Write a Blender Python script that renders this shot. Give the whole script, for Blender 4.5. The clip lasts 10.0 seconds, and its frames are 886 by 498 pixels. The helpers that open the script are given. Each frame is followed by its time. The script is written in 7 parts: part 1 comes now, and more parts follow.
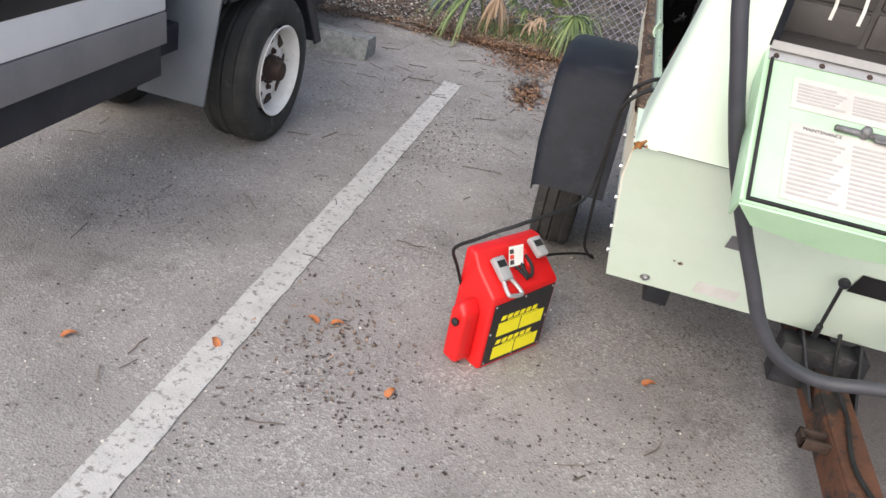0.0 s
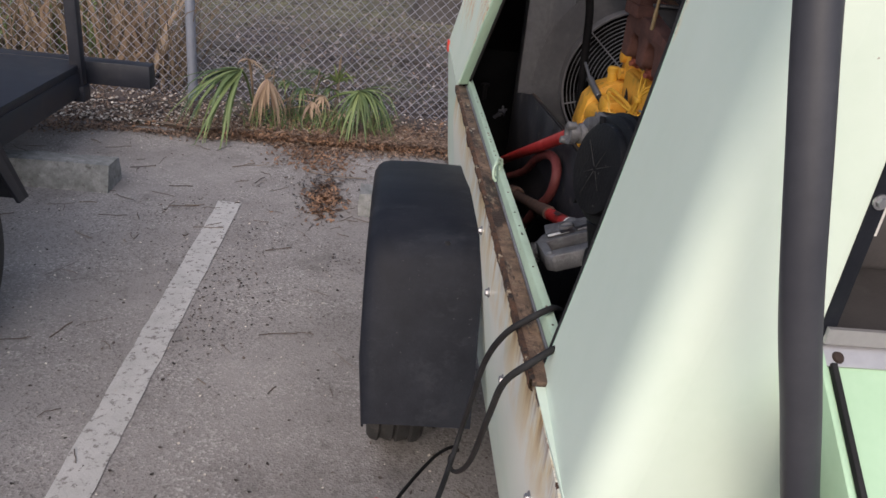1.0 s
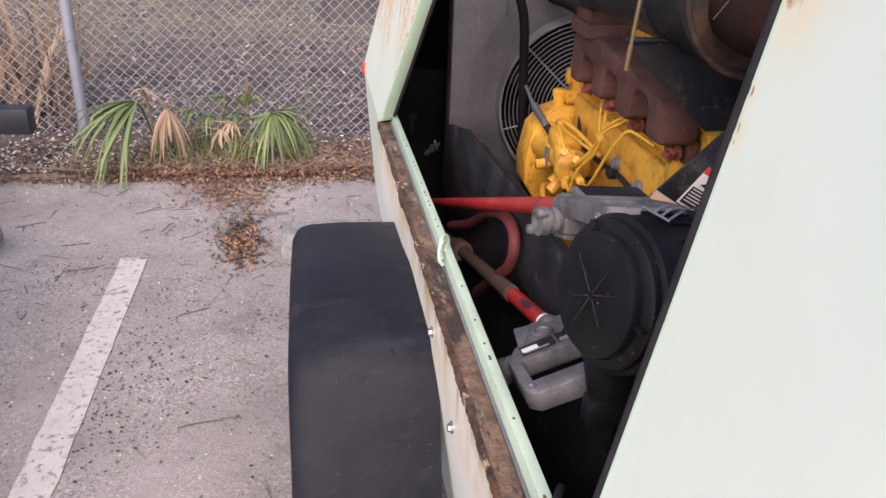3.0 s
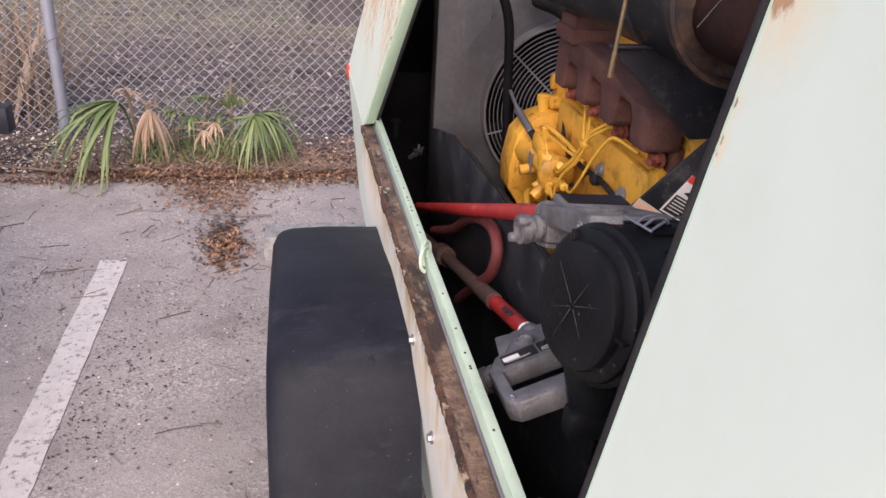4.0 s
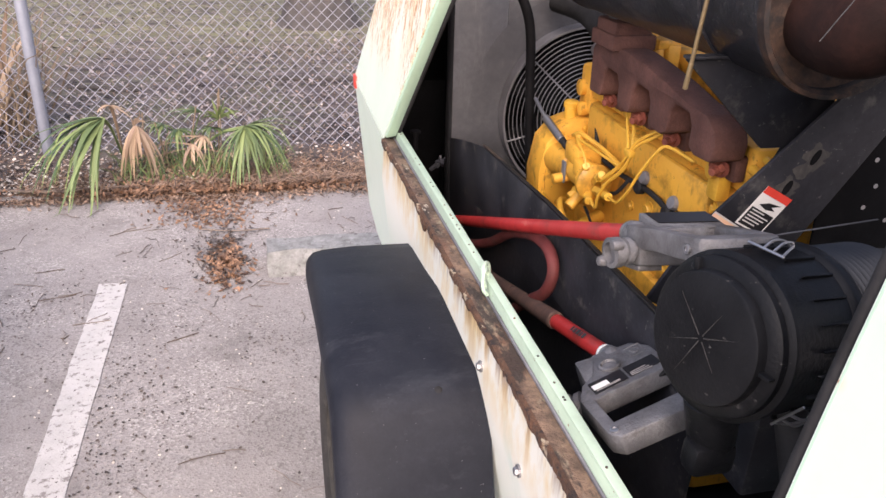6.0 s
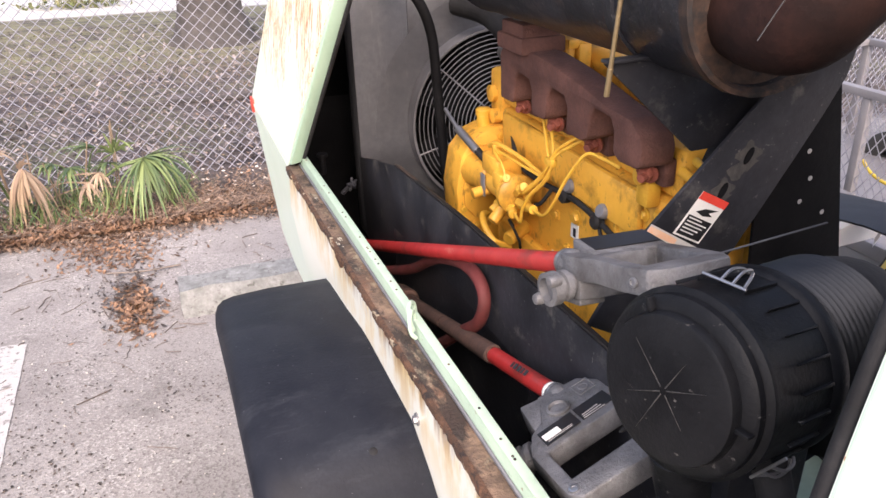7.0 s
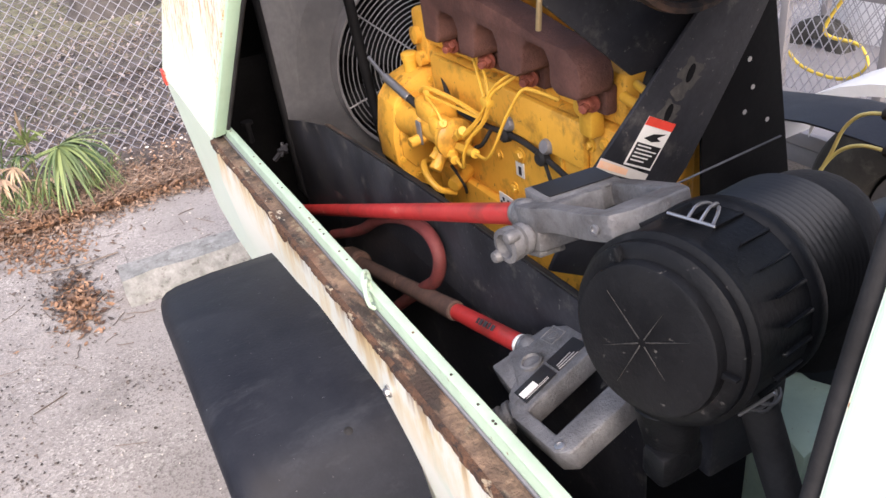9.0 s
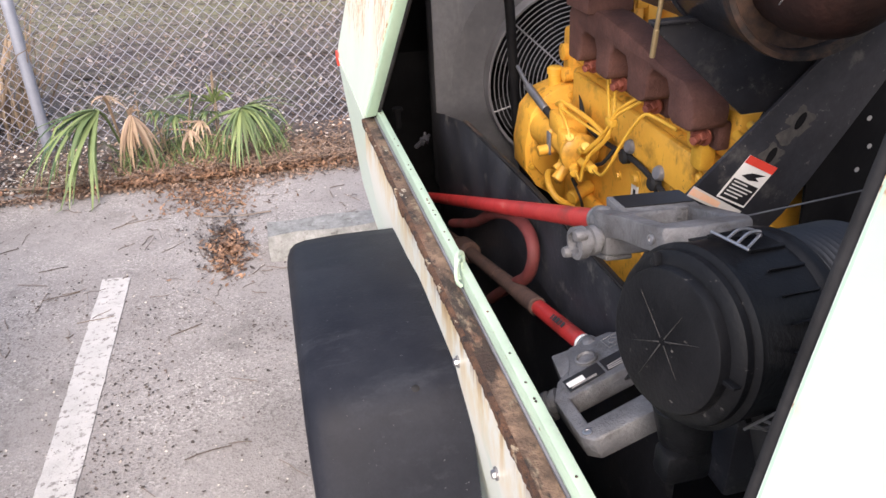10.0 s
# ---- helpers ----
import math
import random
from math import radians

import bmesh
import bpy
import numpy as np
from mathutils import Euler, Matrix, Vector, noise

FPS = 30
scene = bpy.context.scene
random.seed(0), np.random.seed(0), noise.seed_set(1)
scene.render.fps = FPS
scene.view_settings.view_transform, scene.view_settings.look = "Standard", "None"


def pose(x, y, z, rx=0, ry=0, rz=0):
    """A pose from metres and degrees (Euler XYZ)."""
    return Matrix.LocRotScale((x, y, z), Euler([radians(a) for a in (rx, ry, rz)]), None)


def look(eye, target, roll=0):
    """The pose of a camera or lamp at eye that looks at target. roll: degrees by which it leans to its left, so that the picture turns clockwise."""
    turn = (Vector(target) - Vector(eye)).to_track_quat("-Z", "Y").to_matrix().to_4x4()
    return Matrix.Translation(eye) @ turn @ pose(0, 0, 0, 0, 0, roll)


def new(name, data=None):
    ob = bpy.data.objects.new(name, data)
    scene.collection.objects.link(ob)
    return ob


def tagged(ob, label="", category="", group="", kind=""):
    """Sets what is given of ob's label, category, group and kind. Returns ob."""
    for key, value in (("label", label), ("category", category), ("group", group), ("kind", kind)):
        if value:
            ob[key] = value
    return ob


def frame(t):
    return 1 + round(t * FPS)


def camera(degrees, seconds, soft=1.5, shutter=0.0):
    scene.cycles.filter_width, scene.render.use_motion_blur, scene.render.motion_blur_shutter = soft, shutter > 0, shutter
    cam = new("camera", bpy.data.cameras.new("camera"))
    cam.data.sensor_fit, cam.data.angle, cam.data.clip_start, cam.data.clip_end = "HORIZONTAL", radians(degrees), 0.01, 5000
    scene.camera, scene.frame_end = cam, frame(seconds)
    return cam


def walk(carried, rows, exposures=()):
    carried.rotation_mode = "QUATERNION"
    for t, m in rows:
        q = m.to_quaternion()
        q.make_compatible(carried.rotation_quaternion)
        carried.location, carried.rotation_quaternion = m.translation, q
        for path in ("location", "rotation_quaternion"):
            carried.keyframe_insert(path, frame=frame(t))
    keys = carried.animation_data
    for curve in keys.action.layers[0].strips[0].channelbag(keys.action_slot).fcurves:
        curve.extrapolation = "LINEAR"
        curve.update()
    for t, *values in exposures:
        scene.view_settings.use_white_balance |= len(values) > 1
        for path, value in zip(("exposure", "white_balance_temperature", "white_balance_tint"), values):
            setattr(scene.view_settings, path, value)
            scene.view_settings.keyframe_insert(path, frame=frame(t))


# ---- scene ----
cam = camera(60.9, 10.0)
PATH = [
    (0, (-0.065, -1.74, 1.378), (-0.335, -0.032, 0.374), 11.4),
    (0.2, (-0.095, -1.495, 1.374), (-0.153, 0.252, 0.401), 11.3),
    (0.5, (-0.121, -1.219, 1.416), (-0.085, 0.54, 0.466), 10.0),
    (0.7, (-0.131, -1.046, 1.42), (-0.061, 0.729, 0.501), 8.9),
    (1, (-0.171, -0.839, 1.419), (0.006, 0.96, 0.563), 6.9),
    (1.5, (-0.149, -0.641, 1.448), (0.0, 1.162, 0.595), 5.1),
    (2, (-0.14, -0.519, 1.429), (0.103, 1.258, 0.544), 5.2),
    (2.5, (-0.157, -0.489, 1.444), (0.151, 1.286, 0.575), 4.1),
    (3.8, (-0.138, -0.458, 1.453), (0.252, 1.303, 0.589), 3.8),
    (4, (-0.142, -0.46, 1.451), (0.243, 1.305, 0.592), 4.3),
    (4.5, (-0.15, -0.471, 1.454), (0.206, 1.307, 0.609), 3.9),
    (5, (-0.149, -0.467, 1.454), (0.223, 1.307, 0.609), 4.0),
    (5.2, (-0.148, -0.463, 1.456), (0.223, 1.314, 0.617), 3.5),
    (6.3, (-0.289, -0.334, 1.462), (0.258, 1.386, 0.6), 2.2),
    (6.5, (-0.267, -0.306, 1.469), (0.358, 1.417, 0.669), 1.2),
    (7, (-0.219, -0.264, 1.46), (0.419, 1.428, 0.606), -0.9),
    (7.5, (-0.223, -0.224, 1.462), (0.567, 1.412, 0.626), -1.8),
    (8, (-0.24, -0.193, 1.468), (0.629, 1.389, 0.605), -2.1),
    (8.5, (-0.235, -0.19, 1.477), (0.628, 1.372, 0.574), -4.5),
    (9, (-0.199, -0.212, 1.465), (0.525, 1.356, 0.458), -7.2),
    (9.5, (-0.162, -0.314, 1.47), (0.293, 1.37, 0.492), -2.3),
    (10, (-0.172, -0.33, 1.472), (0.213, 1.389, 0.525), -1.8),
]
EXPOSURES = [(0, 0.47, 6150, 8), (0.5, -0.01, 6150, 8), (1, -0.08, 6200, 13), (1.5, 0.28, 6300, 17), (2, 0.66, 6400, 20), (2.5, 0.78, 6430, 23), (4, 0.70, 6420, 24), (5.2, 0.72, 6420, 24), (6.5, 1.30, 6480, 18), (8, 1.34, 6520, 18), (9, 1.32, 6400, 16), (10, 1.18, 6350, 15)]
walk(cam, [(t, look(eye, target, roll)) for t, eye, target, roll in PATH], EXPOSURES)

# ---- light ----
world = bpy.data.worlds.new("sky")
scene.world = world
world.use_nodes = True
wn = world.node_tree.nodes
wl = world.node_tree.links
sky = wn.new("ShaderNodeTexSky")
sky.sky_type = "NISHITA"
sky.sun_disc = False
sky.sun_elevation = radians(37)
sky.sun_rotation = radians(195)
sky.air_density, sky.dust_density, sky.ozone_density = 1.0, 5.0, 0.6
wn["Background"].inputs["Strength"].default_value = 0.15
wl.new(sky.outputs[0], wn["Background"].inputs["Color"])
sun_data = bpy.data.lights.new("sun", "SUN")
sun_data.energy, sun_data.angle, sun_data.color = 1.5, radians(120), (1.0, 0.97, 0.95)
sun = new("sun", sun_data)
sun.matrix_world = look((-1.3, -4.8, 3.8), (0, 0, 0))


# ---- materials ----
def mix_node(nt, fac, a, b):
    m = nt.nodes.new("ShaderNodeMix")
    m.data_type = "RGBA"
    for sock, v in ((0, fac), (6, a), (7, b)):
        if isinstance(v, (tuple, list)):
            m.inputs[sock].default_value = (*v[:3], 1)
        elif isinstance(v, (int, float)):
            m.inputs[sock].default_value = v
        else:
            nt.links.new(v, m.inputs[sock])
    return m.outputs[2]


def noise_node(nt, scale, detail=4, stretch=(1, 1, 1), rough=0.6, offset=0.0):
    co = nt.nodes.new("ShaderNodeTexCoord")
    mp = nt.nodes.new("ShaderNodeMapping")
    mp.inputs["Scale"].default_value = stretch
    mp.inputs["Location"].default_value = (offset, offset * 0.7, offset * 1.3)
    nt.links.new(co.outputs["Object"], mp.inputs[0])
    n = nt.nodes.new("ShaderNodeTexNoise")
    n.inputs["Scale"].default_value, n.inputs["Detail"].default_value = scale, detail
    n.inputs["Roughness"].default_value = rough
    nt.links.new(mp.outputs[0], n.inputs["Vector"])
    return n.outputs["Fac"]


def ramp(nt, value, lo, hi):
    r = nt.nodes.new("ShaderNodeMapRange")
    r.inputs[1].default_value, r.inputs[2].default_value = lo, hi
    nt.links.new(value, r.inputs[0])
    return r.outputs[0]


def times(nt, a, b, op="MULTIPLY"):
    m = nt.nodes.new("ShaderNodeMath")
    m.operation = op
    m.use_clamp = True
    for i, v in enumerate((a, b)):
        if isinstance(v, (int, float)):
            m.inputs[i].default_value = v
        else:
            nt.links.new(v, m.inputs[i])
    return m.outputs[0]


def axis_out(nt, k):
    co = nt.nodes.new("ShaderNodeTexCoord")
    s = nt.nodes.new("ShaderNodeSeparateXYZ")
    nt.links.new(co.outputs["Object"], s.inputs[0])
    return s.outputs[k]


def surface(name, c1, c2, scale=8, rough=0.6, metal=0.0, bump=0.15, fine=120, spread=(0.35, 0.7), rvar=0.12, spots=None, spot_at=(0.62, 0.7), spot_scale=30, spot_stretch=(1, 1, 1), coat=0.0, spec=0.5):
    """Two tones mixed by coarse and fine noise, uneven gloss and fine relief; spots: a third tone in patches."""
    m = bpy.data.materials.new(name)
    m.use_nodes = True
    nt = m.node_tree
    b = nt.nodes["Principled BSDF"]
    big = noise_node(nt, scale, 5)
    small = noise_node(nt, fine, 3)
    both = times(nt, ramp(nt, big, *spread), ramp(nt, small, 0.2, 0.8), "MULTIPLY")
    both = times(nt, both, times(nt, ramp(nt, big, *spread), 0.5), "ADD")
    col = mix_node(nt, both, c1, c2)
    if spots:
        msk = ramp(nt, noise_node(nt, spot_scale, 6, spot_stretch, 0.7, 3.7), *spot_at)
        col = mix_node(nt, msk, col, spots)
    nt.links.new(col, b.inputs["Base Color"])
    r = nt.nodes.new("ShaderNodeMapRange")
    r.inputs[3].default_value, r.inputs[4].default_value = max(0.03, rough - rvar), min(1, rough + rvar)
    nt.links.new(big, r.inputs[0])
    nt.links.new(r.outputs[0], b.inputs["Roughness"])
    b.inputs["Metallic"].default_value = metal
    b.inputs["Coat Weight"].default_value = coat
    b.inputs["Specular IOR Level"].default_value = spec
    if bump:
        bp = nt.nodes.new("ShaderNodeBump")
        bp.inputs["Strength"].default_value, bp.inputs["Distance"].default_value = bump, 0.004
        nt.links.new(small, bp.inputs["Height"])
        nt.links.new(bp.outputs[0], b.inputs["Normal"])
    return m


MINT, MINT2 = (0.715, 0.82, 0.715), (0.675, 0.79, 0.675)
RUST, RUST2 = (0.16, 0.06, 0.022), (0.07, 0.032, 0.018)


def mint_paint(name):
    return surface(name, MINT, MINT2, 5, 0.38, 0, 0.03, 60, spots=(0.62, 0.60, 0.44), spot_at=(0.73, 0.80), spot_scale=9)


def worn(m, colour, scale, at, stretch=(1, 1, 1), amount=1.0, offset=0.0):
    """One more layer of dirt, dust, scratches or chips on a material."""
    nt = m.node_tree
    b = nt.nodes["Principled BSDF"]
    old = b.inputs["Base Color"].links[0].from_socket
    mask = ramp(nt, noise_node(nt, scale, 5, stretch, 0.65, offset), *at)
    nt.links.new(mix_node(nt, times(nt, mask, amount), old, colour), b.inputs["Base Color"])
    return m


def side_paint():
    """Mint enamel eaten away in scallops under the sill, with ochre stains and brown runs below them."""
    m = mint_paint("mint_enamel_with_rust_runs")
    nt = m.node_tree
    b = nt.nodes["Principled BSDF"]
    col = b.inputs["Base Color"].links[0].from_socket
    z = axis_out(nt, 2)
    down = times(nt, 0.888, z, "SUBTRACT")
    run = noise_node(nt, 40, 6, (1, 1, 0.08), 0.7, 1.9)
    wide = noise_node(nt, 16, 5, (1, 1, 0.45), 0.65, 6.3)
    cream = times(nt, ramp(nt, down, 0.34, 0.10), ramp(nt, noise_node(nt, 9, 5, (1, 1, 0.5), 0.65, 3.7), 0.20, 0.42))
    col = mix_node(nt, times(nt, cream, 0.95), col, (0.93, 0.92, 0.82))
    ochre = times(nt, ramp(nt, wide, 0.42, 0.56), ramp(nt, down, 0.13, 0.01))
    col = mix_node(nt, times(nt, ochre, 0.8), col, (0.82, 0.60, 0.24))
    drip = times(nt, ramp(nt, times(nt, run, wide, "MULTIPLY"), 0.25, 0.36), ramp(nt, down, 0.11, 0.0))
    col = mix_node(nt, times(nt, drip, 0.5), col, (0.55, 0.30, 0.10))
    brown = times(nt, ramp(nt, run, 0.47, 0.58), ramp(nt, down, 0.050, 0.0))
    col = mix_node(nt, times(nt, brown, 0.95), col, (0.20, 0.085, 0.032))
    eaten = times(nt, times(nt, noise_node(nt, 26, 6, (1, 1, 0.7), 0.7, 4.4), 0.075), times(nt, down, 0.033, "ADD"), "SUBTRACT")
    col = mix_node(nt, ramp(nt, eaten, 0.0, 0.0015), col, (0.085, 0.042, 0.026))
    nt.links.new(col, b.inputs["Base Color"])
    return m


def rear_paint():
    """Mint enamel freckled with orange rust that thickens towards the top of the panel."""
    m = mint_paint("mint_enamel_with_rust_freckles")
    nt = m.node_tree
    b = nt.nodes["Principled BSDF"]
    col = b.inputs["Base Color"].links[0].from_socket
    z = axis_out(nt, 2)
    y = axis_out(nt, 1)
    zone = times(nt, ramp(nt, z, 1.0, 1.22), ramp(nt, noise_node(nt, 7, 4, (1, 1, 0.3), 0.6, 2.2), 0.40, 0.56))
    speck = noise_node(nt, 95, 5, (1, 1, 0.22), 0.75, 8.8)
    fine = noise_node(nt, 190, 3, (1, 1, 0.5), 0.6, 3.1)
    haze = times(nt, zone, ramp(nt, noise_node(nt, 22, 5, (1, 1, 0.12), 0.7, 5.0), 0.40, 0.62))
    col = mix_node(nt, times(nt, haze, 0.7), col, (0.86, 0.62, 0.28))
    rust = times(nt, ramp(nt, times(nt, speck, times(nt, zone, 0.10), "ADD"), 0.575, 0.62), ramp(nt, zone, 0.05, 0.35))
    col = mix_node(nt, times(nt, rust, 0.9), col, (0.66, 0.33, 0.10))
    core = times(nt, rust, ramp(nt, fine, 0.50, 0.60))
    col = mix_node(nt, core, col, (0.40, 0.16, 0.05))
    nt.links.new(col, b.inputs["Base Color"])
    return m


def facet_paint():
    """Mint enamel with rust breaking out at a few places along the door edge."""
    m = mint_paint("mint_enamel_with_rust_spots")
    nt = m.node_tree
    b = nt.nodes["Principled BSDF"]
    col = b.inputs["Base Color"].links[0].from_socket
    y, z = axis_out(nt, 1), axis_out(nt, 2)
    rough = noise_node(nt, 85, 6, (1, 1, 0.6), 0.75, 2.7)
    for y0, z0, r in ((-0.056, 1.414, 0.019), (-0.050, 1.428, 0.015), (-0.0415, 1.345, 0.0045), (-0.0395, 1.320, 0.005), (-0.0395, 1.311, 0.004), (-0.20, 1.420, 0.018), (-0.0360, 1.172, 0.0025)):
        dist = nt.nodes.new("ShaderNodeVectorMath")
        dist.operation = "DISTANCE"
        comb = nt.nodes.new("ShaderNodeCombineXYZ")
        nt.links.new(y, comb.inputs[1])
        nt.links.new(z, comb.inputs[2])
        nt.links.new(comb.outputs[0], dist.inputs[0])
        dist.inputs[1].default_value = (0, y0 - 0.699, z0)
        d = dist.outputs["Value"]
        halo = times(nt, ramp(nt, d, r * 3.4, r * 0.8), ramp(nt, rough, 0.25, 0.70))
        col = mix_node(nt, times(nt, halo, 0.65), col, (0.84, 0.62, 0.32))
        core = ramp(nt, times(nt, ramp(nt, d, r * 1.8, 0.0), rough, "MULTIPLY"), 0.24, 0.34)
        col = mix_node(nt, core, col, mix_node(nt, ramp(nt, rough, 0.45, 0.62), (0.46, 0.20, 0.085), (0.12, 0.045, 0.025)))
    nt.links.new(col, b.inputs["Base Color"])
    return m


M_MINT = mint_paint("mint_enamel")
M_FACET = facet_paint()
M_SIDE = side_paint()
M_REAR = rear_paint()
M_LEDGE = surface("rusted_ledge", (0.062, 0.040, 0.029), (0.235, 0.155, 0.105), 22, 0.85, 0.0, 0.9, 150, spots=(0.028, 0.020, 0.017), spot_at=(0.54, 0.66), spot_scale=44, spot_stretch=(1, 0.5, 1))
M_SCALE = surface("dark_rust_scale", (0.055, 0.030, 0.020), (0.14, 0.070, 0.040), 40, 0.9, 0.05, 0.8, 240, spots=(0.028, 0.02, 0.018), spot_at=(0.52, 0.6), spot_scale=60)
M_FLANGE = surface("fresh_mint_flange_enamel", (0.52, 0.72, 0.56), (0.46, 0.66, 0.50), 8, 0.4, 0, 0.05)
M_LIP = surface("thin_mint_lip_enamel", (0.46, 0.60, 0.47), (0.38, 0.50, 0.39), 12, 0.5, 0, 0.1, 90, spots=(0.20, 0.12, 0.07), spot_at=(0.64, 0.70), spot_scale=80)
M_BLACK = surface("black_painted_steel", (0.014, 0.0145, 0.018), (0.031, 0.032, 0.039), 10, 0.45, 0, 0.1, 90, spots=(0.10, 0.095, 0.09), spot_at=(0.58, 0.76), spot_scale=16, spec=0.25)
M_DARK = surface("near_black_steel", (0.004, 0.004, 0.005), (0.010, 0.010, 0.011), 12, 0.7, 0, 0.1, spec=0.1)
M_POLY = surface("black_moulded_plastic", (0.012, 0.0135, 0.0190), (0.020, 0.022, 0.029), 14, 0.5, 0, 0.12, 200, spots=(0.036, 0.039, 0.047), spot_at=(0.56, 0.84), spot_scale=11, spot_stretch=(1, 2.5, 1), spec=0.12)
M_FILTER = surface("dusty_black_plastic", (0.005, 0.0053, 0.0064), (0.010, 0.0105, 0.0122), 20, 0.44, 0, 0.15, 200, spots=(0.020, 0.020, 0.022), spot_at=(0.60, 0.78), spot_scale=34, spec=0.16)
M_RUBBER = surface("black_rubber", (0.014, 0.014, 0.015), (0.03, 0.03, 0.032), 18, 0.75, 0, 0.2, spec=0.25)
M_BELLOWS = surface("shiny_black_rubber_bellows", (0.009, 0.009, 0.010), (0.017, 0.017, 0.019), 18, 0.34, 0, 0.1, 90, spec=0.45)
M_HOSE = surface("grey_black_rubber_hose", (0.035, 0.036, 0.045), (0.055, 0.056, 0.066), 10, 0.5, 0, 0.05, 90)
M_TYRE = surface("weathered_tyre_rubber", (0.018, 0.018, 0.018), (0.04, 0.039, 0.037), 12, 0.8, 0, 0.25, 150)
M_YELLOW = surface("yellow_engine_enamel", (0.84, 0.45, 0.058), (0.72, 0.37, 0.048), 9, 0.42, 0, 0.12, 70, spots=(0.16, 0.075, 0.02), spot_at=(0.66, 0.76), spot_scale=26)
M_YELLOW2 = surface("yellow_pipe_enamel", (0.74, 0.43, 0.05), (0.64, 0.34, 0.04), 30, 0.4, 0, 0.05)
M_MANIFOLD = surface("rusty_cast_iron", (0.078, 0.033, 0.026), (0.150, 0.068, 0.053), 22, 0.85, 0.1, 0.5, 220)
M_PINK = surface("heat_scaled_steel", (0.30, 0.09, 0.06), (0.17, 0.05, 0.035), 60, 0.7, 0.2, 0.2)
M_MUFFLER = surface("scorched_black_muffler_steel", (0.011, 0.0115, 0.0145), (0.032, 0.033, 0.040), 12, 0.38, 0.1, 0.3, 120, spots=(0.20, 0.175, 0.16), spot_at=(0.63, 0.75), spot_scale=22, spot_stretch=(1.5, 0.7, 1.5), spec=0.3)
M_ELBOW = surface("dark_rusted_pipe", (0.011, 0.0055, 0.0048), (0.032, 0.0135, 0.0105), 14, 0.8, 0.0, 0.3, spec=0.2)
M_GALV = surface("zinc_plated_steel", (0.42, 0.42, 0.43), (0.30, 0.30, 0.32), 20, 0.4, 0.85, 0.1)
M_SHROUD = surface("dusty_grey_sheet_steel", (0.14, 0.14, 0.155), (0.23, 0.23, 0.25), 6, 0.5, 0.2, 0.1, 60)
M_COWL = surface("sooty_grey_shroud_paint", (0.058, 0.059, 0.068), (0.108, 0.110, 0.123), 5, 0.5, 0.1, 0.12, 70, spots=(0.17, 0.17, 0.18), spot_at=(0.56, 0.78), spot_scale=7, spot_stretch=(1, 1, 0.2))
M_CAST = surface("weathered_cast_aluminium", (0.125, 0.125, 0.132), (0.22, 0.22, 0.228), 24, 0.55, 0.3, 0.4, 260, spots=(0.09, 0.085, 0.08), spot_at=(0.56, 0.72), spot_scale=34)
M_RED = surface("red_enamel", (0.47, 0.036, 0.034), (0.36, 0.024, 0.024), 16, 0.42, 0, 0.05, 90, spots=(0.58, 0.26, 0.2), spot_at=(0.62, 0.74), spot_scale=30, spot_stretch=(1, 0.25, 1))
M_REDPLASTIC = surface("red_polyethylene", (0.66, 0.012, 0.012), (0.58, 0.010, 0.012), 10, 0.42, 0, 0.04, 150)
M_REDHOSE = surface("faded_red_rubber_hose", (0.15, 0.028, 0.026), (0.10, 0.019, 0.018), 26, 0.7, 0, 0.1)
M_BROWN = surface("grimy_brown_rubber", (0.06, 0.035, 0.028), (0.11, 0.06, 0.045), 30, 0.8, 0, 0.2)
M_BLACKLABEL = surface("black_label_film", (0.012, 0.012, 0.014), (0.02, 0.02, 0.022), 30, 0.35, 0, 0)
M_WHITELABEL = surface("white_label_film", (0.78, 0.78, 0.76), (0.70, 0.69, 0.66), 25, 0.45, 0, 0)
M_PAPER = surface("sun_bleached_printed_label", (0.56, 0.54, 0.52), (0.48, 0.455, 0.43), 14, 0.5, 0, 0)
M_INK = surface("faded_grey_print", (0.36, 0.34, 0.33), (0.42, 0.40, 0.385), 60, 0.6, 0, 0)
M_REDLABEL = surface("red_label_print", (0.70, 0.06, 0.04), (0.6, 0.05, 0.03), 40, 0.45, 0, 0)
M_YELLOWLABEL = surface("yellow_label_print", (0.90, 0.80, 0.01), (0.86, 0.76, 0.01), 40, 0.4, 0, 0)
M_PANELBLACK = surface("charcoal_textured_panel", (0.05, 0.045, 0.045), (0.075, 0.068, 0.066), 12, 0.6, 0, 0.2, 240)
M_ALU = surface("dull_aluminium", (0.55, 0.54, 0.54), (0.45, 0.44, 0.45), 18, 0.45, 0.7, 0.1)
M_WHITE = surface("white_vehicle_enamel", (0.80, 0.80, 0.82), (0.74, 0.74, 0.76), 6, 0.35, 0, 0.02)
M_GREYPAINT = surface("grey_vehicle_enamel", (0.22, 0.21, 0.22), (0.18, 0.175, 0.185), 5, 0.45, 0, 0.04)
M_FLAP = surface("grey_rubber_mud_flap", (0.13, 0.145, 0.165), (0.16, 0.175, 0.195), 7, 0.5, 0, 0.05)
M_NAVY = surface("blue_black_chassis_paint", (0.012, 0.014, 0.022), (0.022, 0.024, 0.034), 7, 0.5, 0, 0.05)
M_RIM = surface("chipped_white_wheel_enamel", (0.76, 0.75, 0.74), (0.66, 0.64, 0.62), 14, 0.4, 0, 0.05, spots=(0.20, 0.13, 0.09), spot_at=(0.64, 0.72), spot_scale=18)
M_HUB = surface("greasy_rusted_hub", (0.03, 0.02, 0.016), (0.07, 0.045, 0.035), 30, 0.75, 0.3, 0.3)
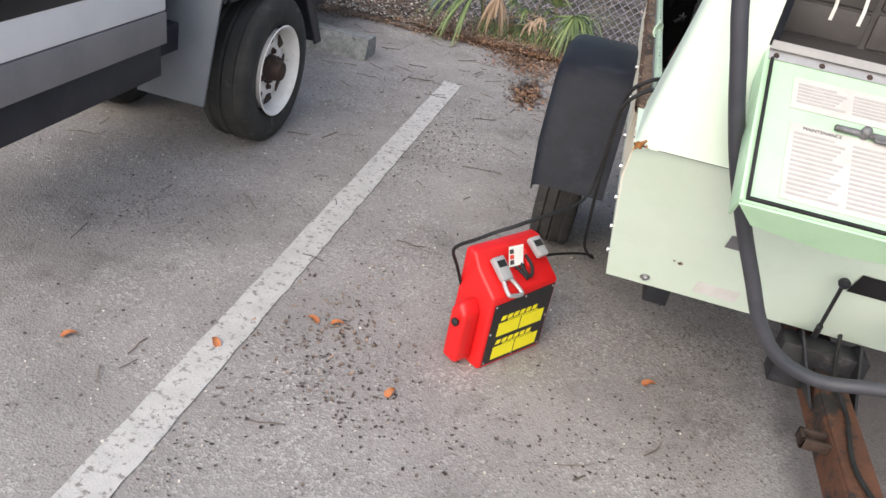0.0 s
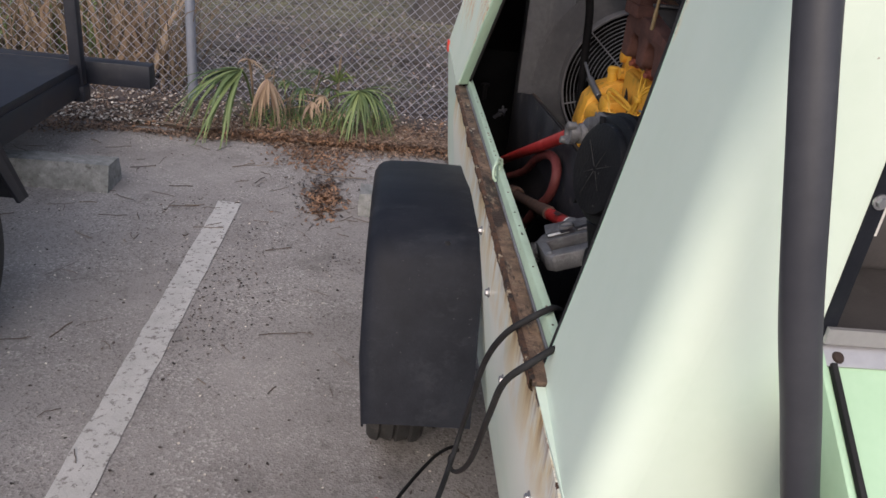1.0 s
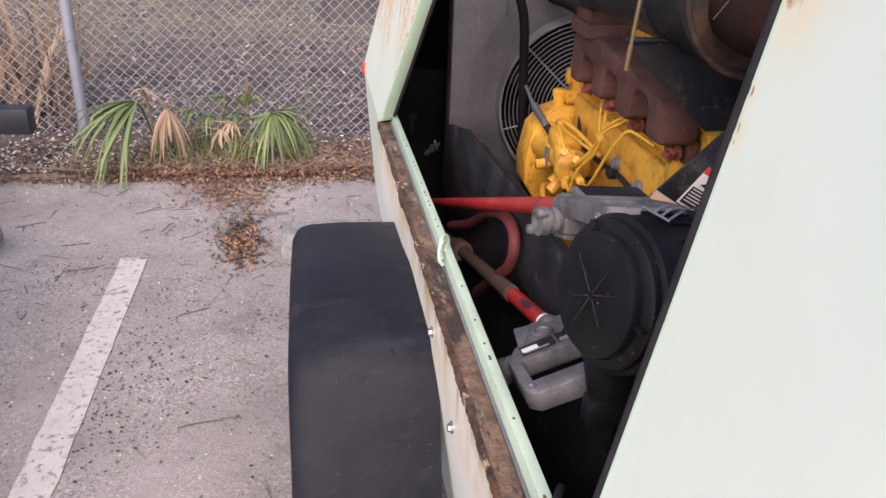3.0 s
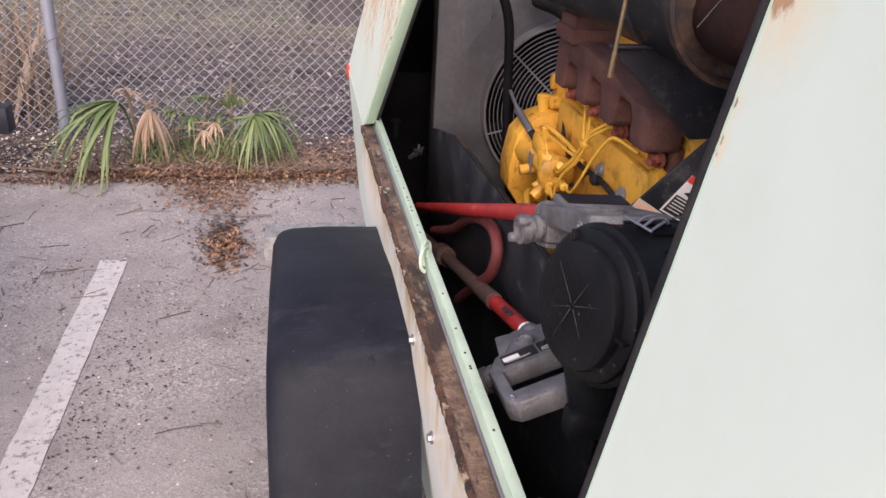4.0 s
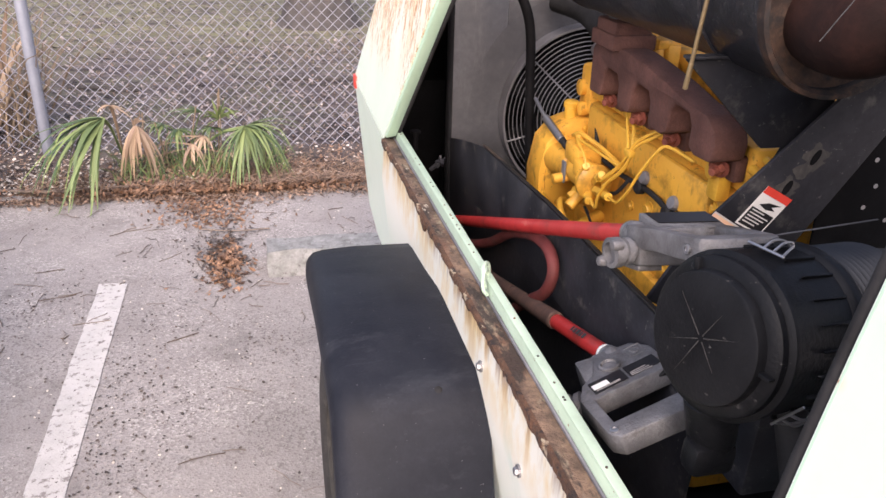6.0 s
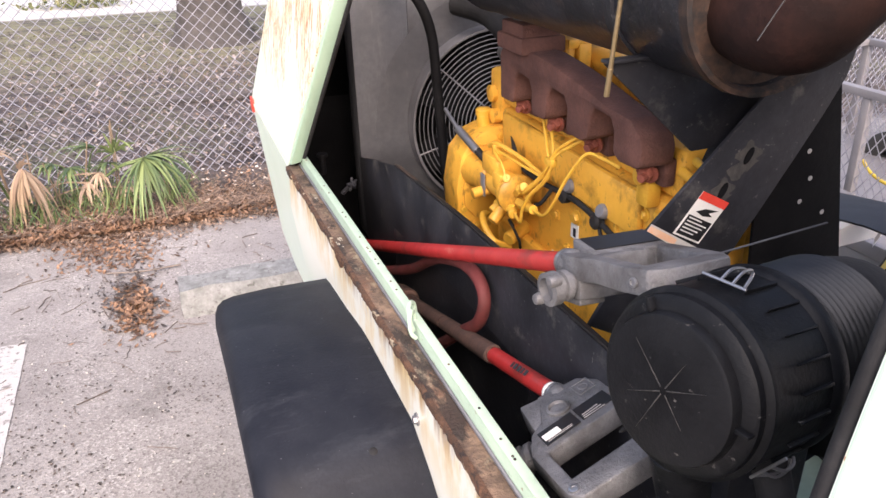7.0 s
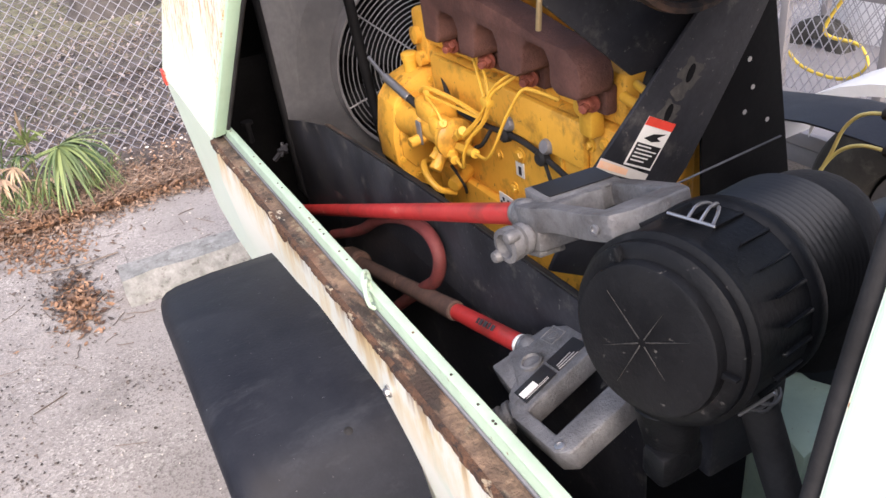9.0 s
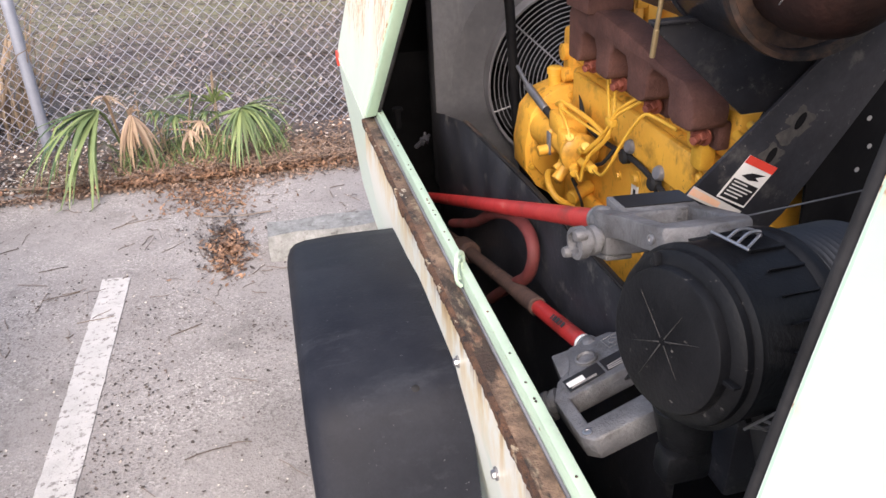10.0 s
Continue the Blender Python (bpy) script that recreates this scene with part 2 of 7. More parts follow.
M_POST = surface("galvanised_fence_pipe", (0.30, 0.32, 0.38), (0.24, 0.26, 0.31), 9, 0.5, 0.4, 0.08)
M_WIRE = surface("galvanised_fence_wire", (0.40, 0.395, 0.43), (0.30, 0.295, 0.335), 30, 0.5, 0.1, 0)
M_RUSTBEAM = surface("rusty_drawbar_steel", (0.16, 0.066, 0.034), (0.085, 0.038, 0.024), 9, 0.85, 0.15, 0.4, 130, spots=(0.026, 0.023, 0.023), spot_at=(0.48, 0.56), spot_scale=7)
M_BRASS = surface("worn_brass_fittings", (0.36, 0.27, 0.14), (0.26, 0.2, 0.12), 30, 0.45, 0.7, 0.2)
M_BARK = surface("grey_tree_bark", (0.045, 0.04, 0.038), (0.10, 0.09, 0.085), 10, 0.95, 0, 0.9, 60)
M_CONCRETE = surface("weathered_concrete_kerb", (0.175, 0.18, 0.175), (0.30, 0.305, 0.30), 26, 0.9, 0, 0.9, 110, spots=(0.11, 0.106, 0.10), spot_at=(0.56, 0.68), spot_scale=30)


for mat, colour, scale, at, stretch, amount in (
        (M_MUFFLER, (0.20, 0.15, 0.13), 7, (0.58, 0.74), (1, 0.4, 1), 0.6),
        (M_MUFFLER, (0.30, 0.28, 0.27), 150, (0.64, 0.70), (1, 1, 1), 0.7),
        (M_YELLOW, (0.11, 0.055, 0.016), 14, (0.53, 0.70), (1, 1, 1), 0.6),
        (M_YELLOW, (0.10, 0.05, 0.016), 34, (0.58, 0.66), (1, 1, 0.5), 0.6),
        (M_YELLOW, (0.10, 0.06, 0.03), 75, (0.66, 0.70), (1, 1, 1), 0.8),
        (M_BLACK, (0.058, 0.053, 0.050), 6, (0.50, 0.78), (1, 1, 0.6), 0.45),
        (M_BLACK, (0.16, 0.15, 0.14), 120, (0.65, 0.70), (1, 1, 1), 0.6),
        (M_FILTER, (0.022, 0.023, 0.025), 6, (0.48, 0.80), (1, 1, 1), 0.5),
        (M_FILTER, (0.11, 0.105, 0.10), 70, (0.66, 0.70), (0.3, 1, 1.6), 0.7),
        (M_CAST, (0.055, 0.052, 0.050), 13, (0.48, 0.66), (1, 1, 1), 0.65),
        (M_CAST, (0.24, 0.10, 0.045), 9, (0.66, 0.73), (1, 1, 1), 0.7),
        (M_RED, (0.09, 0.030, 0.024), 22, (0.54, 0.70), (1, 0.5, 1), 0.6),
        (M_REDHOSE, (0.06, 0.03, 0.026), 16, (0.5, 0.66), (1, 1, 1), 0.6),
        (M_MANIFOLD, (0.125, 0.062, 0.047), 60, (0.56, 0.70), (1, 1, 1), 0.6),
        (M_POLY, (0.030, 0.033, 0.041), 6, (0.50, 0.80), (1, 0.5, 1), 0.5),
        (M_POLY, (0.20, 0.20, 0.21), 130, (0.69, 0.73), (1, 1, 1), 0.7),
        (M_SHROUD, (0.34, 0.34, 0.37), 8, (0.44, 0.70), (1, 1, 0.15), 0.55),
        (M_SHROUD, (0.06, 0.058, 0.06), 5, (0.54, 0.72), (1, 1, 0.5), 0.6),
        (M_TYRE, (0.15, 0.14, 0.13), 9, (0.58, 0.76), (1, 1, 1), 0.5),
        (M_LEDGE, (0.31, 0.26, 0.18), 34, (0.58, 0.66), (1, 0.6, 1), 0.7),
        (M_LEDGE, (0.17, 0.065, 0.03), 12, (0.52, 0.66), (1, 0.6, 1), 0.6),
        (M_LEDGE, (0.018, 0.014, 0.013), 24, (0.52, 0.58), (1, 0.35, 1), 0.85),
        (M_LEDGE, (0.50, 0.45, 0.36), 40, (0.64, 0.67), (1, 0.45, 1), 0.85),
        (M_SCALE, (0.46, 0.38, 0.27), 46, (0.60, 0.64), (1, 0.6, 1), 0.8),
        (M_MINT, (0.60, 0.64, 0.54), 3, (0.52, 0.80), (1, 1, 1), 0.35),
        (M_MINT, (0.22, 0.15, 0.09), 55, (0.735, 0.76), (1, 1, 1), 0.7),
        (M_FACET, (0.60, 0.64, 0.54), 3, (0.52, 0.80), (1, 1, 1), 0.3),
        (M_PANELBLACK, (0.16, 0.15, 0.14), 9, (0.56, 0.78), (1, 1, 1), 0.4),
        (M_NAVY, (0.06, 0.058, 0.056), 8, (0.54, 0.76), (1, 1, 1), 0.5),
        (M_FLAP, (0.24, 0.25, 0.27), 40, (0.66, 0.71), (1, 1, 1), 0.6),
        (M_CONCRETE, (0.42, 0.42, 0.42), 14, (0.54, 0.70), (1, 1, 1), 0.6)):
    worn(mat, colour, scale, at, stretch, amount, scale * 0.37)


def leaf_material(name, c1, c2):
    m = bpy.data.materials.new(name)
    m.use_nodes = True
    nt = m.node_tree
    b = nt.nodes["Principled BSDF"]
    g = nt.nodes.new("ShaderNodeNewGeometry")
    nt.links.new(mix_node(nt, g.outputs["Random Per Island"], c1, c2), b.inputs["Base Color"])
    b.inputs["Roughness"].default_value = 0.6
    return m


M_FROND = leaf_material("green_palm_frond", (0.040, 0.080, 0.034), (0.21, 0.27, 0.10))
M_DEAD = leaf_material("dead_palm_frond", (0.46, 0.345, 0.235), (0.22, 0.15, 0.105))
M_LITTER = leaf_material("dry_leaf_litter", (0.055, 0.038, 0.031), (0.36, 0.25, 0.18))
M_LEAF = leaf_material("orange_brown_dry_leaves", (0.055, 0.030, 0.020), (0.36, 0.21, 0.125))
M_DUFF = leaf_material("grey_brown_soil_litter", (0.030, 0.025, 0.026), (0.36, 0.31, 0.29))
M_STRAW = leaf_material("dry_reed_straw", (0.28, 0.21, 0.14), (0.14, 0.105, 0.075))
M_TWIG = leaf_material("grey_brown_twigs", (0.09, 0.07, 0.06), (0.2, 0.16, 0.13))
M_CRUMB = leaf_material("dark_bark_crumbs", (0.030, 0.025, 0.022), (0.13, 0.10, 0.085))
M_GRASS = leaf_material("thin_grass_blades", (0.10, 0.13, 0.045), (0.26, 0.25, 0.12))
M_SHELL = leaf_material("bleached_shell_chips", (0.70, 0.65, 0.58), (0.40, 0.35, 0.30))
M_ORANGE = leaf_material("orange_brown_fallen_leaf", (0.42, 0.13, 0.045), (0.36, 0.18, 0.07))


def ground_material():
    """Exposed-aggregate concrete on the parking side, bare leafy soil beyond its edge, a pale road far behind."""
    m = bpy.data.materials.new("ground_surface")
    m.use_nodes = True
    nt = m.node_tree
    b = nt.nodes["Principled BSDF"]
    y = axis_out(nt, 1)
    x = axis_out(nt, 0)
    co = nt.nodes.new("ShaderNodeTexCoord")
    vor = nt.nodes.new("ShaderNodeTexVoronoi")
    vor.inputs["Scale"].default_value = 150
    nt.links.new(co.outputs["Object"], vor.inputs["Vector"])
    sep = nt.nodes.new("ShaderNodeSeparateColor")
    nt.links.new(vor.outputs["Color"], sep.inputs[0])
    base = mix_node(nt, ramp(nt, noise_node(nt, 2.2, 6), 0.3, 0.7), (0.235, 0.217, 0.209), (0.345, 0.322, 0.310))
    # pebbles of several greys
    pale = times(nt, ramp(nt, sep.outputs[0], 0.55, 1.0), ramp(nt, noise_node(nt, 3.1, 4, offset=2.0), 0.35, 0.65))
    col = mix_node(nt, times(nt, pale, 0.9), base, (0.50, 0.475, 0.455))
    dark = times(nt, ramp(nt, sep.outputs[1], 0.68, 0.86), ramp(nt, noise_node(nt, 1.7, 5, offset=7.0), 0.34, 0.62))
    col = mix_node(nt, times(nt, dark, 0.45), col, (0.085, 0.077, 0.072))
    pits = times(nt, ramp(nt, noise_node(nt, 105, 3, offset=1.3), 0.61, 0.67), ramp(nt, noise_node(nt, 4.5, 4, offset=9.0), 0.38, 0.58))
    col = mix_node(nt, times(nt, pits, 0.6), col, (0.07, 0.063, 0.06))
    grain = noise_node(nt, 260, 3)
    col = mix_node(nt, times(nt, ramp(nt, grain, 0.50, 0.66), 0.30), col, (0.12, 0.11, 0.10))
    stain = ramp(nt, noise_node(nt, 3.4, 7, offset=11.0, rough=0.7), 0.56, 0.72)
    col = mix_node(nt, times(nt, stain, 0.55), col, (0.10, 0.092, 0.086))
    blot = ramp(nt, noise_node(nt, 21, 5, offset=13.0, rough=0.75), 0.60, 0.68)
    col = mix_node(nt, times(nt, blot, 0.5), col, (0.10, 0.092, 0.086))
    # old oil and dirt under the drawbar, with the compressor's shade painted in
    oily_shade = times(nt, times(nt, ramp(nt, x, 0.62, 0.84), ramp(nt, x, 1.9, 1.3)), times(nt, ramp(nt, y, 1.4, 0.6), ramp(nt, y, -1.6, -0.5)))
    oily_shade = ramp(nt, times(nt, oily_shade, noise_node(nt, 5, 5, offset=4.0), "MULTIPLY"), 0.14, 0.36)
    col = mix_node(nt, times(nt, oily_shade, 0.7), col, (0.10, 0.088, 0.082))
    soil = mix_node(nt, ramp(nt, noise_node(nt, 7, 7, rough=0.75), 0.35, 0.65), (0.034, 0.027, 0.026), (0.165, 0.137, 0.130))
    soil = mix_node(nt, times(nt, ramp(nt, noise_node(nt, 1.3, 5, offset=5.0), 0.48, 0.62), ramp(nt, noise_node(nt, 60, 3), 0.4, 0.6)), soil, (0.14, 0.14, 0.08))
    turf = times(nt, ramp(nt, y, 6.3, 8.2), ramp(nt, noise_node(nt, 5, 6, offset=3.3), 0.35, 0.60))
    soil = mix_node(nt, times(nt, turf, 0.75), soil, (0.24, 0.24, 0.13))
    soil = mix_node(nt, times(nt, ramp(nt, noise_node(nt, 5, 7, (0.35, 1, 1), 0.72, 6.6), 0.52, 0.62), 0.8), soil, (0.038, 0.031, 0.034))
    wob = times(nt, times(nt, noise_node(nt, 2.6, 6), 0.5), y, "ADD")
    m2 = wob.node
    m2.use_clamp = False
    edge = ramp(nt, wob, 3.66, 3.76)
    col = mix_node(nt, edge, col, soil)
    col = mix_node(nt, ramp(nt, y, 11.3, 11.5), col, (0.62, 0.60, 0.57))
    nt.links.new(col, b.inputs["Base Color"])
    b.inputs["Roughness"].default_value = 0.92
    bp = nt.nodes.new("ShaderNodeBump")
    bp.inputs["Strength"].default_value, bp.inputs["Distance"].default_value = 0.5, 0.004
    h = times(nt, times(nt, vor.outputs["Distance"], 0.8), times(nt, grain, 0.5), "ADD")
    nt.links.new(h, bp.inputs["Height"])
    nt.links.new(bp.outputs[0], b.inputs["Normal"])
    return m


def stripe_material():
    m = surface("worn_white_road_paint", (0.53, 0.515, 0.50), (0.44, 0.43, 0.415), 14, 0.85, 0, 0.4, 160, spots=(0.23, 0.21, 0.20), spot_at=(0.54, 0.62), spot_scale=38)
    return m


M_GROUND = ground_material()
M_STRIPE = stripe_material()


# ---- mesh helpers ----
def bevelled(bm, width, segments=2, angle=25):
    if width > 0:
        es = [e for e in bm.edges if len(e.link_faces) == 2 and e.calc_face_angle(0) > radians(angle)]
        bmesh.ops.bevel(bm, geom=es, offset=width, segments=segments, affect="EDGES", clamp_overlap=True, profile=0.5)
    return bm


def join(*bms):
    out = bmesh.new()
    for b in bms:
        me = bpy.data.meshes.new("tmp")
        b.to_mesh(me)
        b.free()
        out.from_mesh(me)
        bpy.data.meshes.remove(me)
    return out


def block(lo, hi, bevel=0.0, m=None, segments=2):
    bm = bmesh.new()
    bmesh.ops.create_cube(bm, size=1)
    for v in bm.verts:
        v.co = Vector([lo[i] + (v.co[i] + 0.5) * (hi[i] - lo[i]) for i in range(3)])
    bevelled(bm, bevel, segments)
    if m is not None:
        bm.transform(m)
    return bm


def slab(points, push, bevel=0.0, segments=2):
    """A flat polygon of 3D points, given thickness along the vector push."""
    bm = bmesh.new()
    lo = [bm.verts.new(p) for p in points]
    hi = [bm.verts.new(Vector(p) + Vector(push)) for p in points]
    n = len(points)
    bm.faces.new(lo)
    bm.faces.new(hi[::-1])
    for i in range(n):
        bm.faces.new((lo[i], hi[i], hi[(i + 1) % n], lo[(i + 1) % n]))
    bmesh.ops.recalc_face_normals(bm, faces=bm.faces)
    return bevelled(bm, bevel, segments)


def frame_of(direction):
    d = Vector(direction).normalized()
    a = Vector((0, 0, 1)) if abs(d.z) < 0.9 else Vector((1, 0, 0))
    u = a.cross(d).normalized()
    return u, d.cross(u), d


def turned(profile, at, direction, seg=24, closed=False, bare=False):
    """A body of revolution: profile of (radius, distance along the axis)."""
    bm = bmesh.new()
    u, w, d = frame_of(direction)
    rings = []
    for r, h in profile:
        c = Vector(at) + d * h
        if r < 1e-5:
            rings.append([bm.verts.new(c)])
        else:
            rings.append([bm.verts.new(c + (u * math.cos(2 * math.pi * k / seg) + w * math.sin(2 * math.pi * k / seg)) * r) for k in range(seg)])
    pairs = list(zip(rings, rings[1:])) + ([(rings[-1], rings[0])] if closed else [])
    for a, b in pairs:
        for k in range(seg):
            q = (a[k % len(a)], a[(k + 1) % seg % len(a)], b[(k + 1) % seg % len(b)], b[k % len(b)])
            q = list(dict.fromkeys(q))
            if len(q) > 2:
                bm.faces.new(q)
    if not closed:
        for ring in (rings[-1:] if bare else (rings[0], rings[-1])):
            if len(ring) > 2:
                bm.faces.new(ring)
    bmesh.ops.recalc_face_normals(bm, faces=bm.faces)
    return bm


def rod(a, b, r, seg=12, r2=None):
    d = Vector(b) - Vector(a)
    L = d.length
    r2 = r if r2 is None else r2
    e = min(r, r2) * 0.15
    return turned([(r - e, 0), (r, e), (r2, L - e), (r2 - e, L)], a, d, seg)


def hexbolt(at, direction, r=0.008, h=0.006):
    d = Vector(direction).normalized()
    return join(turned([(r * 1.45, -0.001), (r * 1.45, 0.0015)], at, d, 14), turned([(r, 0), (r, h * 0.8), (r * 0.85, h)], at, d, 6))


def smooth_path(points, per=6):
    P = [Vector(p) for p in points]
    P = [P[0] * 2 - P[1]] + P + [P[-1] * 2 - P[-2]]
    out = []
    for i in range(1, len(P) - 2):
        a, b, c, d = P[i - 1:i + 3]
        for k in range(per):
            t = k / per
            out.append(0.5 * (2 * b + (c - a) * t + (2 * a - 5 * b + 4 * c - d) * t * t + (3 * b - a - 3 * c + d) * t ** 3))
    out.append(P[-2])
    return out


def tube(points, r, seg=10, per=6, ring=0.0, every=1):
    """A tube swept along a smooth line; ring: height of corrugations."""
    path = smooth_path(points, per) if per > 1 else [Vector(p) for p in points]
    bm = bmesh.new()
    u = frame_of(path[1] - path[0])[0]
    rings = []
    for i, p in enumerate(path):
        d = (path[min(i + 1, len(path) - 1)] - path[max(i - 1, 0)]).normalized()
        u = (u - d * u.dot(d)).normalized()
        w = d.cross(u)
        rr = r + (ring if (i // every) % 2 else 0)
        rings.append([bm.verts.new(p + (u * math.cos(2 * math.pi * k / seg) + w * math.sin(2 * math.pi * k / seg)) * rr) for k in range(seg)])
    for a, b in zip(rings, rings[1:]):
        for k in range(seg):
            bm.faces.new((a[k], a[(k + 1) % seg], b[(k + 1) % seg], b[k]))
    bm.faces.new(rings[0][::-1])
    bm.faces.new(rings[-1])
    bmesh.ops.recalc_face_normals(bm, faces=bm.faces)
    return bm


def basis(ob):
    m = ob.matrix_basis.copy()
    while ob.parent:
        ob = ob.parent
        m = ob.matrix_basis @ m
    return m


def mesh_from(name, bm, material, smooth=40):
    me = bpy.data.meshes.new(name)
    bm.to_mesh(me)
    bm.free()
    me.materials.append(material)
    if smooth:
        me.polygons.foreach_set("use_smooth", [True] * len(me.polygons))
        me.set_sharp_from_angle(angle=radians(smooth))
    return me


SITE = Matrix.Identity(4)  # where the assembly being drawn stands
TURN = Matrix(((0.9997, 0.0128, -0.0200), (-0.0129, 0.9999, -0.0038), (0.0199, 0.0041, 0.9998))).to_4x4()


def placed(size, at, turn=None):
    """The matrix that takes an assembly from its drawing to its place."""
    m = Matrix.Diagonal((size, size, size, 1)) if isinstance(size, (int, float)) else Matrix.Diagonal((*size, 1))
    return Matrix.Translation(at) @ (turn or Matrix.Identity(4)) @ m


SHELL = placed((1.06, 1.13, 1.10), (0.035, -0.092, -0.0947))
NOSE = placed((1.06, 1.13, 1.10), (0.035, -0.127, -0.0947))
BAY = placed(1.12, (0.0579, -0.0582, -0.1230), TURN)
ENGINE = placed(1.165, (0.078, -0.055, -0.194), TURN)
COOLER = placed(1.18, (0.0739, -0.0509, -0.2082), TURN)
CLEANER = placed(1.20, (0.0318, -0.0742, -0.2102))
BOX = placed(1.13, (0.072, -0.215, 0))


def part(name, bm, material, parent, label="", smooth=40):
    """One mesh object under a thing or a part; its points are given in the drawing that SITE places."""
    bm.transform(SITE)
    bm.transform(basis(parent).inverted())
    ob = new(name, mesh_from(name, bm, material, smooth))
    ob.parent = parent
    return tagged(ob, label)


def thing(name, at, label, category, group="", kind=""):
    ob = new(name)
    ob.location = SITE @ Vector(at)
    ob.empty_display_size = 0.05
    return tagged(ob, label, category, group, kind)


def single(name, bm, material, label, category, group="", kind="", smooth=40):
    """A thing that is one mesh; its origin is put at its base."""
    bm.transform(SITE)
    lo = [min(v.co[i] for v in bm.verts) for i in range(3)]
    hi = [max(v.co[i] for v in bm.verts) for i in range(3)]
    at = Vector(((lo[0] + hi[0]) / 2, (lo[1] + hi[1]) / 2, lo[2]))
    bm.transform(Matrix.Translation(-at))
    ob = new(name, mesh_from(name, bm, material, smooth))
    ob.location = at
    return tagged(ob, label, category, group, kind)


# ---- ground, marking, kerbs ----
def build_ground():
    bm = bmesh.new()
    xs = [-400, -60, -12, -6, -4, -3, -2, -1, 0, 1, 2, 3, 4, 6, 12, 60, 400]
    ys = [-300, -40, -8, -4, -2, 0, 1, 2, 2.6, 3.0, 3.2, 3.4, 3.6, 3.9, 4.4, 5, 6, 7, 8, 9, 10, 12, 20, 60, 400]
    grid = {}
    for j, y in enumerate(ys):
        for i, x in enumerate(xs):
            far = max(0.0, min(1.0, (y - 3.3) / 0.5)) * (y < 30)
            z = far * (0.02 + 0.03 * noise.noise((x * 0.9, y * 0.9, 0)))
            grid[i, j] = bm.verts.new((x, y, z))
    for j in range(len(ys) - 1):
        for i in range(len(xs) - 1):
            bm.faces.new((grid[i, j], grid[i + 1, j], grid[i + 1, j + 1], grid[i, j + 1]))
    ob = new("ground", mesh_from("ground", bm, M_GROUND, 0))
    return tagged(ob, "weathered exposed-aggregate concrete parking lot with bare leafy soil behind", "ground", kind="structure")


build_ground()


def build_stripe():
    random.seed(5)
    bm = bmesh.new()
    rows = []
    n = 90
    for k in range(n + 1):
        y = -2.6 + (2.465 + 2.6) * k / n
        w = [random.uniform(-0.003, 0.003) for _ in range(2)]
        rows.append([bm.verts.new((-0.917 + w[0], y + 0.002, 0.004)), bm.verts.new((-0.865, y, 0.0045)), bm.verts.new((-0.813 + w[1], y - 0.012 * (k == n), 0.004))])
    for a, b in zip(rows, rows[1:]):
        for k in range(2):
            bm.faces.new((a[k], a[k + 1], b[k + 1], b[k]))
    ob = new("parking_stripe", mesh_from("parking_stripe", bm, M_STRIPE, 0))
    tagged(ob, "worn white painted parking stripe on the concrete", "road marking", kind="structure")


build_stripe()


def wheel_stop(x0, x1, y0, y1, h, label, skew=0.0):
    """A cast concrete wheel stop: a bar with sloping long sides and chipped edges."""
    random.seed(int(abs(x0) * 100))
    bm = bmesh.new()
    n = 14
    rows = []
    for k in range(n + 1):
        x = x0 + (x1 - x0) * k / n
        sh = skew * k / n
        j = lambda a: random.uniform(-a, a)
        prof = [(y0, 0), (y0 + 0.01, h * 0.45), (y0 + 0.035, h), (y1 - 0.035, h), (y1 - 0.01, h * 0.45), (y1, 0)]
        rows.append([bm.verts.new((x + j(0.004), y + sh + j(0.004), max(0, z + (j(0.006) if z else 0)))) for y, z in prof])
    for a, b in zip(rows, rows[1:]):
        for k in range(5):
            bm.faces.new((a[k], b[k], b[k + 1], a[k + 1]))
        bm.faces.new((a[5], b[5], b[0], a[0]))
    bm.faces.new(rows[0])
    bm.faces.new(rows[-1][::-1])
    bmesh.ops.recalc_face_normals(bm, faces=bm.faces)
    return single("wheel_stop", bm, M_CONCRETE, label, "wheel stop", "wheel stops", smooth=30)


wheel_stop(-0.268, 1.40, 2.43, 2.63, 0.10, "low weathered grey concrete wheel stop on the ground")
wheel_stop(-3.0, -1.412, 2.455, 2.65, 0.118, "chipped grey concrete wheel stop with dark stains")


# ---- the fence and what grows along it ----
FENCE_Y = 4.095


def build_fence():
    root = thing("chain_link_fence", (-1.45, FENCE_Y, 0), "galvanised chain-link fence on steel posts above leaf litter", "fence")
    for x in (-4.2, -1.42, 1.3, 4.05, 6.8):
        part("post", join(rod((x, FENCE_Y - 0.055, -0.05), (x, FENCE_Y - 0.055, 1.86), 0.03, 20), turned([(0.033, 0), (0.033, 0.012), (0.02, 0.035), (0, 0.042)], (x, FENCE_Y - 0.055, 1.855), (0, 0, 1), 20)), M_POST, root, "blue-grey galvanised pipe post")
    part("top_rail", rod((-4.2, FENCE_Y - 0.04, 1.83), (6.8, FENCE_Y - 0.04, 1.83), 0.021, 14), M_POST, root)
    # woven wires: each runs in zigzags up the fence and hooks round its neighbours
    bm = bmesh.new()
    half = 0.0315
    r = 0.0036
    x = -4.2
    s = 0
    while x < 6.8:
        pts = []
        for k in range(58):
            z = 0.015 + k * half
            side = (k + s) % 2
            wob = 0.004 * noise.noise((x * 2, z * 3, 0))
            pts.append(Vector((x + (half + 0.002) * side + wob, FENCE_Y + (0.004 if side else -0.004) + 0.012 * noise.noise((x, z, 5)), z)))
        prev = None
